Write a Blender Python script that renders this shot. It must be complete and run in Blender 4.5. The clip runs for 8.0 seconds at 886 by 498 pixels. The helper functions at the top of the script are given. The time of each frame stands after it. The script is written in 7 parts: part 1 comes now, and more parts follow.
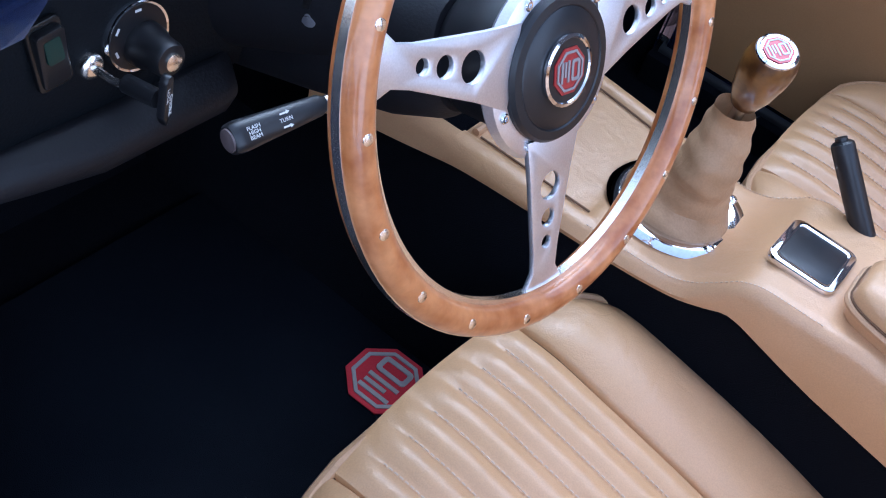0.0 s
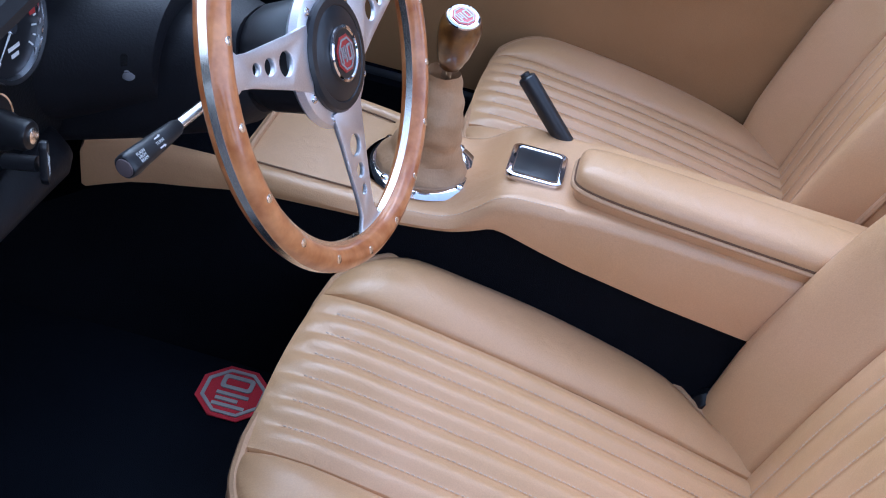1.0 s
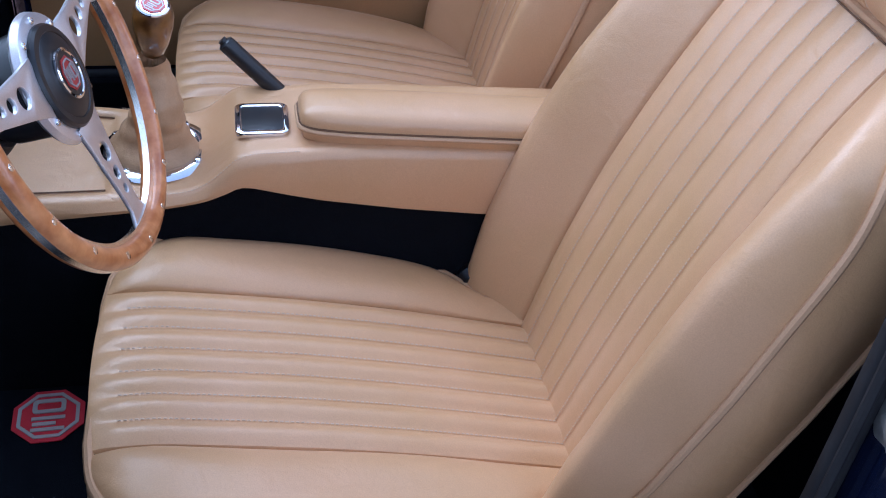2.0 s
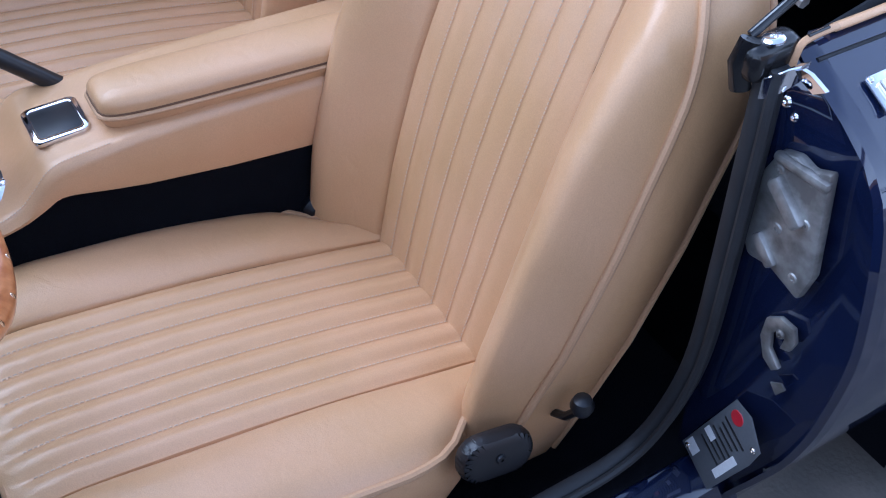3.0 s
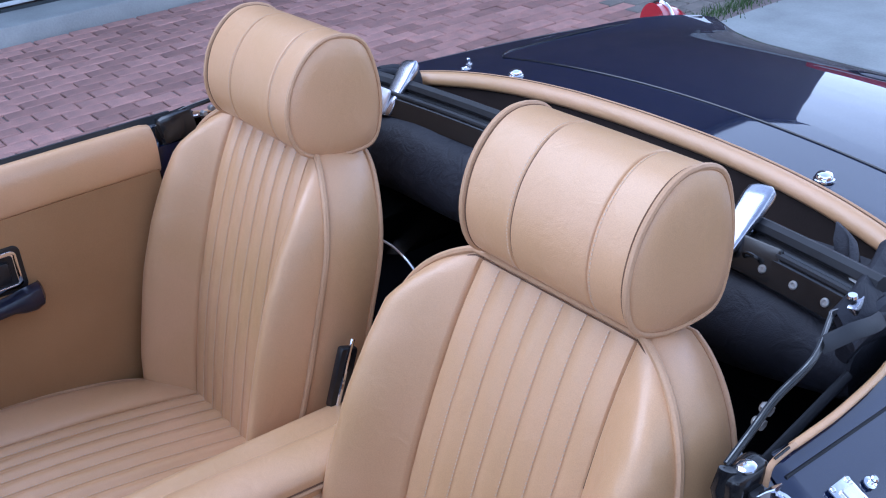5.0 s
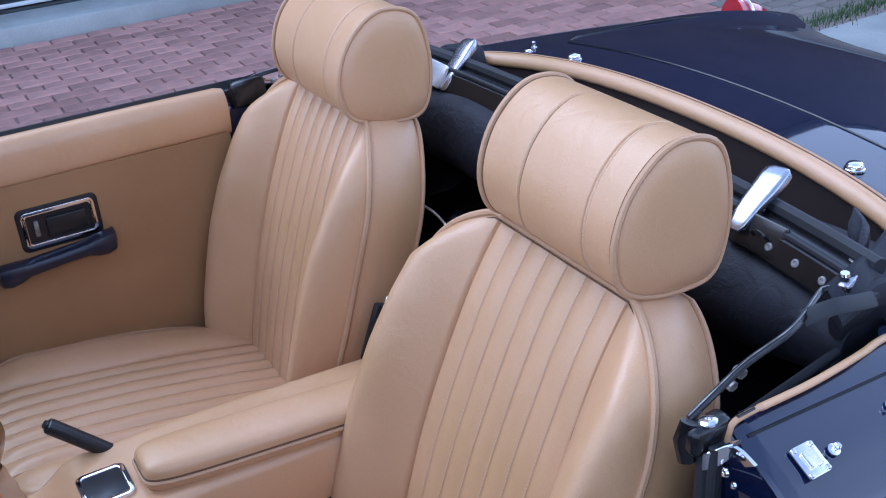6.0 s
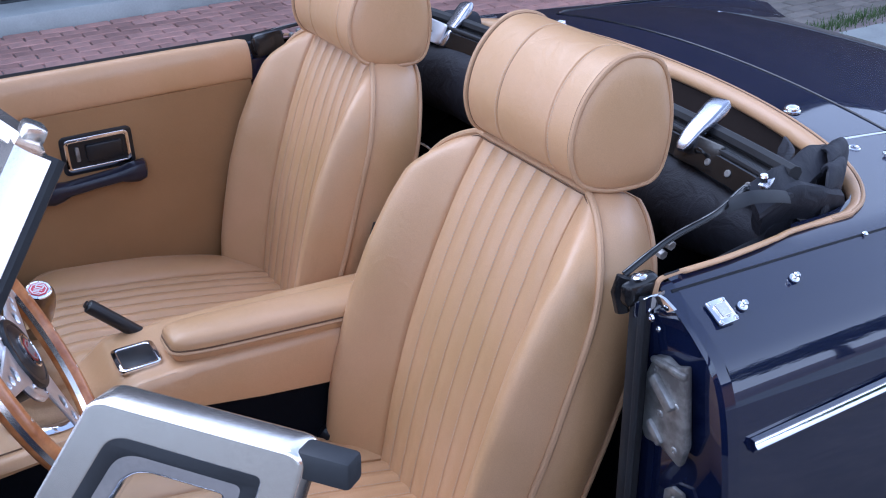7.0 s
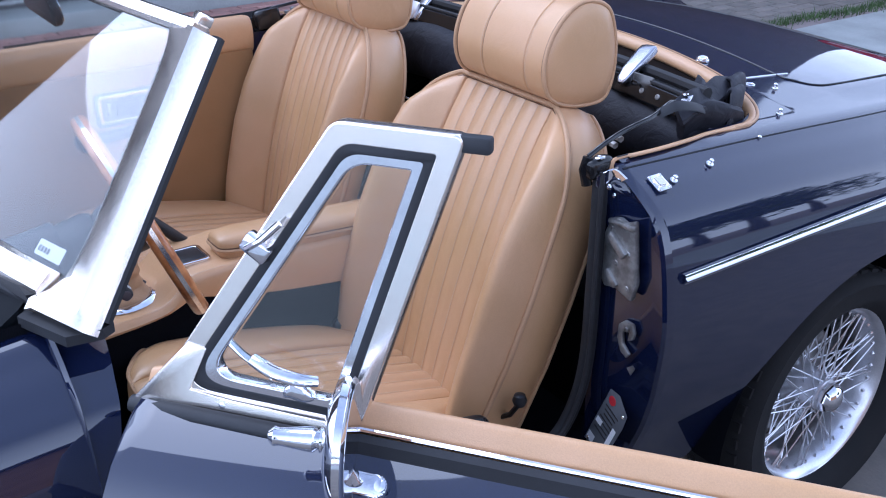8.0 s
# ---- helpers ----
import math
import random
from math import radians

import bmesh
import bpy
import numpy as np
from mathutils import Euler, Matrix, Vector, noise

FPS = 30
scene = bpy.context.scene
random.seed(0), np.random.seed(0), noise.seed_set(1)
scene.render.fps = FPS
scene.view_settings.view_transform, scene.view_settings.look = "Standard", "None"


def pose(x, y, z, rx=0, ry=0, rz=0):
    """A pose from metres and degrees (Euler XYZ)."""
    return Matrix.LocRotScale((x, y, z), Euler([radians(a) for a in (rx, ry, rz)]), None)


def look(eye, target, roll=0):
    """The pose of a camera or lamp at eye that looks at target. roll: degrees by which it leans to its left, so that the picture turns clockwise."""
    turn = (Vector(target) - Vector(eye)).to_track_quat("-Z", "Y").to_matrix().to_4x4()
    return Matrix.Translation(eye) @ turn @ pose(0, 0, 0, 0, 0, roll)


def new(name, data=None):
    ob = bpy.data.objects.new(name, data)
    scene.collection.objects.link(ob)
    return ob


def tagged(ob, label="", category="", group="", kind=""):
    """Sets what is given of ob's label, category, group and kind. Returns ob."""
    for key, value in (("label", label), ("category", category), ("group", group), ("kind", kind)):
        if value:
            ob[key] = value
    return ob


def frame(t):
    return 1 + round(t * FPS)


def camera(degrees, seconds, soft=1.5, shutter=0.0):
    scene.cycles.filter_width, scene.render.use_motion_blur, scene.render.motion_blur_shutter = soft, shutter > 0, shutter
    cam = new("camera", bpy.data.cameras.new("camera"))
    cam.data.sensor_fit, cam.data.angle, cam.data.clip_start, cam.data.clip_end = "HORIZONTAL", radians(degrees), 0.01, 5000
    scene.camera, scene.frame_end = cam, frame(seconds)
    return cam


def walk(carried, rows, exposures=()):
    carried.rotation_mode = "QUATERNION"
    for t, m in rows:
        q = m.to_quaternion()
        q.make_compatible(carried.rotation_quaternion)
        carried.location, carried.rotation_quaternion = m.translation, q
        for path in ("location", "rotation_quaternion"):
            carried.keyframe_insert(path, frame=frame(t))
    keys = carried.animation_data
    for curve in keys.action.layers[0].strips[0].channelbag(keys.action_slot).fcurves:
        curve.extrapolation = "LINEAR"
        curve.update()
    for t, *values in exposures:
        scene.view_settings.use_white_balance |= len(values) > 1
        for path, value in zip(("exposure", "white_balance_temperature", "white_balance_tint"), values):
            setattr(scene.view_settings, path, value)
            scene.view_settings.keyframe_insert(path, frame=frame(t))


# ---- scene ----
cam = camera(46.4, 8.0, 1.1)
PATH = [
    (0, (-0.82, 0.453, 1.243), (0.481, 1.048, -0.155), 19.2),
    (0.5, (-0.953, 0.463, 1.249), (0.515, 0.842, -0.055), 15.0),
    (1, (-1.043, 0.467, 1.283), (0.553, 0.607, 0.085), 12.7),
    (1.5, (-1.129, 0.482, 1.34), (0.418, 0.232, 0.097), 8.4),
    (1.7, (-1.144, 0.492, 1.343), (0.41, 0.166, 0.127), 8.5),
    (2.8, (-1.106, 0.522, 1.395), (0.196, -0.08, 0.001), -2.0),
    (3, (-1.08, 0.561, 1.402), (0.152, -0.138, -0.01), -1.6),
    (3.5, (-1.033, 0.585, 1.449), (0.239, -0.28, 0.171), -3.4),
    (4, (-0.988, 0.602, 1.532), (0.375, -0.372, 0.44), -4.0),
    (4.5, (-1.009, 0.623, 1.572), (0.401, -0.391, 0.58), -4.5),
    (4.7, (-1.023, 0.631, 1.583), (0.391, -0.403, 0.618), -4.2),
    (5.8, (-1.141, 0.618, 1.572), (0.351, -0.339, 0.645), -3.7),
    (6, (-1.181, 0.585, 1.566), (0.359, -0.27, 0.619), -3.7),
    (6.5, (-1.294, 0.578, 1.54), (0.301, -0.158, 0.585), -2.4),
    (7, (-1.43, 0.704, 1.532), (0.127, -0.152, 0.615), -1.8),
    (7.5, (-1.573, 0.865, 1.535), (-0.077, -0.112, 0.638), -1.4),
    (7.8, (-1.676, 0.978, 1.53), (-0.188, -0.015, 0.636), -1.5),
    (8, (-1.748, 1.075, 1.524), (-0.261, 0.055, 0.659), -0.2),
]
walk(cam, [(t, look(eye, target, roll)) for t, eye, target, roll in PATH], [(0, 0.52, 4600, 11), (1.0, 0.34, 4600, 11), (1.7, 0.10, 4640, 12), (2.8, 0.26, 4560, 12), (3.6, 0.26, 4580, 12), (4.2, 0.16, 4620, 13), (6, 0.01, 4560, 14), (7, 0.06, 4780, 15), (7.6, 0.08, 4940, 17), (8, 0.06, 4840, 16)])

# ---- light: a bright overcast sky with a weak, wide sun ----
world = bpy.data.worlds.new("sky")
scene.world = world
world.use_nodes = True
wn = world.node_tree
sky = wn.nodes.new("ShaderNodeTexSky")
sky.sky_type, sky.sun_disc = "NISHITA", False
sky.sun_elevation, sky.sun_rotation = radians(52), radians(60)
sky.air_density, sky.dust_density, sky.ozone_density = 1.0, 2.0, 2.0
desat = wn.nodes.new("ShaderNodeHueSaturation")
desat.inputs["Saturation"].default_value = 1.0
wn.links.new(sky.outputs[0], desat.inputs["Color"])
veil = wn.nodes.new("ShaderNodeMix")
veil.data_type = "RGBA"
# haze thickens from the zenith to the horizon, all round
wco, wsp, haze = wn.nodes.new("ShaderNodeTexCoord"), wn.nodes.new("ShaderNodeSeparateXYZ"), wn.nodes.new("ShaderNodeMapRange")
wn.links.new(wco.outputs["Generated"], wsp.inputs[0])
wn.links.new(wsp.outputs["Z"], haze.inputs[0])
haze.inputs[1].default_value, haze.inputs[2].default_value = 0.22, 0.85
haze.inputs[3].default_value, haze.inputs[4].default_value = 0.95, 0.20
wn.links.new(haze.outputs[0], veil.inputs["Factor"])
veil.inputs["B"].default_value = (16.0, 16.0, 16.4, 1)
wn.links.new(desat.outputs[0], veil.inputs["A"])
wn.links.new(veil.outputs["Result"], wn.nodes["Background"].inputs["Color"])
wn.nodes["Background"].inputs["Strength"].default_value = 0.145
sun = new("sun", bpy.data.lights.new("sun", "SUN"))
sun.data.energy, sun.data.angle, sun.data.color = 1.7, radians(52), (1.0, 0.96, 0.9)
sun.matrix_world = look((3.8, 2.2, 5.6), (0, 0, 0))


# ---- materials ----
def mat(name, a, b=None, rough=0.5, metal=0.0, big=4.0, fine=300.0, bump=0.1, coat=0.0, rvar=0.0, spec=0.5, island=0.0, dist=0.001):
    """Two-scale material: colour drifts between a and b over coarse noise, fine noise gives grain and relief."""
    m = bpy.data.materials.new(name)
    m.use_nodes = True
    t = m.node_tree
    N, L = t.nodes.new, t.links.new
    p = t.nodes["Principled BSDF"]
    b = b or tuple(c * 0.85 for c in a)
    co = N("ShaderNodeTexCoord")
    n1, n2 = N("ShaderNodeTexNoise"), N("ShaderNodeTexNoise")
    for n, s in ((n1, big), (n2, fine)):
        n.inputs["Scale"].default_value = s
        n.inputs["Detail"].default_value = 5
        L(co.outputs["Object"], n.inputs["Vector"])
    mx = N("ShaderNodeMix")
    mx.data_type = "RGBA"
    ramp = N("ShaderNodeMapRange")
    ramp.inputs[1].default_value, ramp.inputs[2].default_value = 0.35, 0.65
    L(n1.outputs["Fac"], ramp.inputs[0])
    L(ramp.outputs[0], mx.inputs["Factor"])
    mx.inputs["A"].default_value, mx.inputs["B"].default_value = (*a, 1), (*b, 1)
    out = mx.outputs["Result"]
    hs = N("ShaderNodeHueSaturation")
    v = N("ShaderNodeMapRange")
    v.inputs[3].default_value, v.inputs[4].default_value = 0.86, 1.14
    L(n2.outputs["Fac"], v.inputs[0])
    val = v.outputs[0]
    if island:
        oi = N("ShaderNodeObjectInfo")
        gi = N("ShaderNodeNewGeometry")
        ad = N("ShaderNodeMath")
        ad.operation = "ADD"
        L(oi.outputs["Random"], ad.inputs[0])
        L(gi.outputs["Random Per Island"], ad.inputs[1])
        fr = N("ShaderNodeMath")
        fr.operation = "FRACT"
        L(ad.outputs[0], fr.inputs[0])
        iv = N("ShaderNodeMapRange")
        iv.inputs[3].default_value, iv.inputs[4].default_value = 1 - island, 1 + island
        L(fr.outputs[0], iv.inputs[0])
        mu = N("ShaderNodeMath")
        mu.operation = "MULTIPLY"
        L(val, mu.inputs[0])
        L(iv.outputs[0], mu.inputs[1])
        val = mu.outputs[0]
    L(val, hs.inputs["Value"])
    L(out, hs.inputs["Color"])
    L(hs.outputs[0], p.inputs["Base Color"])
    p.inputs["Metallic"].default_value = metal
    p.inputs["Specular IOR Level"].default_value = spec
    if rvar:
        rr = N("ShaderNodeMapRange")
        rr.inputs[3].default_value, rr.inputs[4].default_value = max(0.02, rough - rvar), min(1, rough + rvar)
        L(n1.outputs["Fac"], rr.inputs[0])
        L(rr.outputs[0], p.inputs["Roughness"])
    else:
        p.inputs["Roughness"].default_value = rough
    p.inputs["Coat Weight"].default_value = coat
    p.inputs["Coat Roughness"].default_value = 0.03
    if bump:
        bn = N("ShaderNodeBump")
        bn.inputs["Strength"].default_value, bn.inputs["Distance"].default_value = bump, dist
        L(n2.outputs["Fac"], bn.inputs["Height"])
        L(bn.outputs[0], p.inputs["Normal"])
    return m


TAN = mat("tan_leather", (0.605, 0.352, 0.178), (0.545, 0.318, 0.142), 0.35, fine=700, bump=0.25, big=5, spec=0.65)
TAN_PIPE = mat("tan_piping", (0.55, 0.335, 0.180), (0.46, 0.27, 0.135), 0.45, fine=500, bump=0.2, spec=0.4)
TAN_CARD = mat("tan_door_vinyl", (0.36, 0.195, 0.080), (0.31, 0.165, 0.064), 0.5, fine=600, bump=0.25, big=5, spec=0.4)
TAN_SUEDE = mat("tan_gaiter_leather", (0.50, 0.31, 0.165), (0.40, 0.24, 0.12), 0.55, big=25, fine=500, bump=0.3, spec=0.35)
# dark brown: seam lines, with the shade of tucked leather put into the colour
SEAM = mat("dark_seam_and_shade", (0.15, 0.078, 0.036), rough=0.8, bump=0)
THREAD = mat("pale_thread", (0.62, 0.45, 0.30), rough=0.8, bump=0)
CARPET = mat("black_carpet", (0.0095, 0.0100, 0.0130), (0.0070, 0.0074, 0.0096), 1.0, fine=900, bump=0.8, spec=0.0, dist=0.003)
MAT_RUG = mat("navy_black_carpet", (0.0135, 0.0155, 0.0210), (0.0095, 0.0110, 0.0155), 1.0, fine=900, bump=0.8, spec=0.0, dist=0.003)
VINYL = mat("black_vinyl", (0.009, 0.009, 0.012), (0.006, 0.006, 0.008), 0.55, big=9, fine=500, bump=0.3, spec=0.3)
HOODCLOTH = mat("black_hood_cloth", (0.024, 0.024, 0.031), (0.015, 0.015, 0.020), 0.6, big=12, fine=600, bump=0.5, spec=0.35)
BLACK = mat("black_gloss_paint", (0.008, 0.008, 0.009), (0.013, 0.012, 0.012), 0.22, big=30, bump=0.03, rvar=0.1)
PLASTIC = mat("black_plastic", (0.012, 0.012, 0.014), rough=0.35, big=20, bump=0.05)
PULL = mat("blue_black_plastic", (0.012, 0.012, 0.026), rough=0.3, big=20, bump=0.05)
DASH = mat("black_crackle_dash", (0.0045, 0.0060, 0.0085), (0.0030, 0.0042, 0.0060), 0.6, big=8, fine=450, bump=0.6, spec=0.14)
RUBBER = mat("black_rubber", (0.020, 0.021, 0.024), (0.014, 0.014, 0.016), 0.6, big=15, fine=300, bump=0.15)
TYRE = mat("tyre_rubber", (0.012, 0.012, 0.013), (0.018, 0.017, 0.017), 0.8, big=9, fine=250, bump=0.3, spec=0.25)
NAVY = mat("navy_car_paint", (0.006, 0.0095, 0.034), (0.005, 0.008, 0.029), 0.5, big=2, fine=900, bump=0.0, coat=1.0, spec=0.05)
CHROME = mat("chrome", (0.82, 0.82, 0.85), (0.78, 0.78, 0.81), 0.07, 1.0, big=40, fine=200, bump=0.02, rvar=0.04)
ALLOY = mat("brushed_alloy", (0.85, 0.85, 0.89), (0.78, 0.78, 0.82), 0.40, 1.0, big=30, fine=800, bump=0.06)
SATIN = mat("anodised_frame", (1.0, 0.94, 0.86), (0.95, 0.88, 0.79), 0.24, 1.0, big=18, fine=300, bump=0.03, rvar=0.08)
CAST = mat("dull_cast_chrome", (0.50, 0.50, 0.54), (0.38, 0.38, 0.42), 0.24, 1.0, big=30, fine=220, bump=0.05, rvar=0.08)
ZINC = mat("scuffed_zinc", (0.42, 0.41, 0.39), (0.16, 0.15, 0.14), 0.5, 0.7, big=38, fine=160, bump=0.35, rvar=0.15)
SILVER = mat("bright_wheel_metal", (0.80, 0.80, 0.83), (0.66, 0.66, 0.69), 0.28, 0.9, big=20, bump=0.03)
WOOD = mat("rim_mahogany", (0.60, 0.250, 0.085), (0.36, 0.110, 0.024), 0.32, big=44, fine=220, bump=0.12, coat=0.6)
WALNUT = mat("knob_walnut", (0.22, 0.095, 0.018), (0.07, 0.026, 0.006), 0.3, big=60, fine=120, bump=0.04, coat=0.8)
RED = mat("red_enamel", (0.55, 0.02, 0.035), rough=0.3, bump=0.0, coat=0.6)
DULLRED = mat("dull_red_enamel", (0.34, 0.028, 0.026), rough=0.4, bump=0)
GREYPRINT2 = mat("dark_grey_print", (0.30, 0.27, 0.26), rough=0.5, bump=0)
LINING = mat("dark_brown_lining", (0.050, 0.032, 0.025), (0.035, 0.023, 0.018), 0.8, fine=300, bump=0.3)
ENDCAP = mat("brown_grey_plastic", (0.10, 0.075, 0.075), rough=0.5, bump=0.05)
REDCLOTH = mat("red_embroidery", (0.78, 0.045, 0.06), (0.68, 0.03, 0.05), 0.8, fine=900, bump=0.6)
WHITECLOTH = mat("grey_white_embroidery", (0.60, 0.56, 0.52), rough=0.85, fine=900, bump=0.6)
WHITE = mat("white_print", (0.75, 0.75, 0.75), rough=0.6, bump=0)
GREYPRINT = mat("grey_print", (0.11, 0.115, 0.125), rough=0.6, bump=0)
GREEN = mat("dark_green_switch", (0.006, 0.035, 0.028), rough=0.35, bump=0)
LENS = mat("red_lamp_lens", (0.45, 0.006, 0.02), rough=0.12, bump=0, coat=1.0)
BRICK = mat("red_paving_brick", (0.48, 0.265, 0.215), (0.38, 0.225, 0.190), 0.85, big=14, fine=120, bump=0.6, island=0.24, dist=0.002)
PAVER = mat("grey_concrete_paver", (0.24, 0.21, 0.18), (0.18, 0.165, 0.145), 0.9, big=9, fine=120, bump=0.6, island=0.15, dist=0.002)
CONCRETE = mat("pale_concrete", (0.40, 0.42, 0.40), (0.30, 0.315, 0.30), 0.85, big=3, fine=90, bump=0.5, dist=0.003)
SAND = mat("joint_sand", (0.31, 0.26, 0.245), (0.23, 0.19, 0.18), 0.95, big=6, fine=200, bump=0.5)
GRASS = mat("grass_blades", (0.07, 0.13, 0.03), (0.05, 0.09, 0.02), 0.7, big=6, bump=0, island=0.3)
DOORPAINT = mat("dark_garage_paint", (0.020, 0.028, 0.030), (0.015, 0.021, 0.022), 0.5, big=3, fine=120, bump=0.1)
WHITEPAINT = mat("white_gloss_paint", (0.72, 0.74, 0.74), (0.62, 0.64, 0.63), 0.45, big=5, bump=0.1)
HOUSEBRICK = mat("house_brick", (0.055, 0.040, 0.036), (0.040, 0.030, 0.027), 0.9, big=3, fine=30, bump=0.5, dist=0.004)
YARDBRICK = mat("brown_brick", (0.40, 0.22, 0.12), (0.31, 0.165, 0.09), 0.9, big=3, fine=30, bump=0.5, dist=0.004)
ROOF = mat("dark_roof_tile", (0.05, 0.05, 0.055), (0.035, 0.035, 0.04), 0.8, big=3, fine=20, bump=0.5, dist=0.01)
LEAF = mat("leaf_green", (0.06, 0.10, 0.03), (0.035, 0.065, 0.02), 0.6, big=2, bump=0, island=0.3)
REDPAINT = mat("red_van_paint", (0.42, 0.012, 0.02), (0.36, 0.010, 0.018), 0.3, big=2, bump=0, coat=0.8)
NAVY.node_tree.nodes["Principled BSDF"].inputs["Coat IOR"].default_value = 1.75


def creases(m, scale, strength, dist):
    """A second, broader relief under a material's fine grain: soft puckers and creases."""
    t = m.node_tree
    co, n, b = t.nodes.new("ShaderNodeTexCoord"), t.nodes.new("ShaderNodeTexNoise"), t.nodes.new("ShaderNodeBump")
    n.inputs["Scale"].default_value, n.inputs["Detail"].default_value, n.inputs["Distortion"].default_value = scale, 3, 0.8
    b.inputs["Strength"].default_value, b.inputs["Distance"].default_value = strength, dist
    t.links.new(co.outputs["Object"], n.inputs["Vector"])
    t.links.new(n.outputs["Fac"], b.inputs["Height"])
    fine = [x for x in t.nodes if x.bl_idname == "ShaderNodeBump" and x != b][0]
    t.links.new(b.outputs[0], fine.inputs["Normal"])


creases(TAN, 26, 0.35, 0.004)
creases(TAN_CARD, 14, 0.3, 0.005)
creases(TAN_SUEDE, 40, 0.5, 0.004)
creases(HOODCLOTH, 30, 0.6, 0.006)

GLASS = bpy.data.materials.new("window_glass")
GLASS.use_nodes = True
_p = GLASS.node_tree.nodes["Principled BSDF"]
_p.inputs["Base Color"].default_value = (0.93, 0.97, 0.96, 1)
_p.inputs["Roughness"].default_value = 0.02
_p.inputs["Transmission Weight"].default_value = 1.0
_p.inputs["IOR"].default_value = 1.58


# ---- geometry helpers ----
ROOT = {}


def thing(name, place, label, category, group="", kind=""):
    """A top-level Empty at a thing's base; its parts are given in world coordinates."""
    ob = new(name)
    m = place if isinstance(place, Matrix) else Matrix.Translation(place)
    ob.matrix_world = m
    ob.empty_display_size = 0.05
    ROOT[ob.name] = m.inverted()
    return tagged(ob, label, category, group, kind)


def part(name, bm, material, parent=None, label="", smooth=True, shadow=True):
    if parent is not None:
        bm.transform(ROOT[parent.name])
    bmesh.ops.recalc_face_normals(bm, faces=bm.faces)
    if material is GLASS and bm.calc_volume(signed=True) < 0:
        bmesh.ops.reverse_faces(bm, faces=bm.faces)
    me = bpy.data.meshes.new(name)
    bm.to_mesh(me)
    bm.free()
    me.materials.append(material)
    if smooth:
        me.polygons.foreach_set("use_smooth", [True] * len(me.polygons))
        me.set_sharp_from_angle(angle=radians(38))
    ob = new(name, me)
    ob.visible_shadow = shadow
    if parent is not None:
        ob.parent = parent
        ROOT[ob.name] = ROOT[parent.name]
    if label:
        ob["label"] = label
    return ob


def V(*a):
    return Vector(a)


def lerp(table, x):
    """Piecewise-linear value from (x, value) pairs in rising x."""
    return float(np.interp(x, [a for a, _ in table], [b for _, b in table]))


SLOPES = {}


def slopes(table):
    """Slopes of a monotone cubic through (x, value) pairs."""
    if table in SLOPES:
        return SLOPES[table]
    x, y = [a for a, _ in table], [b for _, b in table]
    d = [(y[i + 1] - y[i]) / (x[i + 1] - x[i]) for i in range(len(x) - 1)]
    m = [d[0]] + [0.0 if d[i - 1] * d[i] <= 0 else 2 * d[i - 1] * d[i] / (d[i - 1] + d[i]) for i in range(1, len(d))] + [d[-1]]
    SLOPES[table] = (x, y, m)
    return x, y, m


def curve(table, v):
    """As lerp, but smooth."""
    x, y, m = slopes(tuple(table))
    if v <= x[0] or v >= x[-1]:
        return y[0] if v <= x[0] else y[-1]
    i = max(k for k in range(len(x) - 1) if x[k] <= v)
    h = x[i + 1] - x[i]
    t = (v - x[i]) / h
    return (1 + 2 * t) * (1 - t) ** 2 * y[i] + t * (1 - t) ** 2 * h * m[i] + t * t * (3 - 2 * t) * y[i + 1] + t * t * (t - 1) * h * m[i + 1]


def smooth_line(pts, n=6, closed=False):
    """Catmull-Rom through the points."""
    pts = [Vector(p) for p in pts]
    k = len(pts)
    out = []
    for i in range(k if closed else k - 1):
        g = (lambda j: pts[j % k]) if closed else (lambda j: pts[min(max(j, 0), k - 1)])
        a, b, c, d = g(i - 1), g(i), g(i + 1), g(i + 2)
        for j in range(n):
            t = j / n
            out.append(0.5 * (2 * b + (c - a) * t + (2 * a - 5 * b + 4 * c - d) * t * t + (3 * b - a - 3 * c + d) * t ** 3))
    if not closed:
        out.append(pts[-1])
    return out


def loft(rings, closed=True, cap=True, bm=None):
    """Skin between rings of equal count; caps fan the first and last."""
    bm = bm or bmesh.new()
    vs = [[bm.verts.new(p) for p in r] for r in rings]
    n = len(vs[0])
    for a, b in zip(vs, vs[1:]):
        for i in range(n if closed else n - 1):
            j = (i + 1) % n
            bm.faces.new((a[i], a[j], b[j], b[i]))
    if cap and closed:
        bm.faces.new(vs[0])
        bm.faces.new(vs[-1])
    return bm


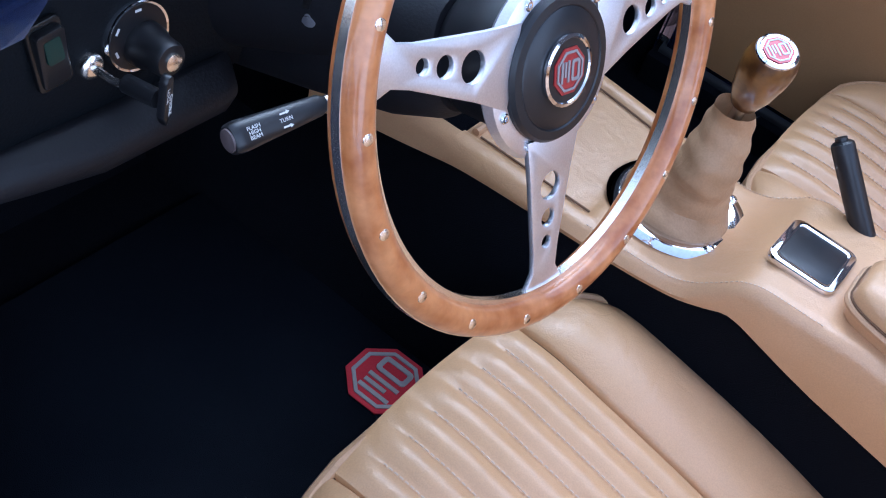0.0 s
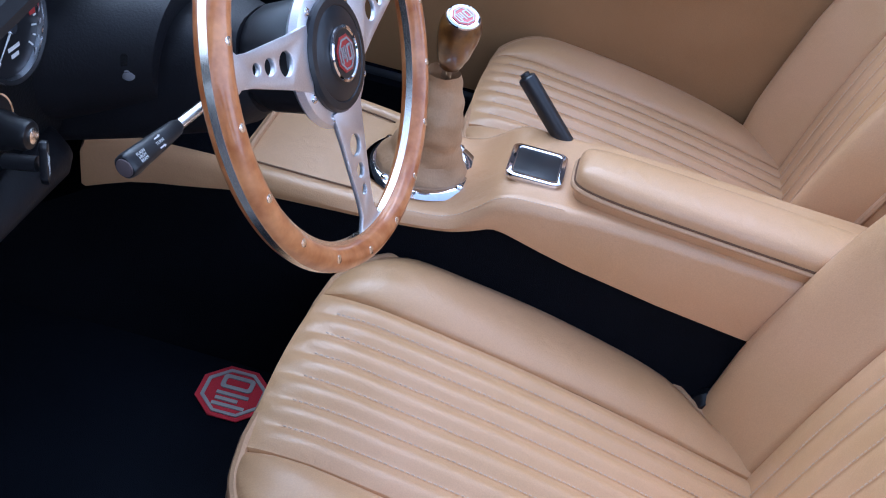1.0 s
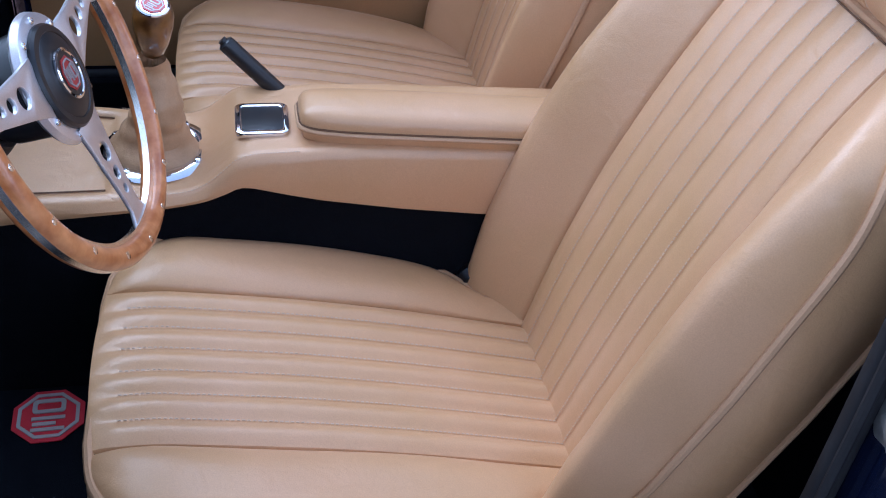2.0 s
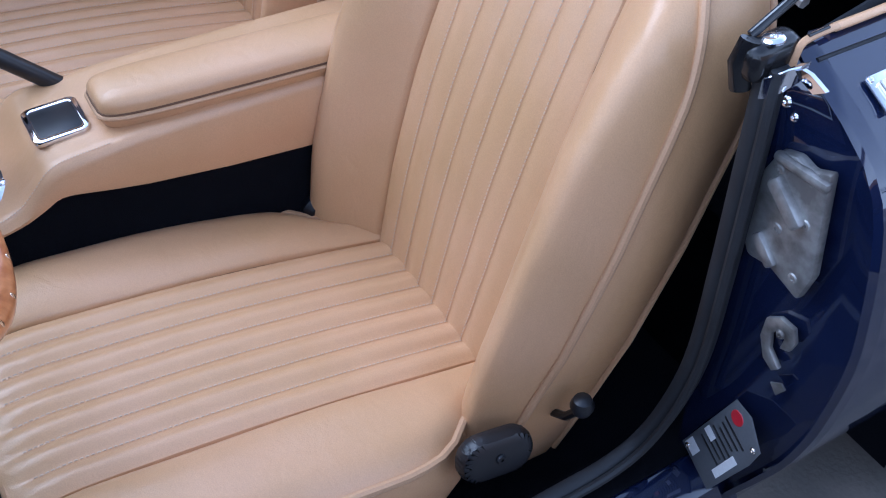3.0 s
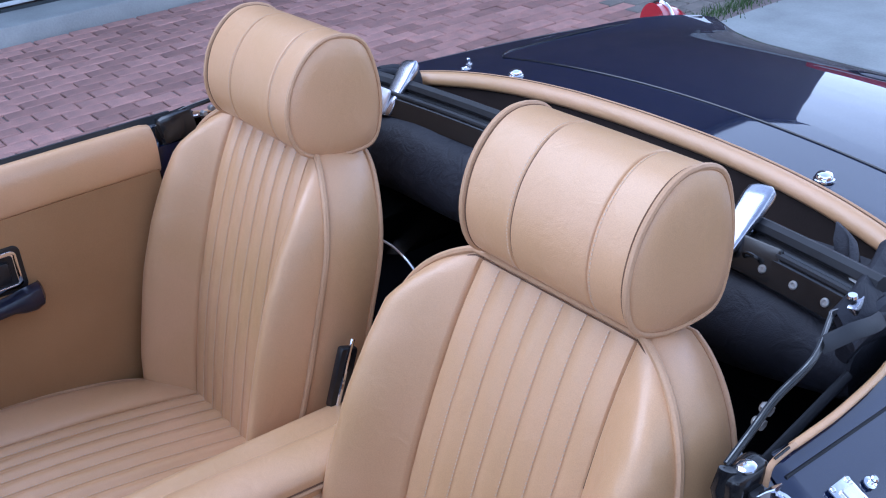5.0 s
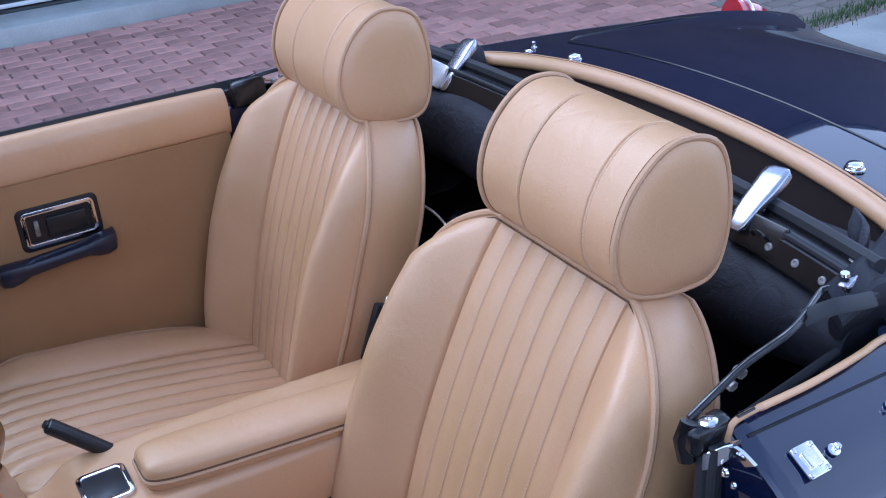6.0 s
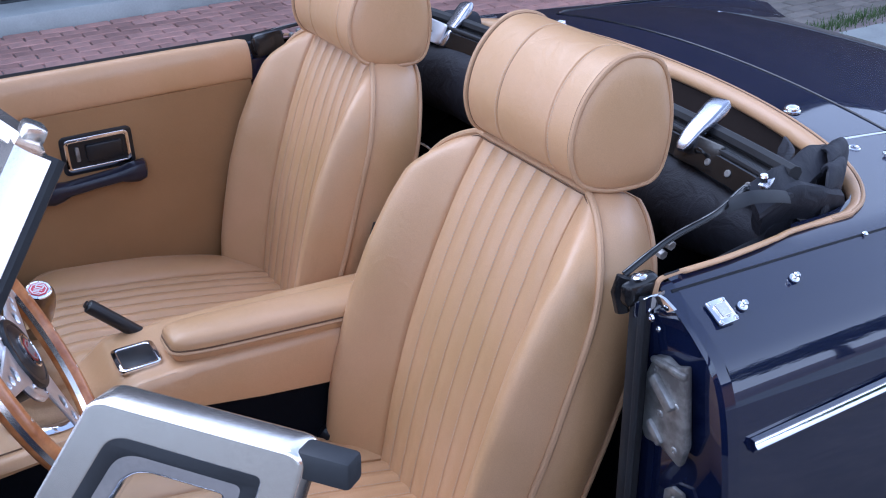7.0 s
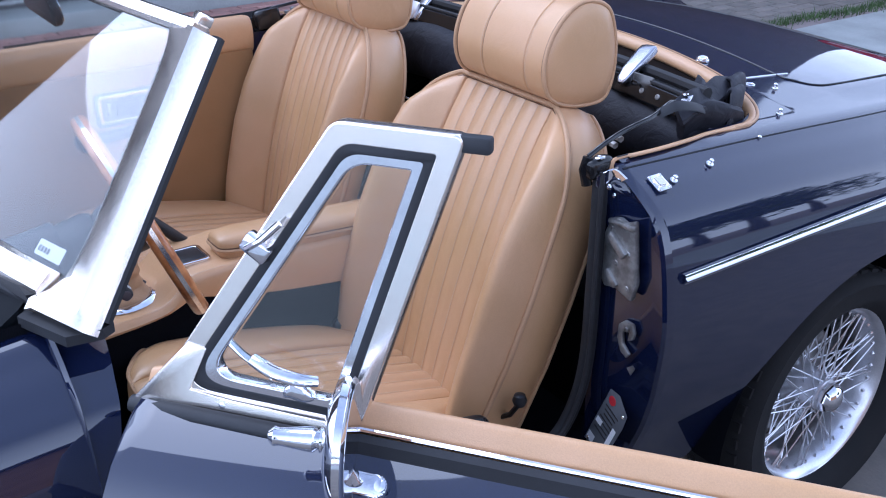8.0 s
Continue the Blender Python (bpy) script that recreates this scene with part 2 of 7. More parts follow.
def tube(path, r, n=8, closed=False, bm=None, flat=1.0, taper=None):
    """A round bar along a path; flat squeezes it along its own second axis."""
    path = [Vector(p) for p in path]
    k = len(path)
    rings = []
    side = None
    for i, p in enumerate(path):
        a = path[(i - 1) % k] if closed else path[max(i - 1, 0)]
        b = path[(i + 1) % k] if closed else path[min(i + 1, k - 1)]
        d = (b - a).normalized()
        if side is None:
            side = d.orthogonal().normalized()
        side = (side - d * side.dot(d)).normalized()
        up = d.cross(side)
        rr = r * (taper(i / (k - 1)) if taper else 1)
        rings.append([p + rr * (math.cos(2 * math.pi * j / n) * side + flat * math.sin(2 * math.pi * j / n) * up) for j in range(n)])
    if closed:
        rings.append(rings[0])
    bm = bm or bmesh.new()
    if closed:
        vs = [[bm.verts.new(q) for q in ring] for ring in rings[:-1]]
        best = min(range(n), key=lambda s: sum((rings[-2][j] - rings[0][(j + s) % n]).length for j in range(n)))
        for i in range(k):
            x, y = vs[i], vs[(i + 1) % k]
            s = best if i == k - 1 else 0
            for j in range(n):
                bm.faces.new((x[j], x[(j + 1) % n], y[(j + 1 + s) % n], y[(j + s) % n]))
        return bm
    return loft(rings, True, True, bm)


def lathe(profile, m, n=32, bm=None, closed=False):
    """Turn (radius, height) pairs round the z axis of m."""
    bm = bm or bmesh.new()
    rings = []
    for r, h in profile:
        rings.append([bm.verts.new(m @ V(max(r, 1e-5) * math.cos(2 * math.pi * j / n), max(r, 1e-5) * math.sin(2 * math.pi * j / n), h)) for j in range(n)])
    pairs = list(zip(rings, rings[1:])) + ([(rings[-1], rings[0])] if closed else [])
    for a, b in pairs:
        for j in range(n):
            bm.faces.new((a[j], a[(j + 1) % n], b[(j + 1) % n], b[j]))
    if not closed:
        for ring, (r, h) in ((rings[0], profile[0]), (rings[-1], profile[-1])):
            bm.faces.new(ring)
    return bm


def box(sx, sy, sz, m, bevel=0.0, seg=2, bm=None):
    b = bmesh.new()
    bmesh.ops.create_cube(b, size=1)
    bmesh.ops.scale(b, vec=(sx, sy, sz), verts=b.verts)
    if bevel:
        bmesh.ops.bevel(b, geom=b.edges[:], offset=bevel, segments=seg, profile=0.5, affect="EDGES")
    b.transform(m if isinstance(m, Matrix) else Matrix.Translation(m))
    return merge(bm, b)


def merge(bm, b):
    if bm is None:
        return b
    me = bpy.data.meshes.new("tmp")
    b.to_mesh(me)
    b.free()
    bm.from_mesh(me)
    bpy.data.meshes.remove(me)
    return bm


def prism(poly, depth, m, bevel=0.0, bm=None):
    """A flat polygon (x, y) raised by depth along z, put at m."""
    b = bmesh.new()
    f = b.faces.new([b.verts.new((x, y, 0)) for x, y in poly])
    r = bmesh.ops.extrude_face_region(b, geom=[f])
    bmesh.ops.translate(b, vec=(0, 0, depth), verts=[v for v in r["geom"] if isinstance(v, bmesh.types.BMVert)])
    bmesh.ops.recalc_face_normals(b, faces=b.faces)
    if bevel:
        bmesh.ops.bevel(b, geom=b.edges[:], offset=bevel, segments=2, profile=0.5, affect="EDGES")
    b.transform(m)
    return merge(bm, b)


def plate(outline, holes, depth, m, bevel=0.0):
    """A flat plate with holes, from a filled 2D curve."""
    cu = bpy.data.curves.new("plate", "CURVE")
    cu.dimensions, cu.fill_mode = "2D", "BOTH"
    cu.extrude, cu.bevel_depth, cu.bevel_resolution = depth / 2 - bevel, bevel, 1
    for loop in (outline, *holes):
        sp = cu.splines.new("POLY")
        sp.points.add(len(loop) - 1)
        for q, (x, y) in zip(sp.points, loop):
            q.co = (x, y, 0, 1)
        sp.use_cyclic_u = True
    ob = bpy.data.objects.new("plate", cu)
    me = bpy.data.meshes.new_from_object(ob)
    bm = bmesh.new()
    bm.from_mesh(me)
    bpy.data.objects.remove(ob)
    bpy.data.meshes.remove(me)
    bpy.data.curves.remove(cu)
    bmesh.ops.remove_doubles(bm, verts=bm.verts, dist=1e-6)
    bm.transform(m)
    return bm


def ring_pts(r, n=24, cx=0.0, cy=0.0):
    return [(cx + r * math.cos(2 * math.pi * i / n), cy + r * math.sin(2 * math.pi * i / n)) for i in range(n)]


def axes(origin, x, z):
    """A pose with its z along z and x near x."""
    z = Vector(z).normalized()
    x = Vector(x)
    x = (x - z * x.dot(z)).normalized()
    y = z.cross(x)
    m = Matrix.Identity(4)
    for i, a in enumerate((x, y, z)):
        m[0][i], m[1][i], m[2][i] = a
    m.translation = origin
    return m


def rounded(w, h, r, n=5):
    """Rounded rectangle outline, w by h, about the origin."""
    out = []
    for cx, cy, a0 in ((w / 2 - r, h / 2 - r, 0), (-w / 2 + r, h / 2 - r, 90), (-w / 2 + r, -h / 2 + r, 180), (w / 2 - r, -h / 2 + r, 270)):
        for i in range(n + 1):
            a = radians(a0 + 90 * i / n)
            out.append((cx + r * math.cos(a), cy + r * math.sin(a)))
    return out


def screw(parent, at, normal, r=0.005, material=None, name="screw"):
    m = axes(at, (0.3, 0.5, 0.2), normal)
    part(name, lathe([(r, 0), (r, r * 0.25), (r * 0.75, r * 0.55), (r * 0.35, r * 0.6), (r * 0.3, r * 0.3)], m, 10), material or CHROME, parent)


def stud(parent, at, normal, label="chrome tonneau stud", big=1.0):
    m = axes(at, (1, 0.2, 0), normal)
    k = big * 0.72
    part("fastener", lathe([(0.009 * k, 0), (0.009 * k, 0.0025 * k), (0.004 * k, 0.004 * k), (0.004 * k, 0.009 * k), (0.0055 * k, 0.011 * k), (0.0055 * k, 0.014 * k), (0.003 * k, 0.016 * k)], m, 14), CHROME, parent, label)


# ---- car body numbers ----
def side_x(z):
    """Half width of the body's flank at a height, by the door's rear edge."""
    return curve([(0.28, 0.665), (0.36, 0.69), (0.42, 0.715), (0.50, 0.745), (0.58, 0.762), (0.68, 0.770), (0.75, 0.763), (0.81, 0.752), (0.845, 0.740), (0.868, 0.726), (0.881, 0.708), (0.898, 0.685), (0.914, 0.655), (0.9305, 0.624), (0.936, 0.585)], z)


FLOOR = 0.335
AXLE_Y, WHEEL_R = -0.636, 0.292


# ---- seats ----
def seat(cx, hx, dc, by, ty, out, label, lift=0.0, wide=1.0):
    """A piped bucket seat with fluted panels. cx, hx: centres of seat and headrest; dc: shift of the cushion;
    by, ty: the backrest's foot and top; out: the recliner's side (-1 or 1)."""
    dy = dc
    root = thing("bucket_seat", (cx, 0.35 + dy, FLOOR), label, "car seat", "front seats")
    flute = 0.118 / 3.5

    def groove(u):
        s = abs(math.sin(math.pi * (u + 0.118) / flute))
        return 0.0070 * (math.sqrt(s * s + 0.06) - 0.245)

    # cushion
    W, YR, YF, R = 0.237, 0.06, 0.650, 0.100

    def half(y):
        yc = YF - R
        return curve([(0.06, 0.160), (0.18, 0.172), (0.21, 0.190), (0.235, 0.213), (0.265, 0.228), (0.315, 0.236), (0.38, W), (0.7, W)], y) - (R - math.sqrt(max(0, R * R - max(0, y - yc) ** 2)) if y > yc else 0)

    def cush(c, y):
        """c runs -1..1 across; +-0.5 are the bolster seams."""
        w = half(y)
        a = abs(c)
        mid = min(0.120, w * 0.8)
        u = math.copysign(mid * a / 0.5 if a < 0.5 else mid + (w - mid) * (a - 0.5) / 0.5, c)
        z = 0.447 + lift + (y - 0.15) * (0.215 - 1.3 * lift) + 0.008 * math.sin(math.pi * min(1, max(0, (y - 0.15) / 0.45)))
        e = max(0, (y - YF + 0.075) / 0.075)
        z -= 0.020 * e ** 2.2
        if a < 0.5:
            z += (groove(u) if e < 0.55 else 0.0045 + (groove(u) - 0.0045) * max(0, (1 - e) / 0.45)) + 0.004 * (1 - (a / 0.5) ** 2)
        else:
            q = (a - 0.5) / 0.5
            z += min(1, (w - mid) / 0.12) * (0.004 * (1 - math.exp(-30 * q)) + 0.010 * (1 - (1 - min(q / 0.35, 1)) ** 2) - 0.024 * max(0, (q - 0.6) / 0.4) ** 2.2 + 0.0014 * math.sin(23 * y + 5 * q))
        z -= 0.0060 * max(0, 1 - abs(a - 0.5) / 0.012)
        yy = y + 0.016 * (1 - min(1, (u / 0.2) ** 2)) * max(0, (y - 0.45) / 0.18)
        return V(cx - 0.004 + u, yy + dy, z)

    cs = [-1 + 0.5 * i / 12 for i in range(12)] + [-0.5 + i / 84 for i in range(85)] + [0.5 + 0.5 * i / 12 for i in range(1, 13)]
    cs = sorted(cs + [s * (0.5 + e) for s in (-1, 1) for e in (-0.006, -0.011, 0.006, 0.012, 0.022)])
    ys = [YR + (YF - R - YR) * i / 22 for i in range(22)] + [YF - R + R * math.sin(math.pi / 2 * i / 12) for i in range(13)]
    rows = [[cush(c, y) for c in cs] for y in ys]
    part("cushion", loft(rows, False, False), TAN, root, "fluted tan leather cushion")
    edge = [r[0] for r in rows] + rows[-1][1:-1] + [r[-1] for r in reversed(rows)]
    edge = [p for i, p in enumerate(edge) if i == 0 or (p - edge[i - 1]).length > 0.004]
    part("cushion_piping", tube([p + V(0, 0, 0.002) for p in edge], 0.0054, 8), TAN_PIPE, root)

    # shade along the cushion piping, drawn as a dark line
    part("piping_seam", tube([p + V((cx - p.x) * 0.030, -0.006 if p.y - dy > 0.5 else 0, 0.0012) for p in edge], 0.0010, 6), SEAM, root)

    def skirt(p, k, drop):
        d = V(p.x - cx, (p.y - dy - 0.3) * 0.8, 0)
        d.normalize()
        return p + d * k - V(0, 0, drop)
    part("cushion_side", loft([edge, [skirt(p, 0.006, 0.02) for p in edge], [skirt(p, 0.008, 0.06) for p in edge], [skirt(p, -0.012, 0.115) for p in edge]], False, False), TAN, root)
    part("seat_base", box(0.40, 0.44, 0.09, (cx, 0.33 + dy, FLOOR + 0.05), 0.01), CARPET, root, "dark seat runner frame")
    # dark tubes in the bolster grooves, coloured as the shade down there
    for c in (-0.5, 0.5):
        part("seam", tube([cush(c, y) + V(0, 0, 0.0012) for y in ys if y > 0.10], 0.0015, 6), SEAM, root, "dark line for the shade in the bolster seam")
    # stitching on the flute seams
    bs = bmesh.new()
    for k in range(1, 7):
        c = -0.5 + k / 7
        for i in range(95):
            y = 0.13 + i * 0.0052
            if y > YF - 0.004:
                break
            a, b = cush(c, y), cush(c, y + 0.0032)
            tube([a + V(0, 0, 0.0016), (a + b) / 2 + V(0, 0, 0.0021), b + V(0, 0, 0.0016)], 0.0008, 4, False, bs)
    part("stitching", bs, THREAD, root, "pale stitching along the flutes")["kind"] = "stuff"

    # backrest
    eh = V(0, ty - by, 0.530).normalized()
    en = V(0, eh.z, -eh.y)
    base = V(cx, by, 0.445)
    dy = 0.0
    HS, HA = 0.395, 0.190

    def back(s, v, h0=-0.03):
        top = HS + HA * (1 - min(1, abs(s)) ** 2.5) ** (1 / 2.5)
        h = h0 + (top - h0) * v
        w = lerp([(-0.08, 0.215), (0.0, 0.228), (0.12, 0.244), (0.25, 0.250), (0.38, 0.247), (0.6, 0.236)], h) * wide
        u = s * w
        a = abs(u)
        d = 0.018 * math.sin(math.pi * min(1, max(0, h / 0.56))) - 0.012 * max(0, (h - 0.45) / 0.13) ** 2
        seam = 0.133 * w / 0.250
        if a < seam:
            d += 0.44 * groove(u * 0.118 / seam) * (1.0 if v < 0.97 else (1 - v) / 0.03)
        else:
            q = (a - seam) / max(1e-4, w - seam)
            k = lerp([(-0.05, 0.056), (0.08, 0.070), (0.25, 0.072), (0.34, 0.068), (0.42, 0.057), (0.48, 0.043), (0.53, 0.030), (0.56, 0.021), (0.6, 0.013)], h)
            up = q / 0.72 if q < 0.72 else 1.0
            rise = 0.22 * math.sin(math.pi / 2 * min(1, q / 0.5)) + 0.78 * up * up * (3 - 2 * up)
            f = rise * (1 - 0.85 * max(0, (q - 0.72) / 0.28, 1 - (top - h) / 0.040) ** 2)
            d += 0.004 * (1 - math.exp(-30 * q)) + k * f
            d -= 0.018 * q ** 3 * math.sin(math.pi * min(1, max(0, h / 0.56)))
        d -= (0.0060 if u > 0 else 0.0045 * min(1, max(0, (h - 0.30) / 0.2))) * max(0, 1 - abs(a - seam) / 0.0030) * (1 if v < 0.985 else 0.3)
        return base + eh * h + en * d + V(u, 0, 0)

    ss = [-1 + 0.468 * (1 - math.cos(math.pi / 2 * i / 18)) for i in range(19)]
    ss = ss[:-1] + [-0.532 + 1.064 * i / 84 for i in range(85)] + [-x for x in reversed(ss[:-1])]
    ss = sorted(ss + [k * (0.532 + e) for k in (-1, 1) for e in (-0.012, -0.006, 0.006, 0.012, 0.025)])
    vs = [i / 40 for i in range(39)] + [0.965, 0.98, 0.99, 1.0]
    rows = [[back(s, v) for s in ss] for v in vs]
    part("backrest", loft(rows, False, False), TAN, root, "fluted tan leather backrest")
    # the shade in the backrest's tucked seams, drawn as thin dark tubes
    for k, r in ((0.532, 0.0015), (-0.532, 0.0010)):
        part("seam", tube([back(k, v) + en * 0.0012 for v in vs if k > 0 or v > 0.68], r, 6), SEAM, root, "dark line for the shade in the bolster seam")
    rim = [back(-1, i / 24, -0.075) for i in range(24)] + [back(s, 1) for s in ss] + [back(1, 1 - i / 24, -0.075) for i in range(1, 25)]
    rim = [p for i, p in enumerate(rim) if i == 0 or (p - rim[i - 1]).length > 0.004]
    mid = base + eh * 0.25

    def gus(p, d, k):
        r = p - mid
        r -= en * r.dot(en)
        return p - en * d + r.normalized() * k
    ringlist = [rim, [gus(p, 0.012, 0.006) for p in rim], [gus(p, 0.05, 0.008) for p in rim], [gus(p, 0.085, 0.003) for p in rim], [gus(p, 0.100, -0.006) for p in rim]]
    part("gusset", loft(ringlist, False, False), TAN, root, "plain tan side panel")
    part("backrest_piping", tube([gus(p, -0.001, 0.002) for p in rim], 0.0050, 8), TAN_PIPE, root)
    # dark line inside the piping for the shade it throws
    part("piping_seam", tube([gus(p, -0.0015, -0.0055) for p in rim], 0.0010, 6), SEAM, root)
    part("rear_piping", tube([gus(p, 0.098, -0.002) for p in rim], 0.0042, 8), TAN_PIPE, root)
    back_rings = [ringlist[-1]] + [[gus(mid + (p - mid) * k, 0.100 + (1 - k) * 0.03, 0) for p in rim] for k in (0.9, 0.6, 0.3, 0.02)]
    part("back_panel", loft(back_rings, False, False), TAN, root)
    bs = bmesh.new()
    for k in range(1, 7):
        s = -0.532 + 1.064 * k / 7
        for i in range(105):
            v = 0.05 + i * 0.0088
            if v > 0.965:
                break
            a, b = back(s, v), back(s, v + 0.0055)
            tube([a + en * 0.0016, (a + b) / 2 + en * 0.0021, b + en * 0.0016], 0.0008, 4, False, bs)
    part("stitching", bs, THREAD, root, "pale stitching along the flutes")["kind"] = "stuff"

    # headrest: a D-shaped roll
    prof = smooth_line([V(0, y + dy, z) for y, z in ((-0.120, 1.146), (-0.080, 1.136), (-0.043, 1.098), (-0.026, 1.045), (-0.037, 0.997), (-0.075, 0.974), (-0.130, 0.966), (-0.168, 0.974), (-0.184, 1.018), (-0.183, 1.075), (-0.164, 1.128))], 6, True)
    hc = V(0, -0.105 + dy, 1.055)
    HW = 0.129

    def hr(u, k):
        return [V(hx + u, 0, 0) + hc + (p - hc) * k for p in prof]
    us = [(-HW - 0.012, 0.30), (-HW - 0.011, 0.7), (-HW - 0.006, 0.93), (-HW, 1.0)]
    for u in sorted([-HW + 2 * HW * i / 30 for i in range(1, 30)] + [c + e for c in (0.045, -0.074) for e in (-0.0022, -0.0012, 0.0, 0.0012, 0.0022)]):
        g = min(abs(u - 0.045), abs(u + 0.074) * 1.4) / 0.0022
        us.append((u, 1.012 - 0.034 * max(0, 1 - g) + 0.006 * math.sin(math.pi * (u + HW) / (2 * HW))))
    us += [(HW, 1.0), (HW + 0.006, 0.93), (HW + 0.011, 0.7), (HW + 0.012, 0.30)]
    hr_ob = part("headrest", loft([hr(u, k) for u, k in us]), TAN, root, "rolled tan leather headrest")
    # a dark tube draws the shade in the headrest's groove
    part("seam", tube(hr(0.045, 0.985), 0.0013, 6, True), SEAM, hr_ob, "dark line for the shade in the headrest seam")
    bs = bmesh.new()
    for u in (0.0495, -0.0785):
        ln = hr(u, 1.0165)
        for i in range(0, 34):
            a, b = ln[i % len(ln)], ln[(i + 1) % len(ln)]
            for q in (0.05, 0.55):
                tube([a.lerp(b, q), a.lerp(b, q + 0.30)], 0.0008, 4, False, bs)
    part("stitching", bs, THREAD, hr_ob, "pale seam stitching")["kind"] = "stuff"
    for u in (-HW, HW):
        part("headrest_piping", tube(hr(u, 1.012), 0.0040, 8, True), TAN_PIPE, hr_ob)
        # shade beside the end piping, put in as a dark tube
        part("piping_seam", tube(hr(u * 0.955, 1.006), 0.0011, 6, True), SEAM, hr_ob)
    for u in (-0.05, 0.05):
        part("headrest_post", tube([V(hx + u, -0.105 + dy, 0.94), V(hx + u, -0.105 + dy, 1.0)], 0.006, 10), CHROME, root)
    # recliner
    rx = cx + out * 0.236
    cov = part("recliner_cover", prism(rounded(0.090, 0.054, 0.025), 0.026, axes((rx + out * 0.006, 0.210 + dy, 0.466), (0, 0.93, 0.20), (out, 0, 0.25)), 0.009), PLASTIC, root, "glossy black recliner cover")
    screw(cov, (rx + out * 0.031, 0.210 + dy, 0.474), (out, 0, 0.25), 0.006, PLASTIC)
    lev = part("recliner_lever", tube([V(rx - out * 0.02, 0.12 + dy, 0.44), V(rx + out * 0.02, 0.118 + dy, 0.47), V(rx + out * 0.038, 0.114 + dy, 0.50)], 0.005, 8), PLASTIC, root)
    part("knob", lathe([(0.004, -0.013), (0.010, -0.010), (0.0135, 0), (0.010, 0.010), (0.004, 0.013)], Matrix.Translation((rx + out * 0.040, 0.114 + dy, 0.510)), 16), PLASTIC, lev, "black ball knob")
    part("fold_tie", tube([V(cx + out * 0.13, 0.190 + dy, 0.425), V(cx + out * 0.17, 0.19 + dy, 0.418), V(cx + out * 0.2, 0.175 + dy, 0.425)], 0.007, 8), TAN, root)
    inner = cx - out * 0.20
    part("pivot", lathe([(0.02, -0.012), (0.022, 0), (0.015, 0.012)], axes((inner, 0.20 + dy, 0.46), (0, 1, 0), (out, 0, 0)), 16), PLASTIC, root, "black seat pivot")
    return root


seat(-0.305, -0.317, 0.0, 0.150, -0.055, -1, "tan leather driver's seat with fluted panels and piped edges")
seat(0.356, 0.342, -0.075, 0.108, -0.060, 1, "tan leather passenger seat with fluted panels and piped edges", 0.029, 0.955)


# ---- steering wheel ----
SW_N = V(-0.109, -0.917, 0.383).normalized()
SW_R = V(0.993, -0.118, 0.0)
SW_C = V(-0.331, 0.648, 0.9025)
SW = axes(SW_C, SW_R, SW_N)
SW_TURN = radians(-4.7)
SW_HUB = SW @ Matrix.Translation((0, 0, 0.004))


def badge(parent, m, r, ring=True):
    """A red octagon with pale strokes on a dark disc."""
    b = part("badge", lathe([(r, 0), (r, 0.002), (r * 0.97, 0.0026)], m, 28), PLASTIC, parent, "black and red octagon badge")
    if ring:
        part("bezel", lathe([(r, 0), (r * 1.08, 0.001), (r * 1.08, 0.003), (r * 0.98, 0.0036), (r * 0.94, 0.0026)], m, 28, None, True), CHROME, b)
    octagon(b, m @ Matrix.Translation((0, 0, 0.0026)), r * 0.74, DULLRED, GREYPRINT2)


def octagon(parent, m, r, ground, line, thick=0.0008):
    def oct(k):
        return [(k * math.cos(radians(22.5 + 45 * i)), k * math.sin(radians(22.5 + 45 * i))) for i in range(8)]
    part("octagon", prism(oct(r), thick, m), ground, parent, "red octagon", False)
    part("octagon_line", plate(oct(r * 0.86), [oct(r * 0.76)], thick, m @ Matrix.Translation((0, 0, thick * 1.5))), line, parent, "pale outline", False)
    # plain bars and a block that stand for the maker's mark
    for x in (-0.50, -0.30, -0.10):
        part("mark_bar", box(r * 0.11, r * (0.86 if x != -0.30 else 0.60), thick, m @ Matrix.Translation((x * r, (0 if x != -0.30 else 0.1) * r, thick * 1.5))), line, parent, "", False)
    part("mark_block", plate(rounded(r * 0.50, r * 0.86, r * 0.12), [rounded(r * 0.26, r * 0.62, r * 0.06)], thick, m @ Matrix.Translation((0.34 * r, 0, thick * 1.5))), line, parent, "", False)


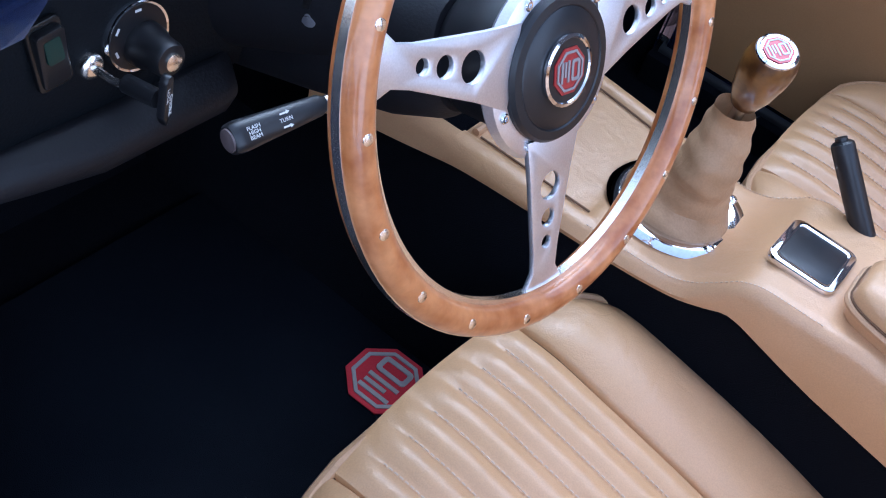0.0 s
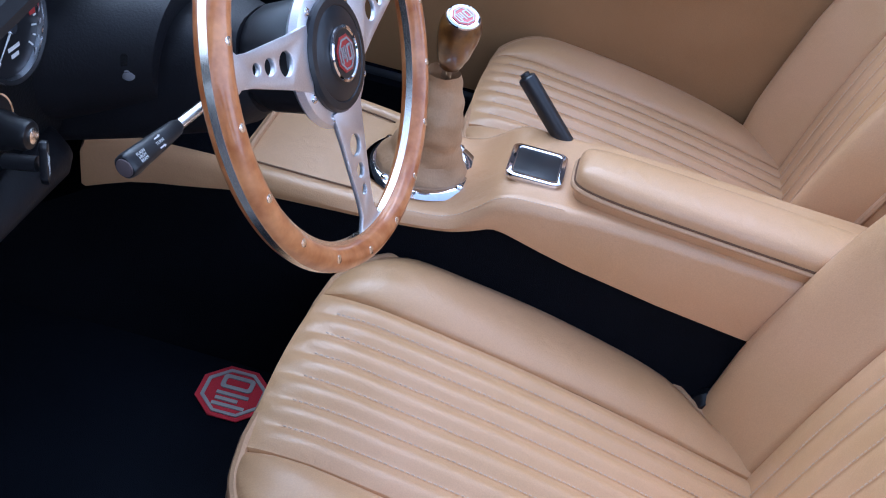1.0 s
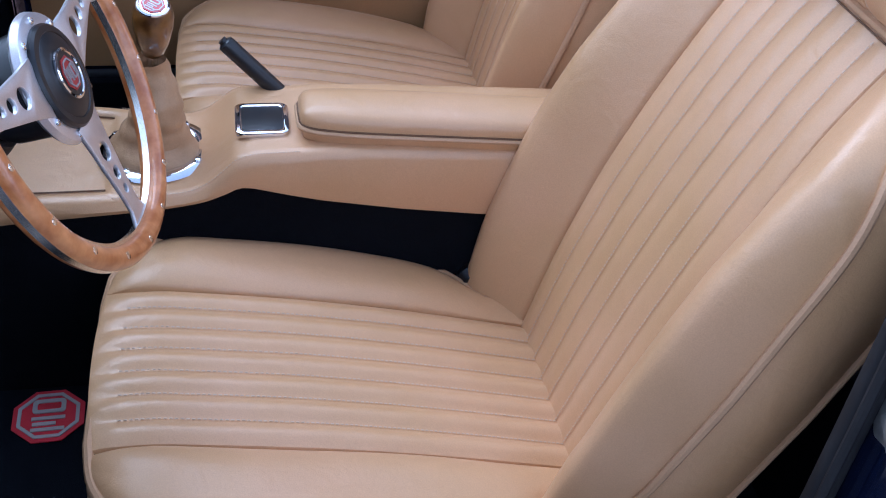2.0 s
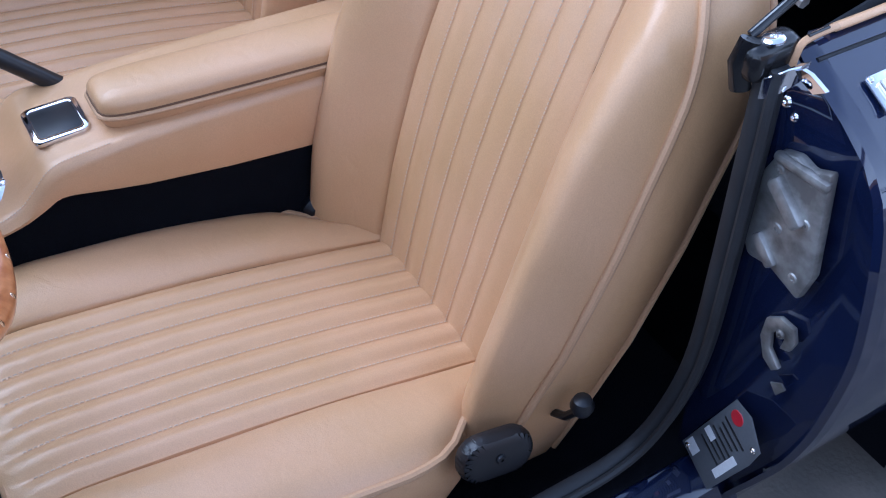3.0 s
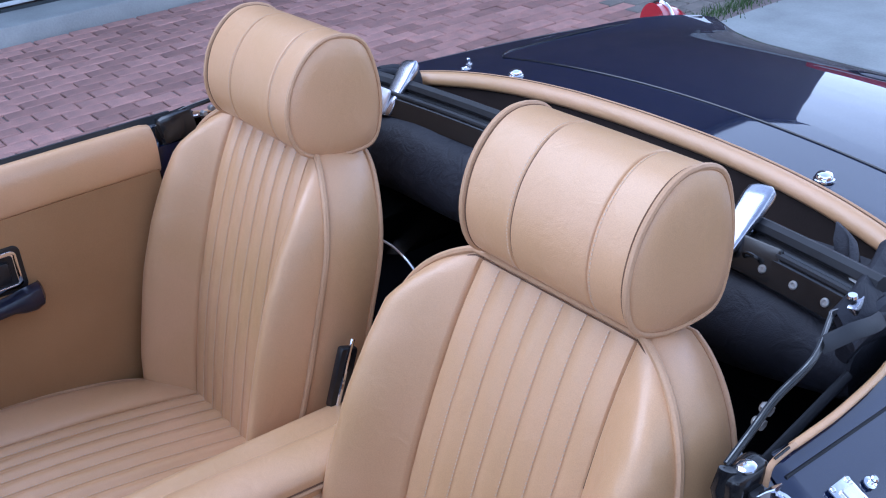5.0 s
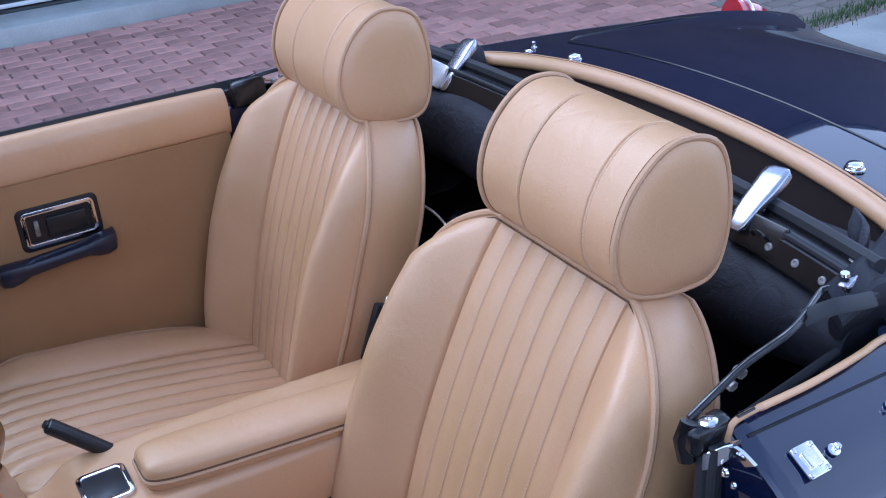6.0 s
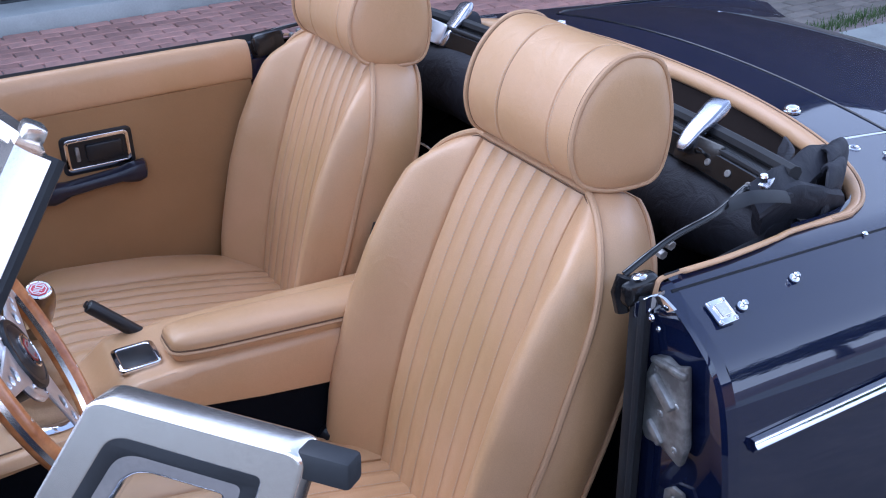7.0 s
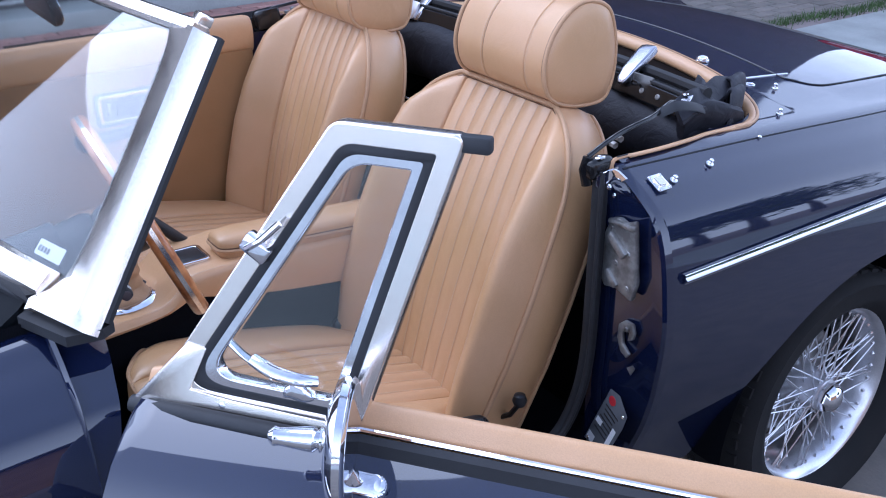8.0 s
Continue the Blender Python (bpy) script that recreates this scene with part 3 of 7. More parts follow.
def steering_wheel():
    root = thing("steering_wheel", SW, "wood-rimmed steering wheel with three drilled alloy spokes", "steering wheel")
    R = 0.1603
    rim = part("rim", lathe([(R + 0.0102 * math.cos(a), 0.003 + 0.0095 * math.sin(a)) for a in [math.pi * i / 10 for i in range(11)]], SW, 96, None, True), WOOD, root, "polished mahogany rim")
    part("rear_rim", lathe([(R + 0.0102 * math.cos(a), -0.003 + 0.0095 * math.sin(a)) for a in [math.pi + math.pi * i / 10 for i in range(11)]], SW, 96, None, True), WOOD, root, "polished mahogany rear half")
    part("rim_core", lathe([(R - 0.0135, -0.0032), (R + 0.0108, -0.0032), (R + 0.0108, 0.0032), (R - 0.0135, 0.0032)], SW, 96, None, True), SATIN, root, "bright alloy core ring")
    for i in range(18):
        a = radians(155.4 + 20 * i)
        m = SW @ Matrix.Translation((R * math.cos(a), R * math.sin(a), 0.0118))
        part("rivet", lathe([(0.0036, 0), (0.0034, 0.0006), (0.0016, 0.0011)], m, 12), SATIN, rim)
    for ang in (168.0, 270.4, 371.7):
        a = radians(ang) + SW_TURN
        out = [(0.042, -0.0245), (0.070, -0.0190), (0.122, -0.0115), (0.136, -0.0110), (0.144, -0.016), (0.1490, -0.019)]
        out = out + [(x, -y) for x, y in reversed(out)]
        holes = [ring_pts(0.0100, 20, 0.076), ring_pts(0.0070, 18, 0.0983), ring_pts(0.0052, 16, 0.1155)]
        tilt = Matrix.Rotation(a, 4, "Z") @ Matrix.Translation((0.148, 0, -0.004)) @ Matrix.Rotation(radians(1), 4, "Y") @ Matrix.Translation((-0.148, 0, 0))
        part("spoke", plate(out, holes, 0.0040, SW_HUB @ tilt, 0.0006), ALLOY, root, "drilled alloy spoke")
    hub = SW_HUB @ Matrix.Translation((0, 0, -0.0095))
    ring = part("hub_ring", lathe([(0.034, -0.003), (0.056, -0.003), (0.058, 0), (0.056, 0.006), (0.054, 0.007), (0.034, 0.007)], hub, 48), ALLOY, root, "alloy hub ring")
    for i in range(9):
        a = radians(40 * i)
        m = hub @ Matrix.Translation((0.0502 * math.cos(a), 0.0502 * math.sin(a), 0.007))
        part("bolt", lathe([(0.0034, 0), (0.0034, 0.0012), (0.0026, 0.0020), (0.0014, 0.0021), (0.0012, 0.001)], m, 12), CHROME, ring)
    horn = part("horn_push", lathe([(0.0455, 0.005), (0.0455, 0.010), (0.0435, 0.0125), (0.0380, 0.0130), (0.0370, 0.0122), (0.0360, 0.0130), (0.022, 0.0150), (0.004, 0.0155)], hub, 48), PLASTIC, root, "matt black horn push")
    badge(horn, hub @ Matrix.Translation((0, 0, 0.0145)) @ Matrix.Rotation(SW_TURN, 4, "Z"), 0.0205)
    part("boss", lathe([(0.038, -0.055), (0.043, -0.045), (0.047, -0.004), (0.030, -0.003)], hub, 36), PLASTIC, root, "black boss")
    return root


steering_wheel()


# ---- column, stalk and dashboard ----
def column():
    root = thing("steering_column", (-0.32, 0.84, 0.75), "black steering column shroud with an indicator stalk", "steering column")
    ax = -SW_N
    top = SW_C - SW_N * 0.060
    rings = []
    for d, w, h, dz in ((0.0, 0.040, 0.040, 0.0), (0.012, 0.046, 0.047, 0.0), (0.05, 0.050, 0.052, -0.002), (0.13, 0.056, 0.055, 0.0), (0.30, 0.062, 0.058, 0.006)):
        c = top + ax * d + V(0, 0, dz)
        m = axes(c, (1, 0, 0), ax)
        rings.append([m @ V(w * math.copysign(abs(math.cos(a)) ** 0.75, math.cos(a)), h * math.copysign(abs(math.sin(a)) ** 0.75, math.sin(a)), 0) for a in [2 * math.pi * i / 32 for i in range(32)]])
    part("shroud", loft(rings), VINYL, root, "black moulded shroud")
    base = V(-0.385, 0.716, 0.877)
    tip = V(-0.506, 0.735, 0.873)
    d = (tip - base).normalized()
    st = part("stalk", tube([base, base + d * 0.02, base + d * 0.09], 0.0042, 10), SATIN, root, "thin metal stalk")
    L0 = (tip - base).length
    g = axes(base + d * (L0 - 0.064), (-0.3, -0.70, 0.70), d)
    rings = []
    for h, w, t in ((0, 0.0042, 0.004), (0.005, 0.0062, 0.006), (0.025, 0.0074, 0.0070), (0.045, 0.0084, 0.0078), (0.058, 0.0092, 0.0084), (0.0625, 0.0086, 0.0078), (0.064, 0.0074, 0.0068)):
        rings.append([g @ V(t * math.copysign(abs(math.cos(a)) ** 0.7, math.cos(a)), w * math.copysign(abs(math.sin(a)) ** 0.7, math.sin(a)), h) for a in [2 * math.pi * i / 20 for i in range(20)]])
    part("grip", loft(rings), PLASTIC, st, "black plastic grip with white legends")
    part("end_cap", lathe([(0.0070, 0.0625), (0.0066, 0.0650), (0.003, 0.0658)], g, 20), ENDCAP, st, "dull brown-grey end cap")
    return root, g


COLUMN, GRIP = column()


def words(text, size, m, material, parent, name="lettering"):
    """Raised lettering from the built-in font."""
    cu = bpy.data.curves.new("text", "FONT")
    cu.body, cu.size, cu.align_x, cu.align_y = text, size, "CENTER", "CENTER"
    cu.extrude, cu.resolution_u, cu.space_line = 0.0001, 2, 0.85
    ob = bpy.data.objects.new("text", cu)
    me = bpy.data.meshes.new_from_object(ob)
    bm = bmesh.new()
    bm.from_mesh(me)
    bpy.data.objects.remove(ob)
    bpy.data.meshes.remove(me)
    bpy.data.curves.remove(cu)
    bm.transform(m)
    return part(name, bm, material, parent, "", False)


def dashboard():
    root = thing("dashboard", (0, 0.86, 0.76), "black crackle-finish dashboard with round gauges and switches", "dashboard")
    # face, leaning back, with a padded lower roll that stops at the column
    sec = [(0.802, 0.822), (0.812, 0.80), (0.85, 0.790), (0.88, 0.80), (0.88, 0.925), (0.85, 0.948), (0.815, 0.972), (0.803, 0.90)]
    ring = lambda x, k: [V(x, y + 0.02 * k, z) for y, z in sec]
    part("panel", loft([ring(-0.635, 0.6), ring(-0.62, 0.1), ring(-0.30, 0), ring(0.30, 0), ring(0.55, 0.1), ring(0.565, 0.6)]), DASH, root, "black crackle panel")
    roll = smooth_line([V(0, 0.806, 0.826), V(0, 0.790, 0.824), V(0, 0.779, 0.815), V(0, 0.777, 0.803), V(0, 0.786, 0.794), V(0, 0.83, 0.788), V(0, 0.86, 0.80)], 4, True)
    for x0, x1 in ((-0.635, -0.412), (-0.315, 0.565)):
        part("lower_roll", loft([[V(x, 0.82 + (p.y - 0.82) * k, 0.808 + 0.02 * (1 - k) + (p.z - 0.808) * k) for p in roll] for x, k in ((x0, 0.55), (x0 + 0.008, 0.7), (x0 + 0.05, 0.85), (x0 + 0.10, 1), (x1 - 0.02, 1), (x1 - 0.008, 0.9), (x1, 0.55))]), VINYL, root, "padded black lower roll")
    part("column_cowl", loft([[V(-0.366 + w * math.cos(a), y, z + h * math.sin(a)) for a in [2 * math.pi * i / 32 for i in range(32)]] for y, z, w, h in ((0.715, 0.905, 0.048, 0.048), (0.75, 0.893, 0.054, 0.053), (0.785, 0.883, 0.062, 0.058), (0.815, 0.875, 0.072, 0.064))]), VINYL, root, "black column cowl")
    hs = axes((-0.4155, 0.734, 0.897), (0, 1, 0), (-1, -0.15, 0.05))
    part("cowl_screw", lathe([(0.0065, 0), (0.006, 0.0012), (0.003, 0.0018)], hs, 14), ALLOY, root, "recessed pale screw")
    part("cowl_slot", prism(rounded(0.0055, 0.012, 0.0026), 0.002, axes((-0.4150, 0.737, 0.907), (0, 1, 0), (-1, -0.15, 0.05))), BLACK, root)
    fn = V(0, -0.985, 0.10)

    def face(x, z):
        return V(x, lerp([(0.80, 0.802), (0.90, 0.803), (0.97, 0.815)], z), z)

    def gauge(x, z, r):
        m = axes(face(x, z), (1, 0, 0), fn)
        g = part("gauge", lathe([(r, -0.01), (r, 0.006), (r * 0.96, 0.010), (r * 0.88, 0.009), (r * 0.85, 0.004), (r * 0.85, -0.01)], m, 40, None, True), CHROME, root, "chrome-rimmed round gauge")
        part("dial", lathe([(r * 0.86, 0.0035), (r * 0.85, 0.0045)], m, 36), PLASTIC, g, "black dial", False)
        for i in range(21):
            a = radians(225 - 13.5 * i)
            k = 0.15 if i % 2 == 0 else 0.08
            part("tick", box(r * k, r * 0.03, 0.0006, m @ Matrix.Rotation(a, 4, "Z") @ Matrix.Translation((r * (0.78 - k / 2), 0, 0.0052))), WHITE, g, "", False)
        for w, dy in ((0.34, -0.36), (0.22, -0.50)):
            part("legend_bar", box(r * w, r * 0.07, 0.0005, m @ Matrix.Translation((0, r * dy, 0.0050))), WHITE, g, "", False)
        part("red_zone", prism([(r * q * math.cos(radians(t)), r * q * math.sin(radians(t))) for q, ts in ((0.78, (-2, 8, 18, 28)), (0.60, (28, 18, 8, -2))) for t in ts], 0.0005, m @ Matrix.Translation((0, 0, 0.0048))), DULLRED, g, "dull red band", False)
        part("needle", prism([(-r * 0.15, -r * 0.03), (r * 0.66, 0), (-r * 0.15, r * 0.03)], 0.0008, m @ Matrix.Rotation(radians(220), 4, "Z") @ Matrix.Translation((0, 0, 0.006))), WHITE, g, "white needle", False)
        part("needle_cap", lathe([(r * 0.12, 0.0055), (r * 0.10, 0.008)], m, 16), CHROME, g)
        return g, m
    gauge(-0.458, 0.934, 0.043)
    gauge(-0.270, 0.934, 0.043)
    gauge(-0.363, 0.950, 0.024)
    for x in (-0.17, -0.10):
        gauge(x, 0.925, 0.024)
    # round light switch, a choke pull and a rocker
    m = axes(face(-0.494, 0.873), (1, 0, 0), fn)
    ig = part("light_switch", lathe([(0.0245, -0.004), (0.0245, 0.002), (0.0235, 0.004), (0.0220, 0.0035), (0.021, -0.003)], m, 40, None, True), CHROME, root, "round switch with a thin chrome rim")
    part("switch_face", lathe([(0.0225, 0.0025), (0.022, 0.0038)], m, 30), PLASTIC, ig, "black switch face", False)
    for a in (90, 150, 200):
        part("legend_bar", box(0.0045, 0.0016, 0.0003, m @ Matrix.Rotation(radians(a), 4, "Z") @ Matrix.Translation((0.0185, 0, 0.0041)) @ Matrix.Rotation(radians(90), 4, "Z")), WHITE, ig, "", False)
    km = m @ Matrix.Translation((0.0035, -0.006, 0))
    part("switch_knob", lathe([(0.0155, 0.003), (0.0150, 0.010), (0.0125, 0.016), (0.0120, 0.026), (0.0105, 0.029), (0.007, 0.030)], km, 26), PLASTIC, ig, "black knob")
    part("knob_cap", lathe([(0.0062, 0.029), (0.0062, 0.0315), (0.004, 0.0325)], km, 18), SATIN, ig, "pale knob cap")
    ck = V(-0.529, 0.801, 0.865)
    ch = part("choke_pull", tube([ck, ck + fn * 0.02, ck + V(0.006, -0.036, 0.003)], 0.0026, 8), SATIN, root, "metal pull rod")
    part("bezel", lathe([(0.0085, -0.004), (0.0085, 0.002), (0.007, 0.004), (0.004, 0.005)], axes(ck, (1, 0, 0), fn), 20), SATIN, ch, "bright bezel")
    part("pull_stem", tube([ck + V(0.005, -0.026, 0.002), ck + V(0.008, -0.050, 0.005)], 0.0060, 12, False, None, 1.0), PLASTIC, ch, "black stem")
    tg = axes(ck + V(0.008, -0.052, 0.008), (-0.10, 0.16, -1), (0.35, -1, 0.0))
    hd = part("pull_handle", prism([(-0.017, 0.0022), (-0.013, 0.0044), (0.012, 0.0044), (0.019, 0.0006), (0.019, -0.0006), (0.012, -0.0044), (-0.013, -0.0044), (-0.017, -0.0022)], 0.006, tg, 0.0015), PLASTIC, ch, "black T pull with a worn white legend")
    words("CHOKE", 0.0046, tg @ Matrix.Translation((0.004, 0.0014, 0.0061)), WHITE, hd)
    words("LOCK", 0.0040, tg @ Matrix.Translation((-0.004, -0.0022, 0.0061)), WHITE, hd)
    rk = axes(face(-0.558, 0.886), (1, 0, 0), fn) @ Matrix.Rotation(radians(8), 4, "Z")
    rf = part("rocker_switch", prism(rounded(0.024, 0.046, 0.004), 0.004, rk, 0.001), BLACK, root, "black rocker switch")
    part("rocker", prism(rounded(0.019, 0.040, 0.003), 0.006, rk @ Matrix.Translation((0, 0, 0.002)) @ Matrix.Rotation(radians(7), 4, "X"), 0.001), PLASTIC, rf, "black rocker")
    part("rocker_lens", prism(rounded(0.011, 0.016, 0.002), 0.004, rk @ Matrix.Translation((0, 0.006, 0.006))), GREEN, rf, "dark green lens")
    # padded top
    part("crash_pad", loft([[V(x, y, z) for y, z in ((0.822 + 0.08 * (1 - (x / 0.6) ** 2), 0.976), (0.816, 0.988), (0.803, 0.986), (0.798, 0.978), (0.804, 0.970), (0.822 + 0.08 * (1 - (x / 0.6) ** 2), 0.966))] for x in (-0.635, -0.45, -0.3, -0.15, 0, 0.15, 0.3, 0.45, 0.565)]), VINYL, root, "black padded top roll")
    root.location += V(0.035, 0.060, -0.030)
    return root


dashboard()
TXT = axes((0, 0, 0), (0, 0, -1), (1, 0, 0))
words("FLASH\nHIGH\nBEAM", 0.0031, GRIP @ Matrix.Translation((0.0085, 0.0, 0.052)) @ TXT, WHITE, COLUMN)
words("TURN", 0.0032, GRIP @ Matrix.Translation((0.0077, 0.0, 0.031)) @ TXT, WHITE, COLUMN)
for up in (-1, 1):
    arrow = [(-0.0032, 0.0), (0.0012, 0.0), (0.0012, 0.0009), (0.0034, -0.0003), (0.0012, -0.0015), (0.0012, -0.0010), (-0.0032, -0.0010)]
    part("arrow_mark", prism([(x, up * (y + 0.0042)) for x, y in arrow], 0.0002, GRIP @ Matrix.Translation((0.0077, 0.0, 0.031)) @ TXT), WHITE, COLUMN, "", False)


# ---- console, armrest, levers ----
def console():
    root = thing("centre_console", (0, 0.5, 0.55), "tan leather centre console with chrome fittings", "console")
    ZT = [(-0.06, 0.640), (0.2, 0.652), (0.40, 0.660), (0.43, 0.657), (0.485, 0.655), (0.505, 0.648), (0.525, 0.630), (0.545, 0.614), (0.57, 0.605), (0.62, 0.602), (0.70, 0.601), (0.80, 0.602), (1.0, 0.598), (1.06, 0.59)]
    ZB = [(-0.06, 0.535), (0.195, 0.557), (0.37, 0.582), (0.45, 0.600), (0.500, 0.612), (0.522, 0.603), (0.548, 0.594), (0.605, 0.586), (0.70, 0.580), (0.79, 0.574), (0.86, 0.561), (0.92, 0.550), (0.994, 0.522), (1.06, 0.50)]
    WL = [(-0.06, 0.088), (0.45, 0.088), (0.52, 0.089), (0.56, 0.091), (0.8, 0.096), (1.06, 0.11)]
    WR = [(-0.06, 0.088), (0.45, 0.090), (0.52, 0.102), (0.60, 0.118), (0.70, 0.142), (0.8, 0.152), (1.06, 0.17)]

    def side(y, w, s):
        """Half a cross-section, from the lower edge to the middle, with a raised lip round the forward panel."""
        zt, zb, r = curve(ZT, y), curve(ZB, y), 0.012
        dip = 0.005 * min(1, max(0, (y - 0.655) / 0.012))
        pts = [(w, zb), (w + 0.002, zb + 0.3 * (zt - zb)), (w + 0.001, zt - r), (w - r * 0.3, zt - r * 0.3), (w - r * 0.75, zt - 0.0005), (w - r - 0.006, zt), (w - r - 0.012, zt - dip * 0.3), (w - r - 0.015, zt - dip), (w * 0.4, zt - dip + 0.001)]
        return [V(s * x, y, z) for x, z in pts]
    rings = []
    for y in [-0.05, 0.1, 0.2, 0.3, 0.4, 0.42, 0.44, 0.47] + [0.485 + 0.0075 * i for i in range(13)] + [0.59, 0.61, 0.63, 0.645, 0.655, 0.661, 0.667, 0.68, 0.70, 0.73, 0.76, 0.79, 0.805, 0.815]:
        rings.append(side(y, curve(WL, y), -1) + list(reversed(side(y, curve(WR, y), 1))))
    part("body", loft(rings, False, False), TAN, root, "stitched tan leather body")
    # cheeks run on to the bulkhead either side of a dark recess
    for s, W in ((-1, WL), (1, WR)):
        rr = []
        for y in (0.815, 0.84, 0.87, 0.90, 0.93, 0.96, 0.985, 0.990):
            w, k = curve(W, y), 0.012 if y == 0.990 else 0.0
            zt, zb = curve(ZT, y) - k, curve(ZB, y) + k * 0.4
            rr.append([V(s * x, y, z) for x, z in ((w - 0.020, zb), (w, zb), (w + 0.001, zt - 0.012), (w - 0.004, zt - 0.004), (w - 0.010, zt), (w - 0.018, zt), (w - 0.020, zt - 0.008))])
        part("cheek", loft(rr), TAN, root, "tan leather side cheek")
    part("recess", loft([[V(-(curve(WL, y) - 0.018), y, 0.585), V(curve(WR, y) - 0.018, y, 0.585)] for y in (0.812, 0.90, 0.99)], False, False), CARPET, root, "black recess ahead of the panel")
    bs = bmesh.new()
    for s, W in ((-1, WL), (1, WR)):
        for i in range(150):
            y = 0.43 + i * 0.0036
            if y > 0.655:
                break
            p, q = (V(s * (curve(W, v) - 0.0080), v, curve(ZT, v) + 0.0003) for v in (y, y + 0.002))
            tube([p, q], 0.0006, 4, False, bs)
    part("stitching", bs, THREAD, root, "pale seam stitching")["kind"] = "stuff"
    for s, W in ((-1, WL), (1, WR)):
        line = [V(s * (curve(W, y) - 0.030), y, curve(ZT, y) - 0.0030) for y in [0.664 + 0.135 * i / 12 for i in range(13)]]
        part("panel_seam", tube(line, 0.0012, 6), SEAM, root, "dark panel seam")
    xs = [-0.066 + 0.19 * i / 14 for i in range(15)]
    part("panel_border", tube([V(x, 0.806 + 0.02 * (x + 0.066), 0.6005) for x in xs], 0.0045, 8), TAN_PIPE, root, "raised tan border")
    # gaiter ring
    gm = axes((0.011, 0.605, 0.6025), (1, 0, 0), (0, 0.03, 1))
    ring = part("gaiter_ring", lathe([(0.050, 0.0), (0.072, 0.0), (0.074, 0.003), (0.068, 0.008), (0.058, 0.009), (0.050, 0.006)], gm, 48, None, True), CHROME, root, "chrome gaiter ring")
    for i in range(4):
        a = radians(56 + 90 * i)
        screw(ring, gm @ V(0.0625 * math.cos(a), 0.0625 * math.sin(a), 0.008), gm.to_3x3() @ V(0, 0, 1), 0.006)
    # ashtray
    am = axes((-0.008, 0.472, 0.6555), (1, 0, 0), (0, 0, 1))
    ash = part("ashtray", plate(rounded(0.070, 0.064, 0.010), [rounded(0.060, 0.054, 0.007)], 0.008, am @ Matrix.Translation((0, 0, 0.003)), 0.0018), CHROME, root, "chrome-framed ashtray")
    part("ashtray_lid", prism(rounded(0.062, 0.056, 0.007), 0.006, am, 0.0012), PLASTIC, ash, "glossy black lid")
    # tunnel carpet
    t = thing("tunnel_carpet", (0, 0.5, FLOOR), "black carpet over the transmission tunnel", "carpet", "", "structure")
    rr = []
    for y in (-0.12, 0.0, 0.2, 0.37, 0.45, 0.495, 0.52, 0.545, 0.6, 0.7, 0.8, 0.95, 1.06, 1.28):
        zb = lerp(ZB, y) + 0.004 if y < 1.0 else 0.47
        w = lerp(WL, y) - 0.004
        rr.append([V(-w - 0.05, y, FLOOR), V(-w - 0.018, y, FLOOR + 0.06), V(-w, y, zb - 0.03), V(-w, y, zb), V(w, y, zb), V(w, y, zb - 0.03), V(w + 0.018, y, FLOOR + 0.06), V(w + 0.05, y, FLOOR)])
    part("carpet", loft(rr, False, False), CARPET, t)
    return root


console()


def armrest():
    root = thing("armrest", (-0.030, 0.22, 0.655), "padded tan leather armrest lid on the console", "armrest")
    n = 48

    def ring(k, z):
        """Rounded-square outline drawn in by k; the pad drops and drifts a little towards its rear."""
        out = []
        for i in range(n):
            a = 2 * math.pi * i / n
            c, s = math.cos(a), math.sin(a)
            e = 0.34
            y = 0.205 + (0.222 - k) * math.copysign(abs(s) ** e, s)
            out.append(V(-0.026 - 0.05 * (0.427 - y) + (0.043 - k) * math.copysign(abs(c) ** e, c), y, z - 0.045 * (0.427 - y)))
        return out
    part("pad", loft([ring(0.002, 0.660), ring(0.0, 0.668), ring(-0.0005, 0.679), ring(0.0, 0.688), ring(0.003, 0.694), ring(0.010, 0.6985), ring(0.022, 0.7015), ring(0.036, 0.7025)]), TAN, root, "padded leather top")
    part("piping", tube(ring(-0.0015, 0.675), 0.0036, 8, True), TAN_PIPE, root)
    # dark line by the pad's piping, coloured as its edge shade
    part("piping_seam", tube(ring(-0.0010, 0.6795), 0.0012, 6, True), SEAM, root)


armrest()


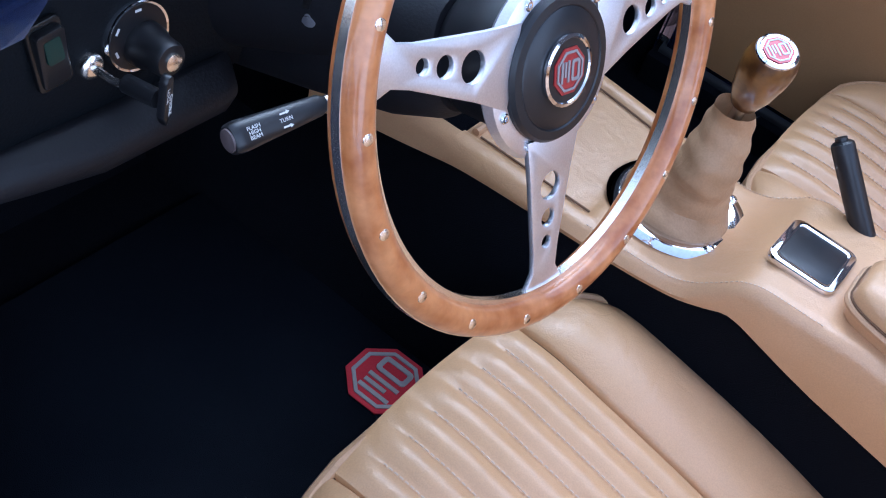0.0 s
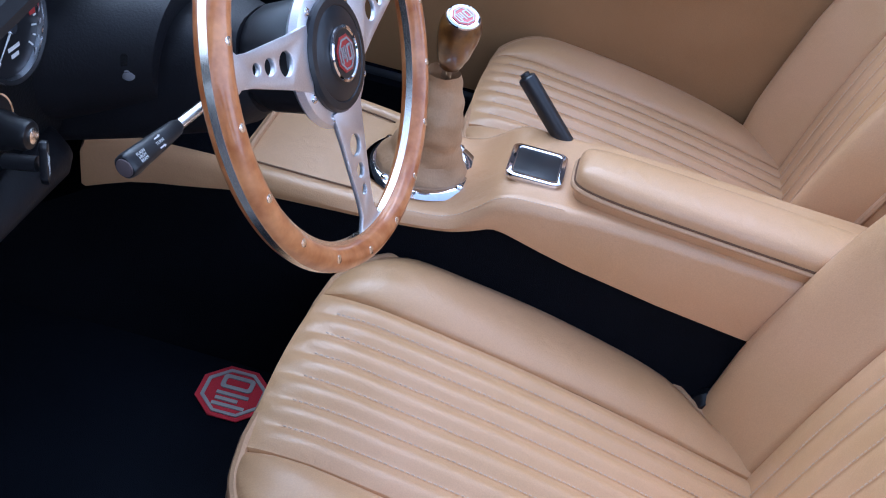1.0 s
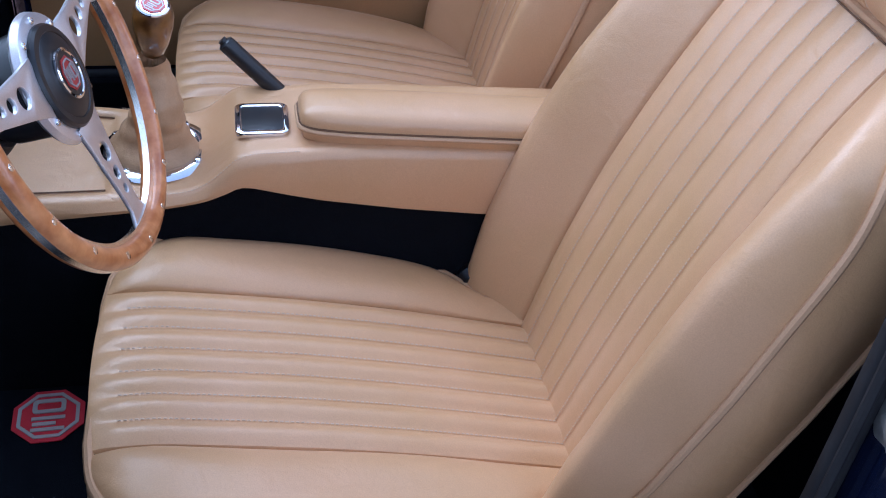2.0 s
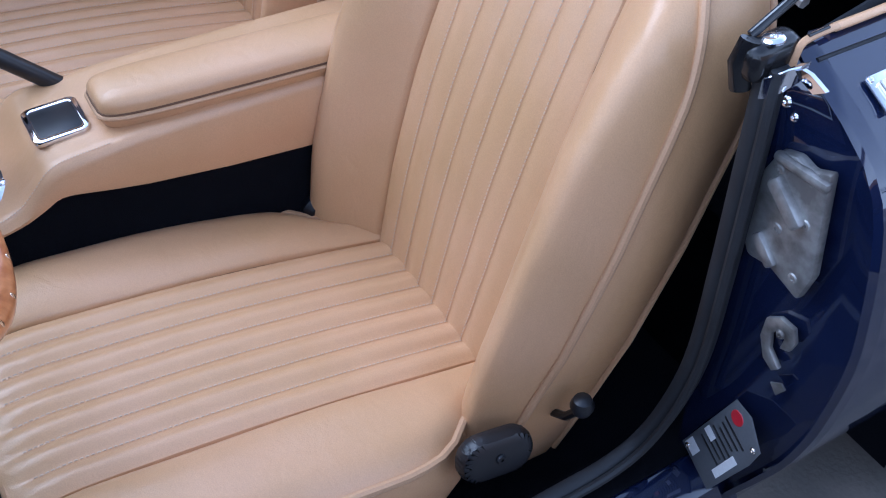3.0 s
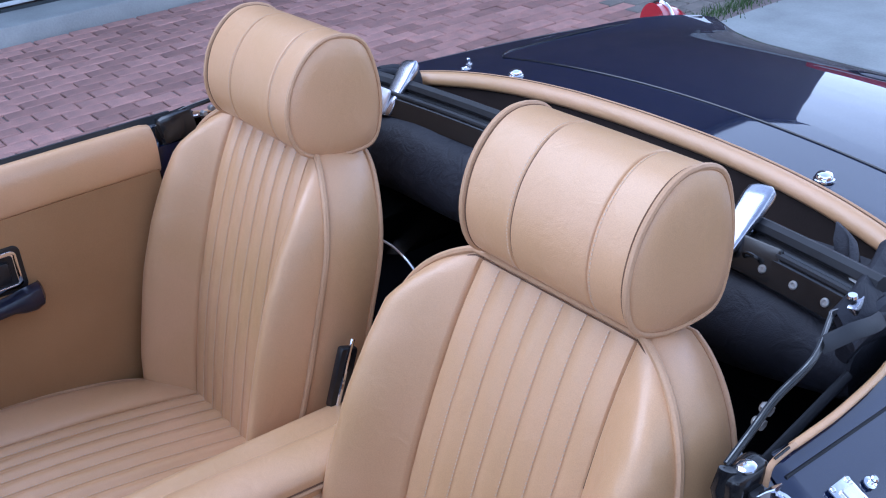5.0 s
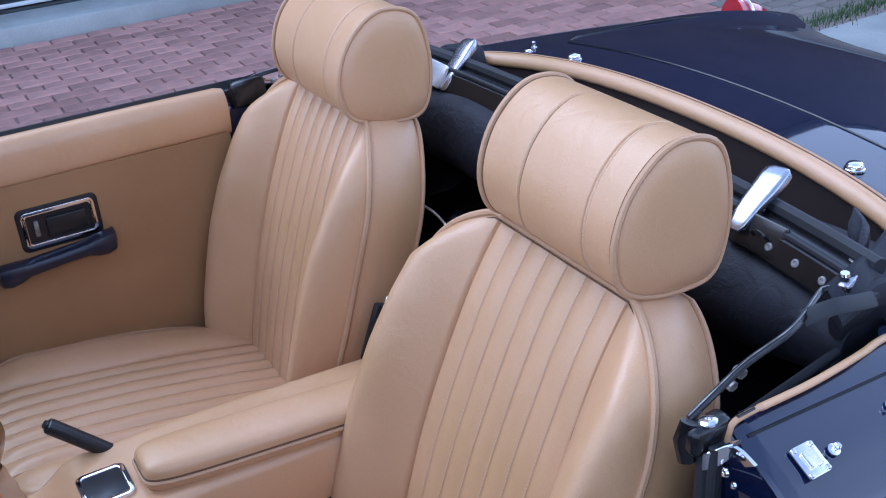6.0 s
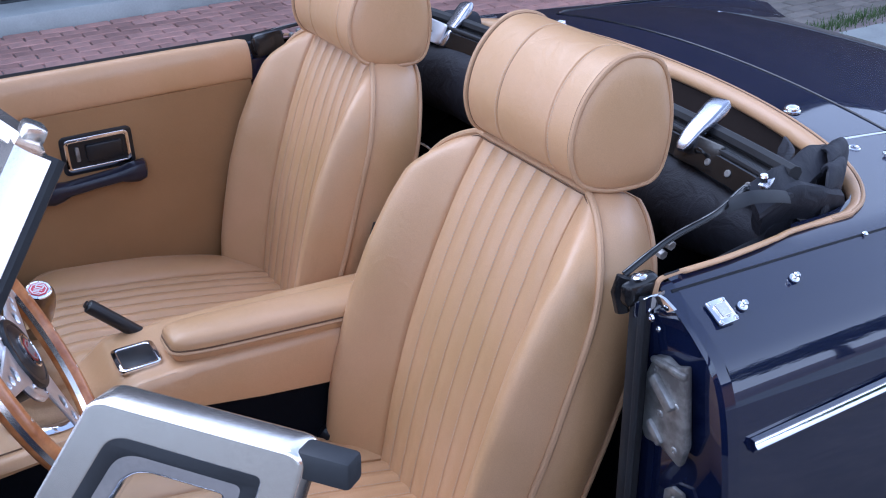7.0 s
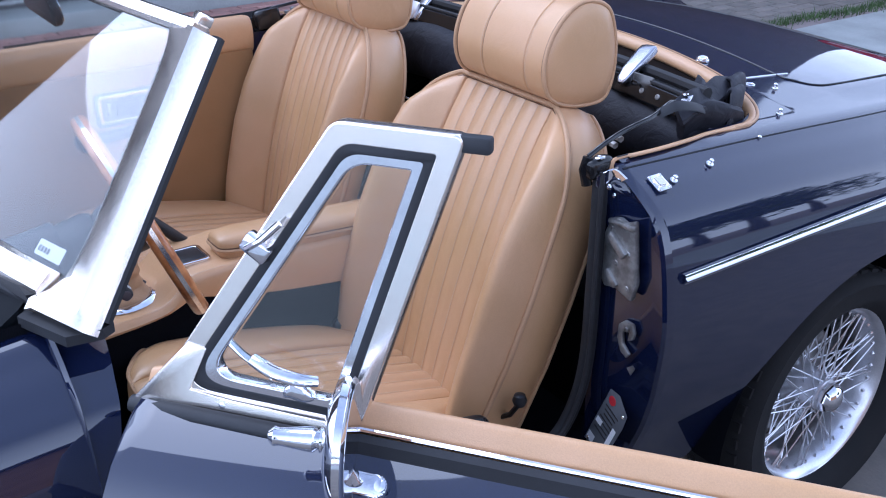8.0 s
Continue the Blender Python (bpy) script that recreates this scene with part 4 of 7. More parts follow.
def gear_lever():
    root = thing("gear_lever", (0.011, 0.605, 0.603), "walnut-knobbed gear lever with a tan leather gaiter", "gear lever")
    b, t = V(0.011, 0.605, 0.606), V(0.003, 0.598, 0.739)
    rings = []
    rnd = random.Random(4)
    ph = [rnd.uniform(0, 6.28) for _ in range(6)]
    for i in range(26):
        k = i / 25
        c = b.lerp(t, k) + V(0.006 * math.sin(9 * k), 0.004 * math.sin(7 * k + 1), 0)
        r = lerp([(0, 0.055), (0.06, 0.056), (0.16, 0.046), (0.35, 0.036), (0.6, 0.029), (0.9, 0.022), (1, 0.0195)], k)
        fold = 0.0020 * (1 - 0.5 * k)
        rings.append([c + V((r + fold * math.sin(3 * a + ph[0] + 5 * k) + 0.6 * fold * math.sin(5 * a + ph[1] - 16 * k) + 0.9 * fold * math.sin(34 * k + 2 * math.sin(a + ph[2]))) * math.cos(a),
                            (r + fold * math.sin(3 * a + ph[3] + 5 * k) + 0.9 * fold * math.sin(34 * k + 2 * math.sin(a + ph[2]))) * math.sin(a), 0.004 * math.sin(2 * a + ph[4]) * k * (1 - k)) for a in [2 * math.pi * j / 40 for j in range(40)]])
    part("gaiter", loft(rings, True, False), TAN_SUEDE, root, "creased tan leather gaiter")
    ax = V(-0.30, -0.10, 0.95).normalized()
    part("shaft", tube([t - ax * 0.03, t + ax * 0.03], 0.0065, 12), CHROME, root)
    k = axes(t + ax * 0.012, (1, 0, 0), ax)
    kn = part("knob", lathe([(0.010, 0), (0.0135, 0.004), (0.019, 0.022), (0.0228, 0.046), (0.0235, 0.060), (0.0215, 0.070), (0.019, 0.074)], k, 32), WALNUT, root, "polished walnut knob")
    cap = part("cap", lathe([(0.0190, 0.0725), (0.0185, 0.076), (0.0165, 0.0775), (0.0155, 0.0765)], k, 28), CHROME, kn, "chrome cap with a red octagon")
    octagon(cap, k @ Matrix.Translation((0, 0, 0.0770)) @ Matrix.Rotation(radians(-30), 4, "Z"), 0.0138, RED, WHITE, 0.0005)


gear_lever()


def handbrake():
    root = thing("handbrake", (0.075, 0.44, 0.60), "black handbrake lever beside the console", "handbrake")
    tip, low = V(0.093, 0.513, 0.714), V(0.076, 0.428, 0.630)
    d = (tip - low).normalized()
    part("grip", tube([tip + d * 0.002, tip, tip - d * 0.004, tip - d * 0.03, low, low - d * 0.02], 0.0115, 16, False, None, 1.0, lambda k: (0.7 if k < 0.1 else 0.95 if k < 0.3 else 1.0)), PLASTIC, root, "ribbed black grip")
    part("button", tube([tip, tip + d * 0.006], 0.006, 12), PLASTIC, root)
    part("arm", tube([low, low - d * 0.10], 0.007, 10), BLACK, root)
    bt = thing("belt_buckle", (0.115, 0.02, 0.56), "black seat belt buckle stalk with a chrome tip", "seat belt")
    part("stalk", tube([V(0.085, 0.075, 0.50), V(0.082, 0.046, 0.60), V(0.080, 0.030, 0.64)], 0.007, 8, False, None, 0.5), BLACK, bt)
    part("buckle", box(0.016, 0.030, 0.100, axes((0.082, 0.014, 0.682), (1, 0, 0), (0.0, -0.38, 1)), 0.005), PLASTIC, bt, "glossy black buckle")
    part("buckle_edge", tube([V(0.072, 0.034, 0.640), V(0.072, 0.006, 0.712), V(0.076, -0.010, 0.742)], 0.0034, 8), CHROME, bt, "bright edge")


handbrake()


# ---- tub: floor, bulkheads, inner sides ----
def tub():
    f = part("floor_carpet", box(1.24, 1.72, 0.03, (0, 0.44, FLOOR - 0.016)), CARPET, None, "", False)
    tagged(f, "black carpet on the car floor", "carpet", "", "structure")
    w = part("bulkhead_front", loft([[V(-0.62, 1.18, FLOOR), V(0.62, 1.18, FLOOR)], [V(-0.62, 1.30, 0.50), V(0.62, 1.30, 0.50)], [V(-0.62, 1.31, 0.92), V(0.62, 1.31, 0.92)]], False, False), CARPET)
    tagged(w, "black carpeted footwell bulkhead", "bulkhead", "", "structure")
    r = part("bulkhead_rear", loft([[V(-0.60, -0.12, FLOOR), V(0.60, -0.12, FLOOR)], [V(-0.60, -0.16, 0.56), V(0.60, -0.16, 0.56)], [V(-0.60, -0.22, 0.60), V(0.60, -0.22, 0.60)], [V(-0.58, -0.47, 0.61), V(0.58, -0.47, 0.61)], [V(-0.56, -0.475, 0.86), V(0.56, -0.475, 0.86)]], False, False), CARPET)
    tagged(r, "black carpeted shelf behind the seats", "bulkhead", "", "structure")
    for s in (-1, 1):
        q = part("rear_quarter_trim", loft([[V(s * 0.600, y, z) for z in (FLOOR, 0.6, 0.80, 0.90)] for y in (-0.06, -0.2, -0.30, -0.40, -0.52)], False, False), VINYL)
        tagged(q, "black vinyl inner quarter panel", "trim", "", "structure")
        k = part("kick_panel", loft([[V(s * 0.612, y, z) for z in (FLOOR - 0.02, 0.6, 0.80, 0.93)] for y in (0.87, 1.0, 1.31)], False, False), CARPET)
        tagged(k, "black footwell side panel", "trim", "", "structure")
    # mat with its embroidered badge
    m = thing("floor_mat", (-0.33, 0.80, FLOOR), "dark carpet mat with a red embroidered octagon", "floor mat")
    part("mat", box(0.42, 0.54, 0.010, (-0.350, 0.82, FLOOR + 0.006), 0.004), MAT_RUG, m)
    mm = axes((-0.194, 0.752, FLOOR + 0.0122), (0.92, -0.39, 0), (0, 0, 1)) @ Matrix.Rotation(radians(25), 4, "Z")
    octagon(m, mm, 0.0465, REDCLOTH, WHITECLOTH, 0.0015)
    # wheel arch humps and a dark steel bar seen behind the seats
    for s in (-1, 1):
        b = bmesh.new()
        rings = []
        for x in (0.40, 0.44, 0.50, 0.60):
            k = lerp([(0.40, 0.0), (0.44, 0.85), (0.50, 1.0), (0.60, 1.0)], x)
            rings.append([V(s * x, -0.62 + 0.40 * math.cos(a) * (0.75 + 0.25 * k), 0.42 + 0.30 * k * math.sin(a)) for a in [math.pi * i / 20 for i in range(21)]])
        a = part("wheel_arch", loft(rings, False, False, b), BLACK)
        tagged(a, "black painted inner wheel arch", "wheel arch", "", "structure")


tub()


# ---- car body ----
CAR = thing("sports_car", (0, 0, 0), "dark navy open two-seat roadster with wire wheels", "car")


def rear_zc(y):
    return curve([(-1.47, 0.50), (-1.455, 0.62), (-1.43, 0.70), (-1.38, 0.77), (-1.25, 0.848), (-1.1, 0.900), (-0.95, 0.934), (-0.8, 0.953), (-0.65, 0.963), (-0.5, 0.962), (0, 0.95)], y)


def rear_zs(y):
    return curve([(-1.47, 0.48), (-1.455, 0.60), (-1.44, 0.70), (-1.40, 0.79), (-1.33, 0.835), (-1.0, 0.880), (-0.65, 0.905), (-0.36, 0.922), (-0.03, 0.936)], y)


def rear_k(y):
    return curve([(-1.47, 0.86), (-1.40, 0.905), (-1.2, 0.945), (-0.9, 0.985), (-0.6, 1.0), (0, 1.0)], y)


def deck_point(x, y):
    zc, zs = rear_zc(y), rear_zs(y)
    q = min(1, abs(x) / (0.585 * rear_k(y)))
    fin = 0.020 * max(0, min(1, (-0.7 - y) / 0.4)) * math.exp(-((q - 0.97) / 0.10) ** 2)
    return V(x, y, zc + (zs - zc) * q ** 2 + fin)


def arch_z(y, c, low):
    t = (y - c) / 0.385
    return low if abs(t) >= 1 else max(low, 0.30 + 0.365 * math.sqrt(1 - t * t))


def flank(s, y, zs, k, low, n=24):
    zb = arch_z(y, AXLE_Y, low) if y < 0.3 else arch_z(y, AXLE_Y + 2.311, low)
    out = []
    for i in range(n + 9):
        z = zs + (0.70 - zs) * (i / n) ** 1.35 if i <= n else 0.70 + (zb - 0.70) * (i - n) / 8
        ref = 0.936 + (z - zs) if z > zs - 0.12 else lerp([(0.28, 0.28), (zs - 0.12, 0.816)], z)
        out.append(V(s * side_x(ref) * k, y, z))
    return out


def rear_body():
    ys = [-0.045, -0.08, -0.13, -0.18, -0.23, -0.26]
    ys += [-0.285 - 0.244 * math.sin(math.pi / 2 * i / 14) for i in range(15)]
    ys += [-0.545, -0.56, -0.60, -0.65, -0.70, -0.76, -0.82, -0.88, -0.94, -0.98, -1.01, -1.03, -1.06, -1.12, -1.18, -1.24, -1.30, -1.35, -1.39, -1.42, -1.44, -1.455, -1.463, -1.47]
    ys = sorted(set(round(v, 4) for v in ys + [AXLE_Y + 0.384 * math.cos(math.pi * i / 22) for i in range(23)]), reverse=True)
    for s in (-1, 1):
        rows = []
        for y in ys:
            k = rear_k(y)
            t = min(1, max(0, (-0.285 - y) / 0.244))
            xin = 0.585 * max(0, 1 - t ** 3.5) ** (1 / 3.5) * k
            row = [deck_point(s * (xin + (0.585 * k - xin) * i / 16), y) for i in range(16)]
            row += flank(s, y, rear_zs(y), k, 0.30)
            lip = lerp([(-0.30, 0.0), (-0.27, 0.598), (-0.235, 0.605), (-0.19, 0.611), (-0.14, 0.616), (-0.066, 0.618), (-0.03, 0.612)], y)
            rows.append([V(s * max(lip, abs(p.x)), p.y, p.z) for p in row])
        part("rear_wing", loft(rows, False, False), NAVY, CAR, "glossy navy rear body")
        # inner wheel well
        arc = [V(s * (side_x(0.5) - 0.01), AXLE_Y + 0.385 * math.cos(a), 0.30 + 0.365 * math.sin(a)) for a in [math.pi * i / 28 for i in range(29)]]
        part("wheel_well", loft([arc, [V(p.x * 0.62, p.y, p.z) for p in arc]], False, False), CARPET, CAR, "black wheel well")
        part("wheel_well_side", loft([[V(s * 0.47, y, 0.28) for y in (-1.05, -0.25)], [V(s * 0.47, y, 0.68) for y in (-1.05, -0.25)]], False, False), CARPET, CAR)
        # waist strip
        pts = [V(s * (side_x(0.770) * rear_k(y) + 0.003), y, 0.7695 + 0.012 * (-y)) for y in [-0.063 - 0.045 * i for i in range(29)]]
        rings = []
        for i, p in enumerate(pts):
            rings.append([p + V(s * dx, 0, dz) for dx, dz in ((-0.004, -0.0085), (0.003, -0.0085), (0.005, -0.003), (0.009, 0.0), (0.005, 0.003), (0.003, 0.0085), (-0.004, 0.0085))])
        part("waist_strip", loft(rings), CHROME, CAR, "bright waist strip with a centre rib")
    # tail lights
    for s in (-1, 1):
        c = V(s * 0.650, -1.345, 0.795)
        rings = []
        for d, k in ((0.05, 1.0), (0.02, 1.0), (-0.02, 0.93), (-0.055, 0.72), (-0.075, 0.35)):
            rings.append([c + V(0.042 * k * math.cos(a), d, 0.055 * k * math.sin(a) + 0.25 * d) for a in [2 * math.pi * i / 24 for i in range(24)]])
        tl = part("tail_light", loft(rings), LENS, CAR, "red tail lamp lens")
        part("bezel", tube([c + V(0.045 * math.cos(a), 0.02, 0.058 * math.sin(a) + 0.005) for a in [2 * math.pi * i / 28 for i in range(28)]], 0.005, 8, True), CHROME, tl)
    # boot lid joint, bead lines and bumper
    lid = [deck_point(x, y) + V(0, 0, 0.0005) for x, y in [(-0.50, -1.30), (-0.515, -1.0), (-0.515, -0.76), (-0.505, -0.69), (-0.47, -0.655)] + [(-0.45 + 0.09 * i, -0.648) for i in range(11)] + [(0.47, -0.655), (0.505, -0.69), (0.515, -0.76), (0.515, -1.0), (0.50, -1.30)]]
    part("boot_lid_joint", tube(smooth_line(lid, 5), 0.0021, 6), BLACK, CAR, "dark boot lid shut line")
    for s in (-1, 1):
        ln = [V(s * 0.637 * rear_k(y), y, rear_zs(y) - 0.0122) for y in [-0.036 - 0.0455 * i for i in range(29)]]
        part("wing_joint", tube(ln, 0.0022, 6), VINYL, CAR, "dark panel joint")
    jl = [deck_point(-0.428 - 0.016 * i / 6, -0.548 - 0.130 * i / 6) + V(0, 0, 0.0008) for i in range(7)]
    part("panel_joint", tube(jl, 0.0026, 6, False, None, 0.5), CHROME, CAR, "bright joint bead")
    bp = smooth_line([V(-0.70, -1.28, 0.47), V(-0.66, -1.46, 0.47), V(-0.4, -1.52, 0.47), V(0, -1.54, 0.47), V(0.4, -1.52, 0.47), V(0.66, -1.46, 0.47), V(0.70, -1.28, 0.47)], 6)
    part("rear_bumper", tube(bp, 0.045, 12, False, None, 0.5), CHROME, CAR, "chrome rear bumper")


rear_body()


def front_body():
    zc = [(0.80, 0.955), (0.95, 0.953), (1.2, 0.93), (1.6, 0.885), (2.0, 0.82), (2.2, 0.76), (2.28, 0.66), (2.30, 0.5)]
    zs = [(0.80, 0.930), (1.0, 0.915), (1.4, 0.885), (1.8, 0.85), (2.1, 0.79), (2.25, 0.68), (2.30, 0.48)]
    kk = [(0.8, 0.995), (1.6, 0.985), (2.0, 0.95), (2.2, 0.89), (2.30, 0.83)]
    c = AXLE_Y + 2.311
    ys = sorted(set([0.862, 0.875] + [0.89 + 0.012 * i for i in range(8)] + [1.0 + 0.06 * i for i in range(21)] + [2.23, 2.26, 2.28, 2.295, 2.30] + [round(c + 0.384 * math.cos(math.pi * i / 20), 4) for i in range(21)]))
    for s in (-1, 1):
        rows = []
        for y in ys:
            k = curve(kk, y)
            t = min(1, max(0, (0.975 - y) / 0.115))
            xin = 0.585 * k * (t ** 0.35 if t > 0 else 0)
            a, b = curve(zc, y), curve(zs, y)
            row = [V(s * x, y, a + (b - a) * min(1, x / (0.585 * k)) ** 2) for x in [xin + (0.585 * k - xin) * i / 12 for i in range(12)]]
            row = row + flank(s, y, b, k, 0.30)
            if s < 0:
                row = [V(p.x, p.y - 0.060 * max(0, min(1, (p.z - 0.62) / 0.30)) ** 1.5 * max(0, 1 - (p.y - 0.86) / 0.30), p.z) for p in row]
            rows.append(row)
        part("front_wing", loft(rows, False, False), NAVY, CAR, "glossy navy front body")
        arc = [V(s * (side_x(0.5) - 0.015), c + 0.385 * math.cos(a), 0.30 + 0.365 * math.sin(a)) for a in [math.pi * i / 28 for i in range(29)]]
        part("wheel_well", loft([arc, [V(p.x * 0.62, p.y, p.z) for p in arc]], False, False), CARPET, CAR, "black wheel well")
        # rear face of the wing behind the door gap
        part("door_post", loft([[V(s * 0.60, 0.872, z), V(s * (side_x(z) - 0.012), 0.868, z), V(s * (side_x(z) * 0.995 - 0.001), 0.863, z)] for z in [0.30 + 0.03 * i for i in range(22)]], False, False), NAVY, CAR)
    part("front_bumper", tube(smooth_line([V(-0.70, 2.1, 0.46), V(-0.66, 2.30, 0.46), V(-0.3, 2.38, 0.46), V(0.3, 2.38, 0.46), V(0.66, 2.30, 0.46), V(0.70, 2.1, 0.46)], 6), 0.045, 12, False, None, 0.5), CHROME, CAR, "chrome front bumper")


front_body()


def sills():
    for s in (-1, 1):
        part("sill", loft([[V(s * x, y, z) for x, z in ((0.585, 0.30), (0.585, 0.375), (0.60, 0.385), (0.655, 0.385), (0.675, 0.37), (0.685, 0.33), (0.668, 0.27), (0.60, 0.25))] for y in (-0.05, 0.2, 0.5, 0.87)]), NAVY, CAR, "navy sill")
        part("sill_carpet", loft([[V(s * 0.583, y, FLOOR - 0.01), V(s * 0.581, y, 0.385), V(s * 0.60, y, 0.392), V(s * 0.632, y, 0.389)] for y in (-0.05, 0.3, 0.87)], False, False), CARPET, CAR)
    part("underside", box(1.2, 3.3, 0.02, (0, 0.45, 0.265)), BLACK, CAR)


sills()


def door_pillar(s):
    """The shut face of the rear door post with its seal; s is the side."""
    zs = [0.30 + 0.022 * i for i in range(29)] + [0.93]
    rows = []
    for z in zs:
        o = side_x(z)
        i0 = min(0.612, o - 0.03)
        rows.append([V(s * (i0 - 0.003), -0.030, z), V(s * i0, -0.012, z), V(s * (i0 + 0.022), -0.014, z), V(s * max(i0 + 0.025, o - 0.035), -0.034, z), V(s * max(i0 + 0.027, o - 0.014), -0.036, z), V(s * max(i0 + 0.028, o - 0.008), -0.026, z), V(s * o * 0.9985, -0.030, z), V(s * o, -0.045, z)])
    p = part("door_post", loft(rows, False, False), NAVY, CAR, "navy door post face")
    seal = smooth_line([V(s * 0.622, -0.004, 0.922), V(s * 0.626, 0.000, 0.84), V(s * 0.627, 0.002, 0.70), V(s * 0.625, 0.004, 0.58), V(s * 0.618, 0.014, 0.50), V(s * 0.610, 0.040, 0.435), V(s * 0.606, 0.085, 0.405), V(s * 0.604, 0.16, 0.398), V(s * 0.604, 0.40, 0.396), V(s * 0.606, 0.86, 0.396)], 6)
    part("door_seal", tube(seal, 0.013, 10, False, None, 0.75), RUBBER, CAR, "black rubber door seal")
    part("seal_lip", tube([q + V(s * 0.012, 0.008, 0.004) for q in seal], 0.005, 8), RUBBER, CAR)
    # hood pivot bracket and bright corner cap on top
    br = part("hood_bracket", box(0.028, 0.052, 0.036, (s * 0.613, -0.006, 0.926), 0.011, 3), BLACK, CAR, "black hood pivot bracket")
    part("pivot_bolt", lathe([(0.0095, 0), (0.0095, 0.002), (0.0075, 0.0035), (0.003, 0.0035), (0.0025, 0.002)], axes((s * 0.618, -0.002, 0.944), (1, 0, 0), (0.1 * -s, 0.1, 1)), 18), CHROME, br)
    part("bracket_arm", tube([V(s * 0.610, 0.014, 0.946), V(s * 0.607, 0.019, 0.925), V(s * 0.609, 0.013, 0.898)], 0.009, 10, False, None, 0.6), BLACK, br)
    # bright folded corner cap: an upright lip, then a strip down over the shut face
    cap = loft([[V(s * x, y, z0), V(s * x, y, z1 - 0.0015), V(s * x, y - 0.0015, z1), V(s * x, y - 0.011, z1 + 0.001), V(s * x, y - 0.011, z1 - 0.002), V(s * x, y - 0.003, z0)] for x, y, z0, z1 in ((0.6265, 0.009, 0.902, 0.916), (0.628, 0.012, 0.899, 0.919), (0.635, 0.009, 0.903, 0.925), (0.641, 0.000, 0.909, 0.931), (0.646, -0.0065, 0.918, 0.934))])
    merge(cap, loft([[V(s * (x + u * 0.0055), y + 0.002 * w, z + u * 0.0042) for u, w in ((-1, -1), (1, -1), (1, 1), (-1, 1))] for x, y, z in ((0.6445, -0.006, 0.9300), (0.651, -0.0085, 0.9282), (0.658, -0.0105, 0.9240), (0.666, -0.0125, 0.9190))]))
    part("corner_cap", cap, CHROME, CAR, "bright folded corner cap")
    # tan clip that holds the end of the edge roll
    clip = [V(s * 0.629, -0.0165, 0.914), V(s * 0.6285, -0.020, 0.930), V(s * 0.628, -0.024, 0.938), V(s * 0.6265, -0.034, 0.9395), V(s * 0.625, -0.054, 0.939), V(s * 0.624, -0.068, 0.9375)]
    cl = part("edge_clip", tube(smooth_line(clip, 4), 0.0032, 8, False, None, 0.55), TAN_PIPE, CAR, "tan metal clip at the corner")
    part("clip_slot", tube([V(s * 0.6262, -0.032, 0.9415), V(s * 0.6247, -0.056, 0.9408)], 0.0016, 6), BLACK, cl)
    screw(CAR, (s * 0.648, 0.001, 0.905), (-0.1 * s, 1, 0.2), 0.005)
    screw(CAR, (s * 0.655, -0.004, 0.892), (-0.1 * s, 1, 0.2), 0.004)


door_pillar(-1)
door_pillar(1)
part("post_bracket", box(0.030, 0.068, 0.050, axes((0.604, -0.012, 0.934), (1, 0, 0), (0.05, 0.1, 1)), 0.010), BLACK, CAR, "black hood bracket on the far door post")


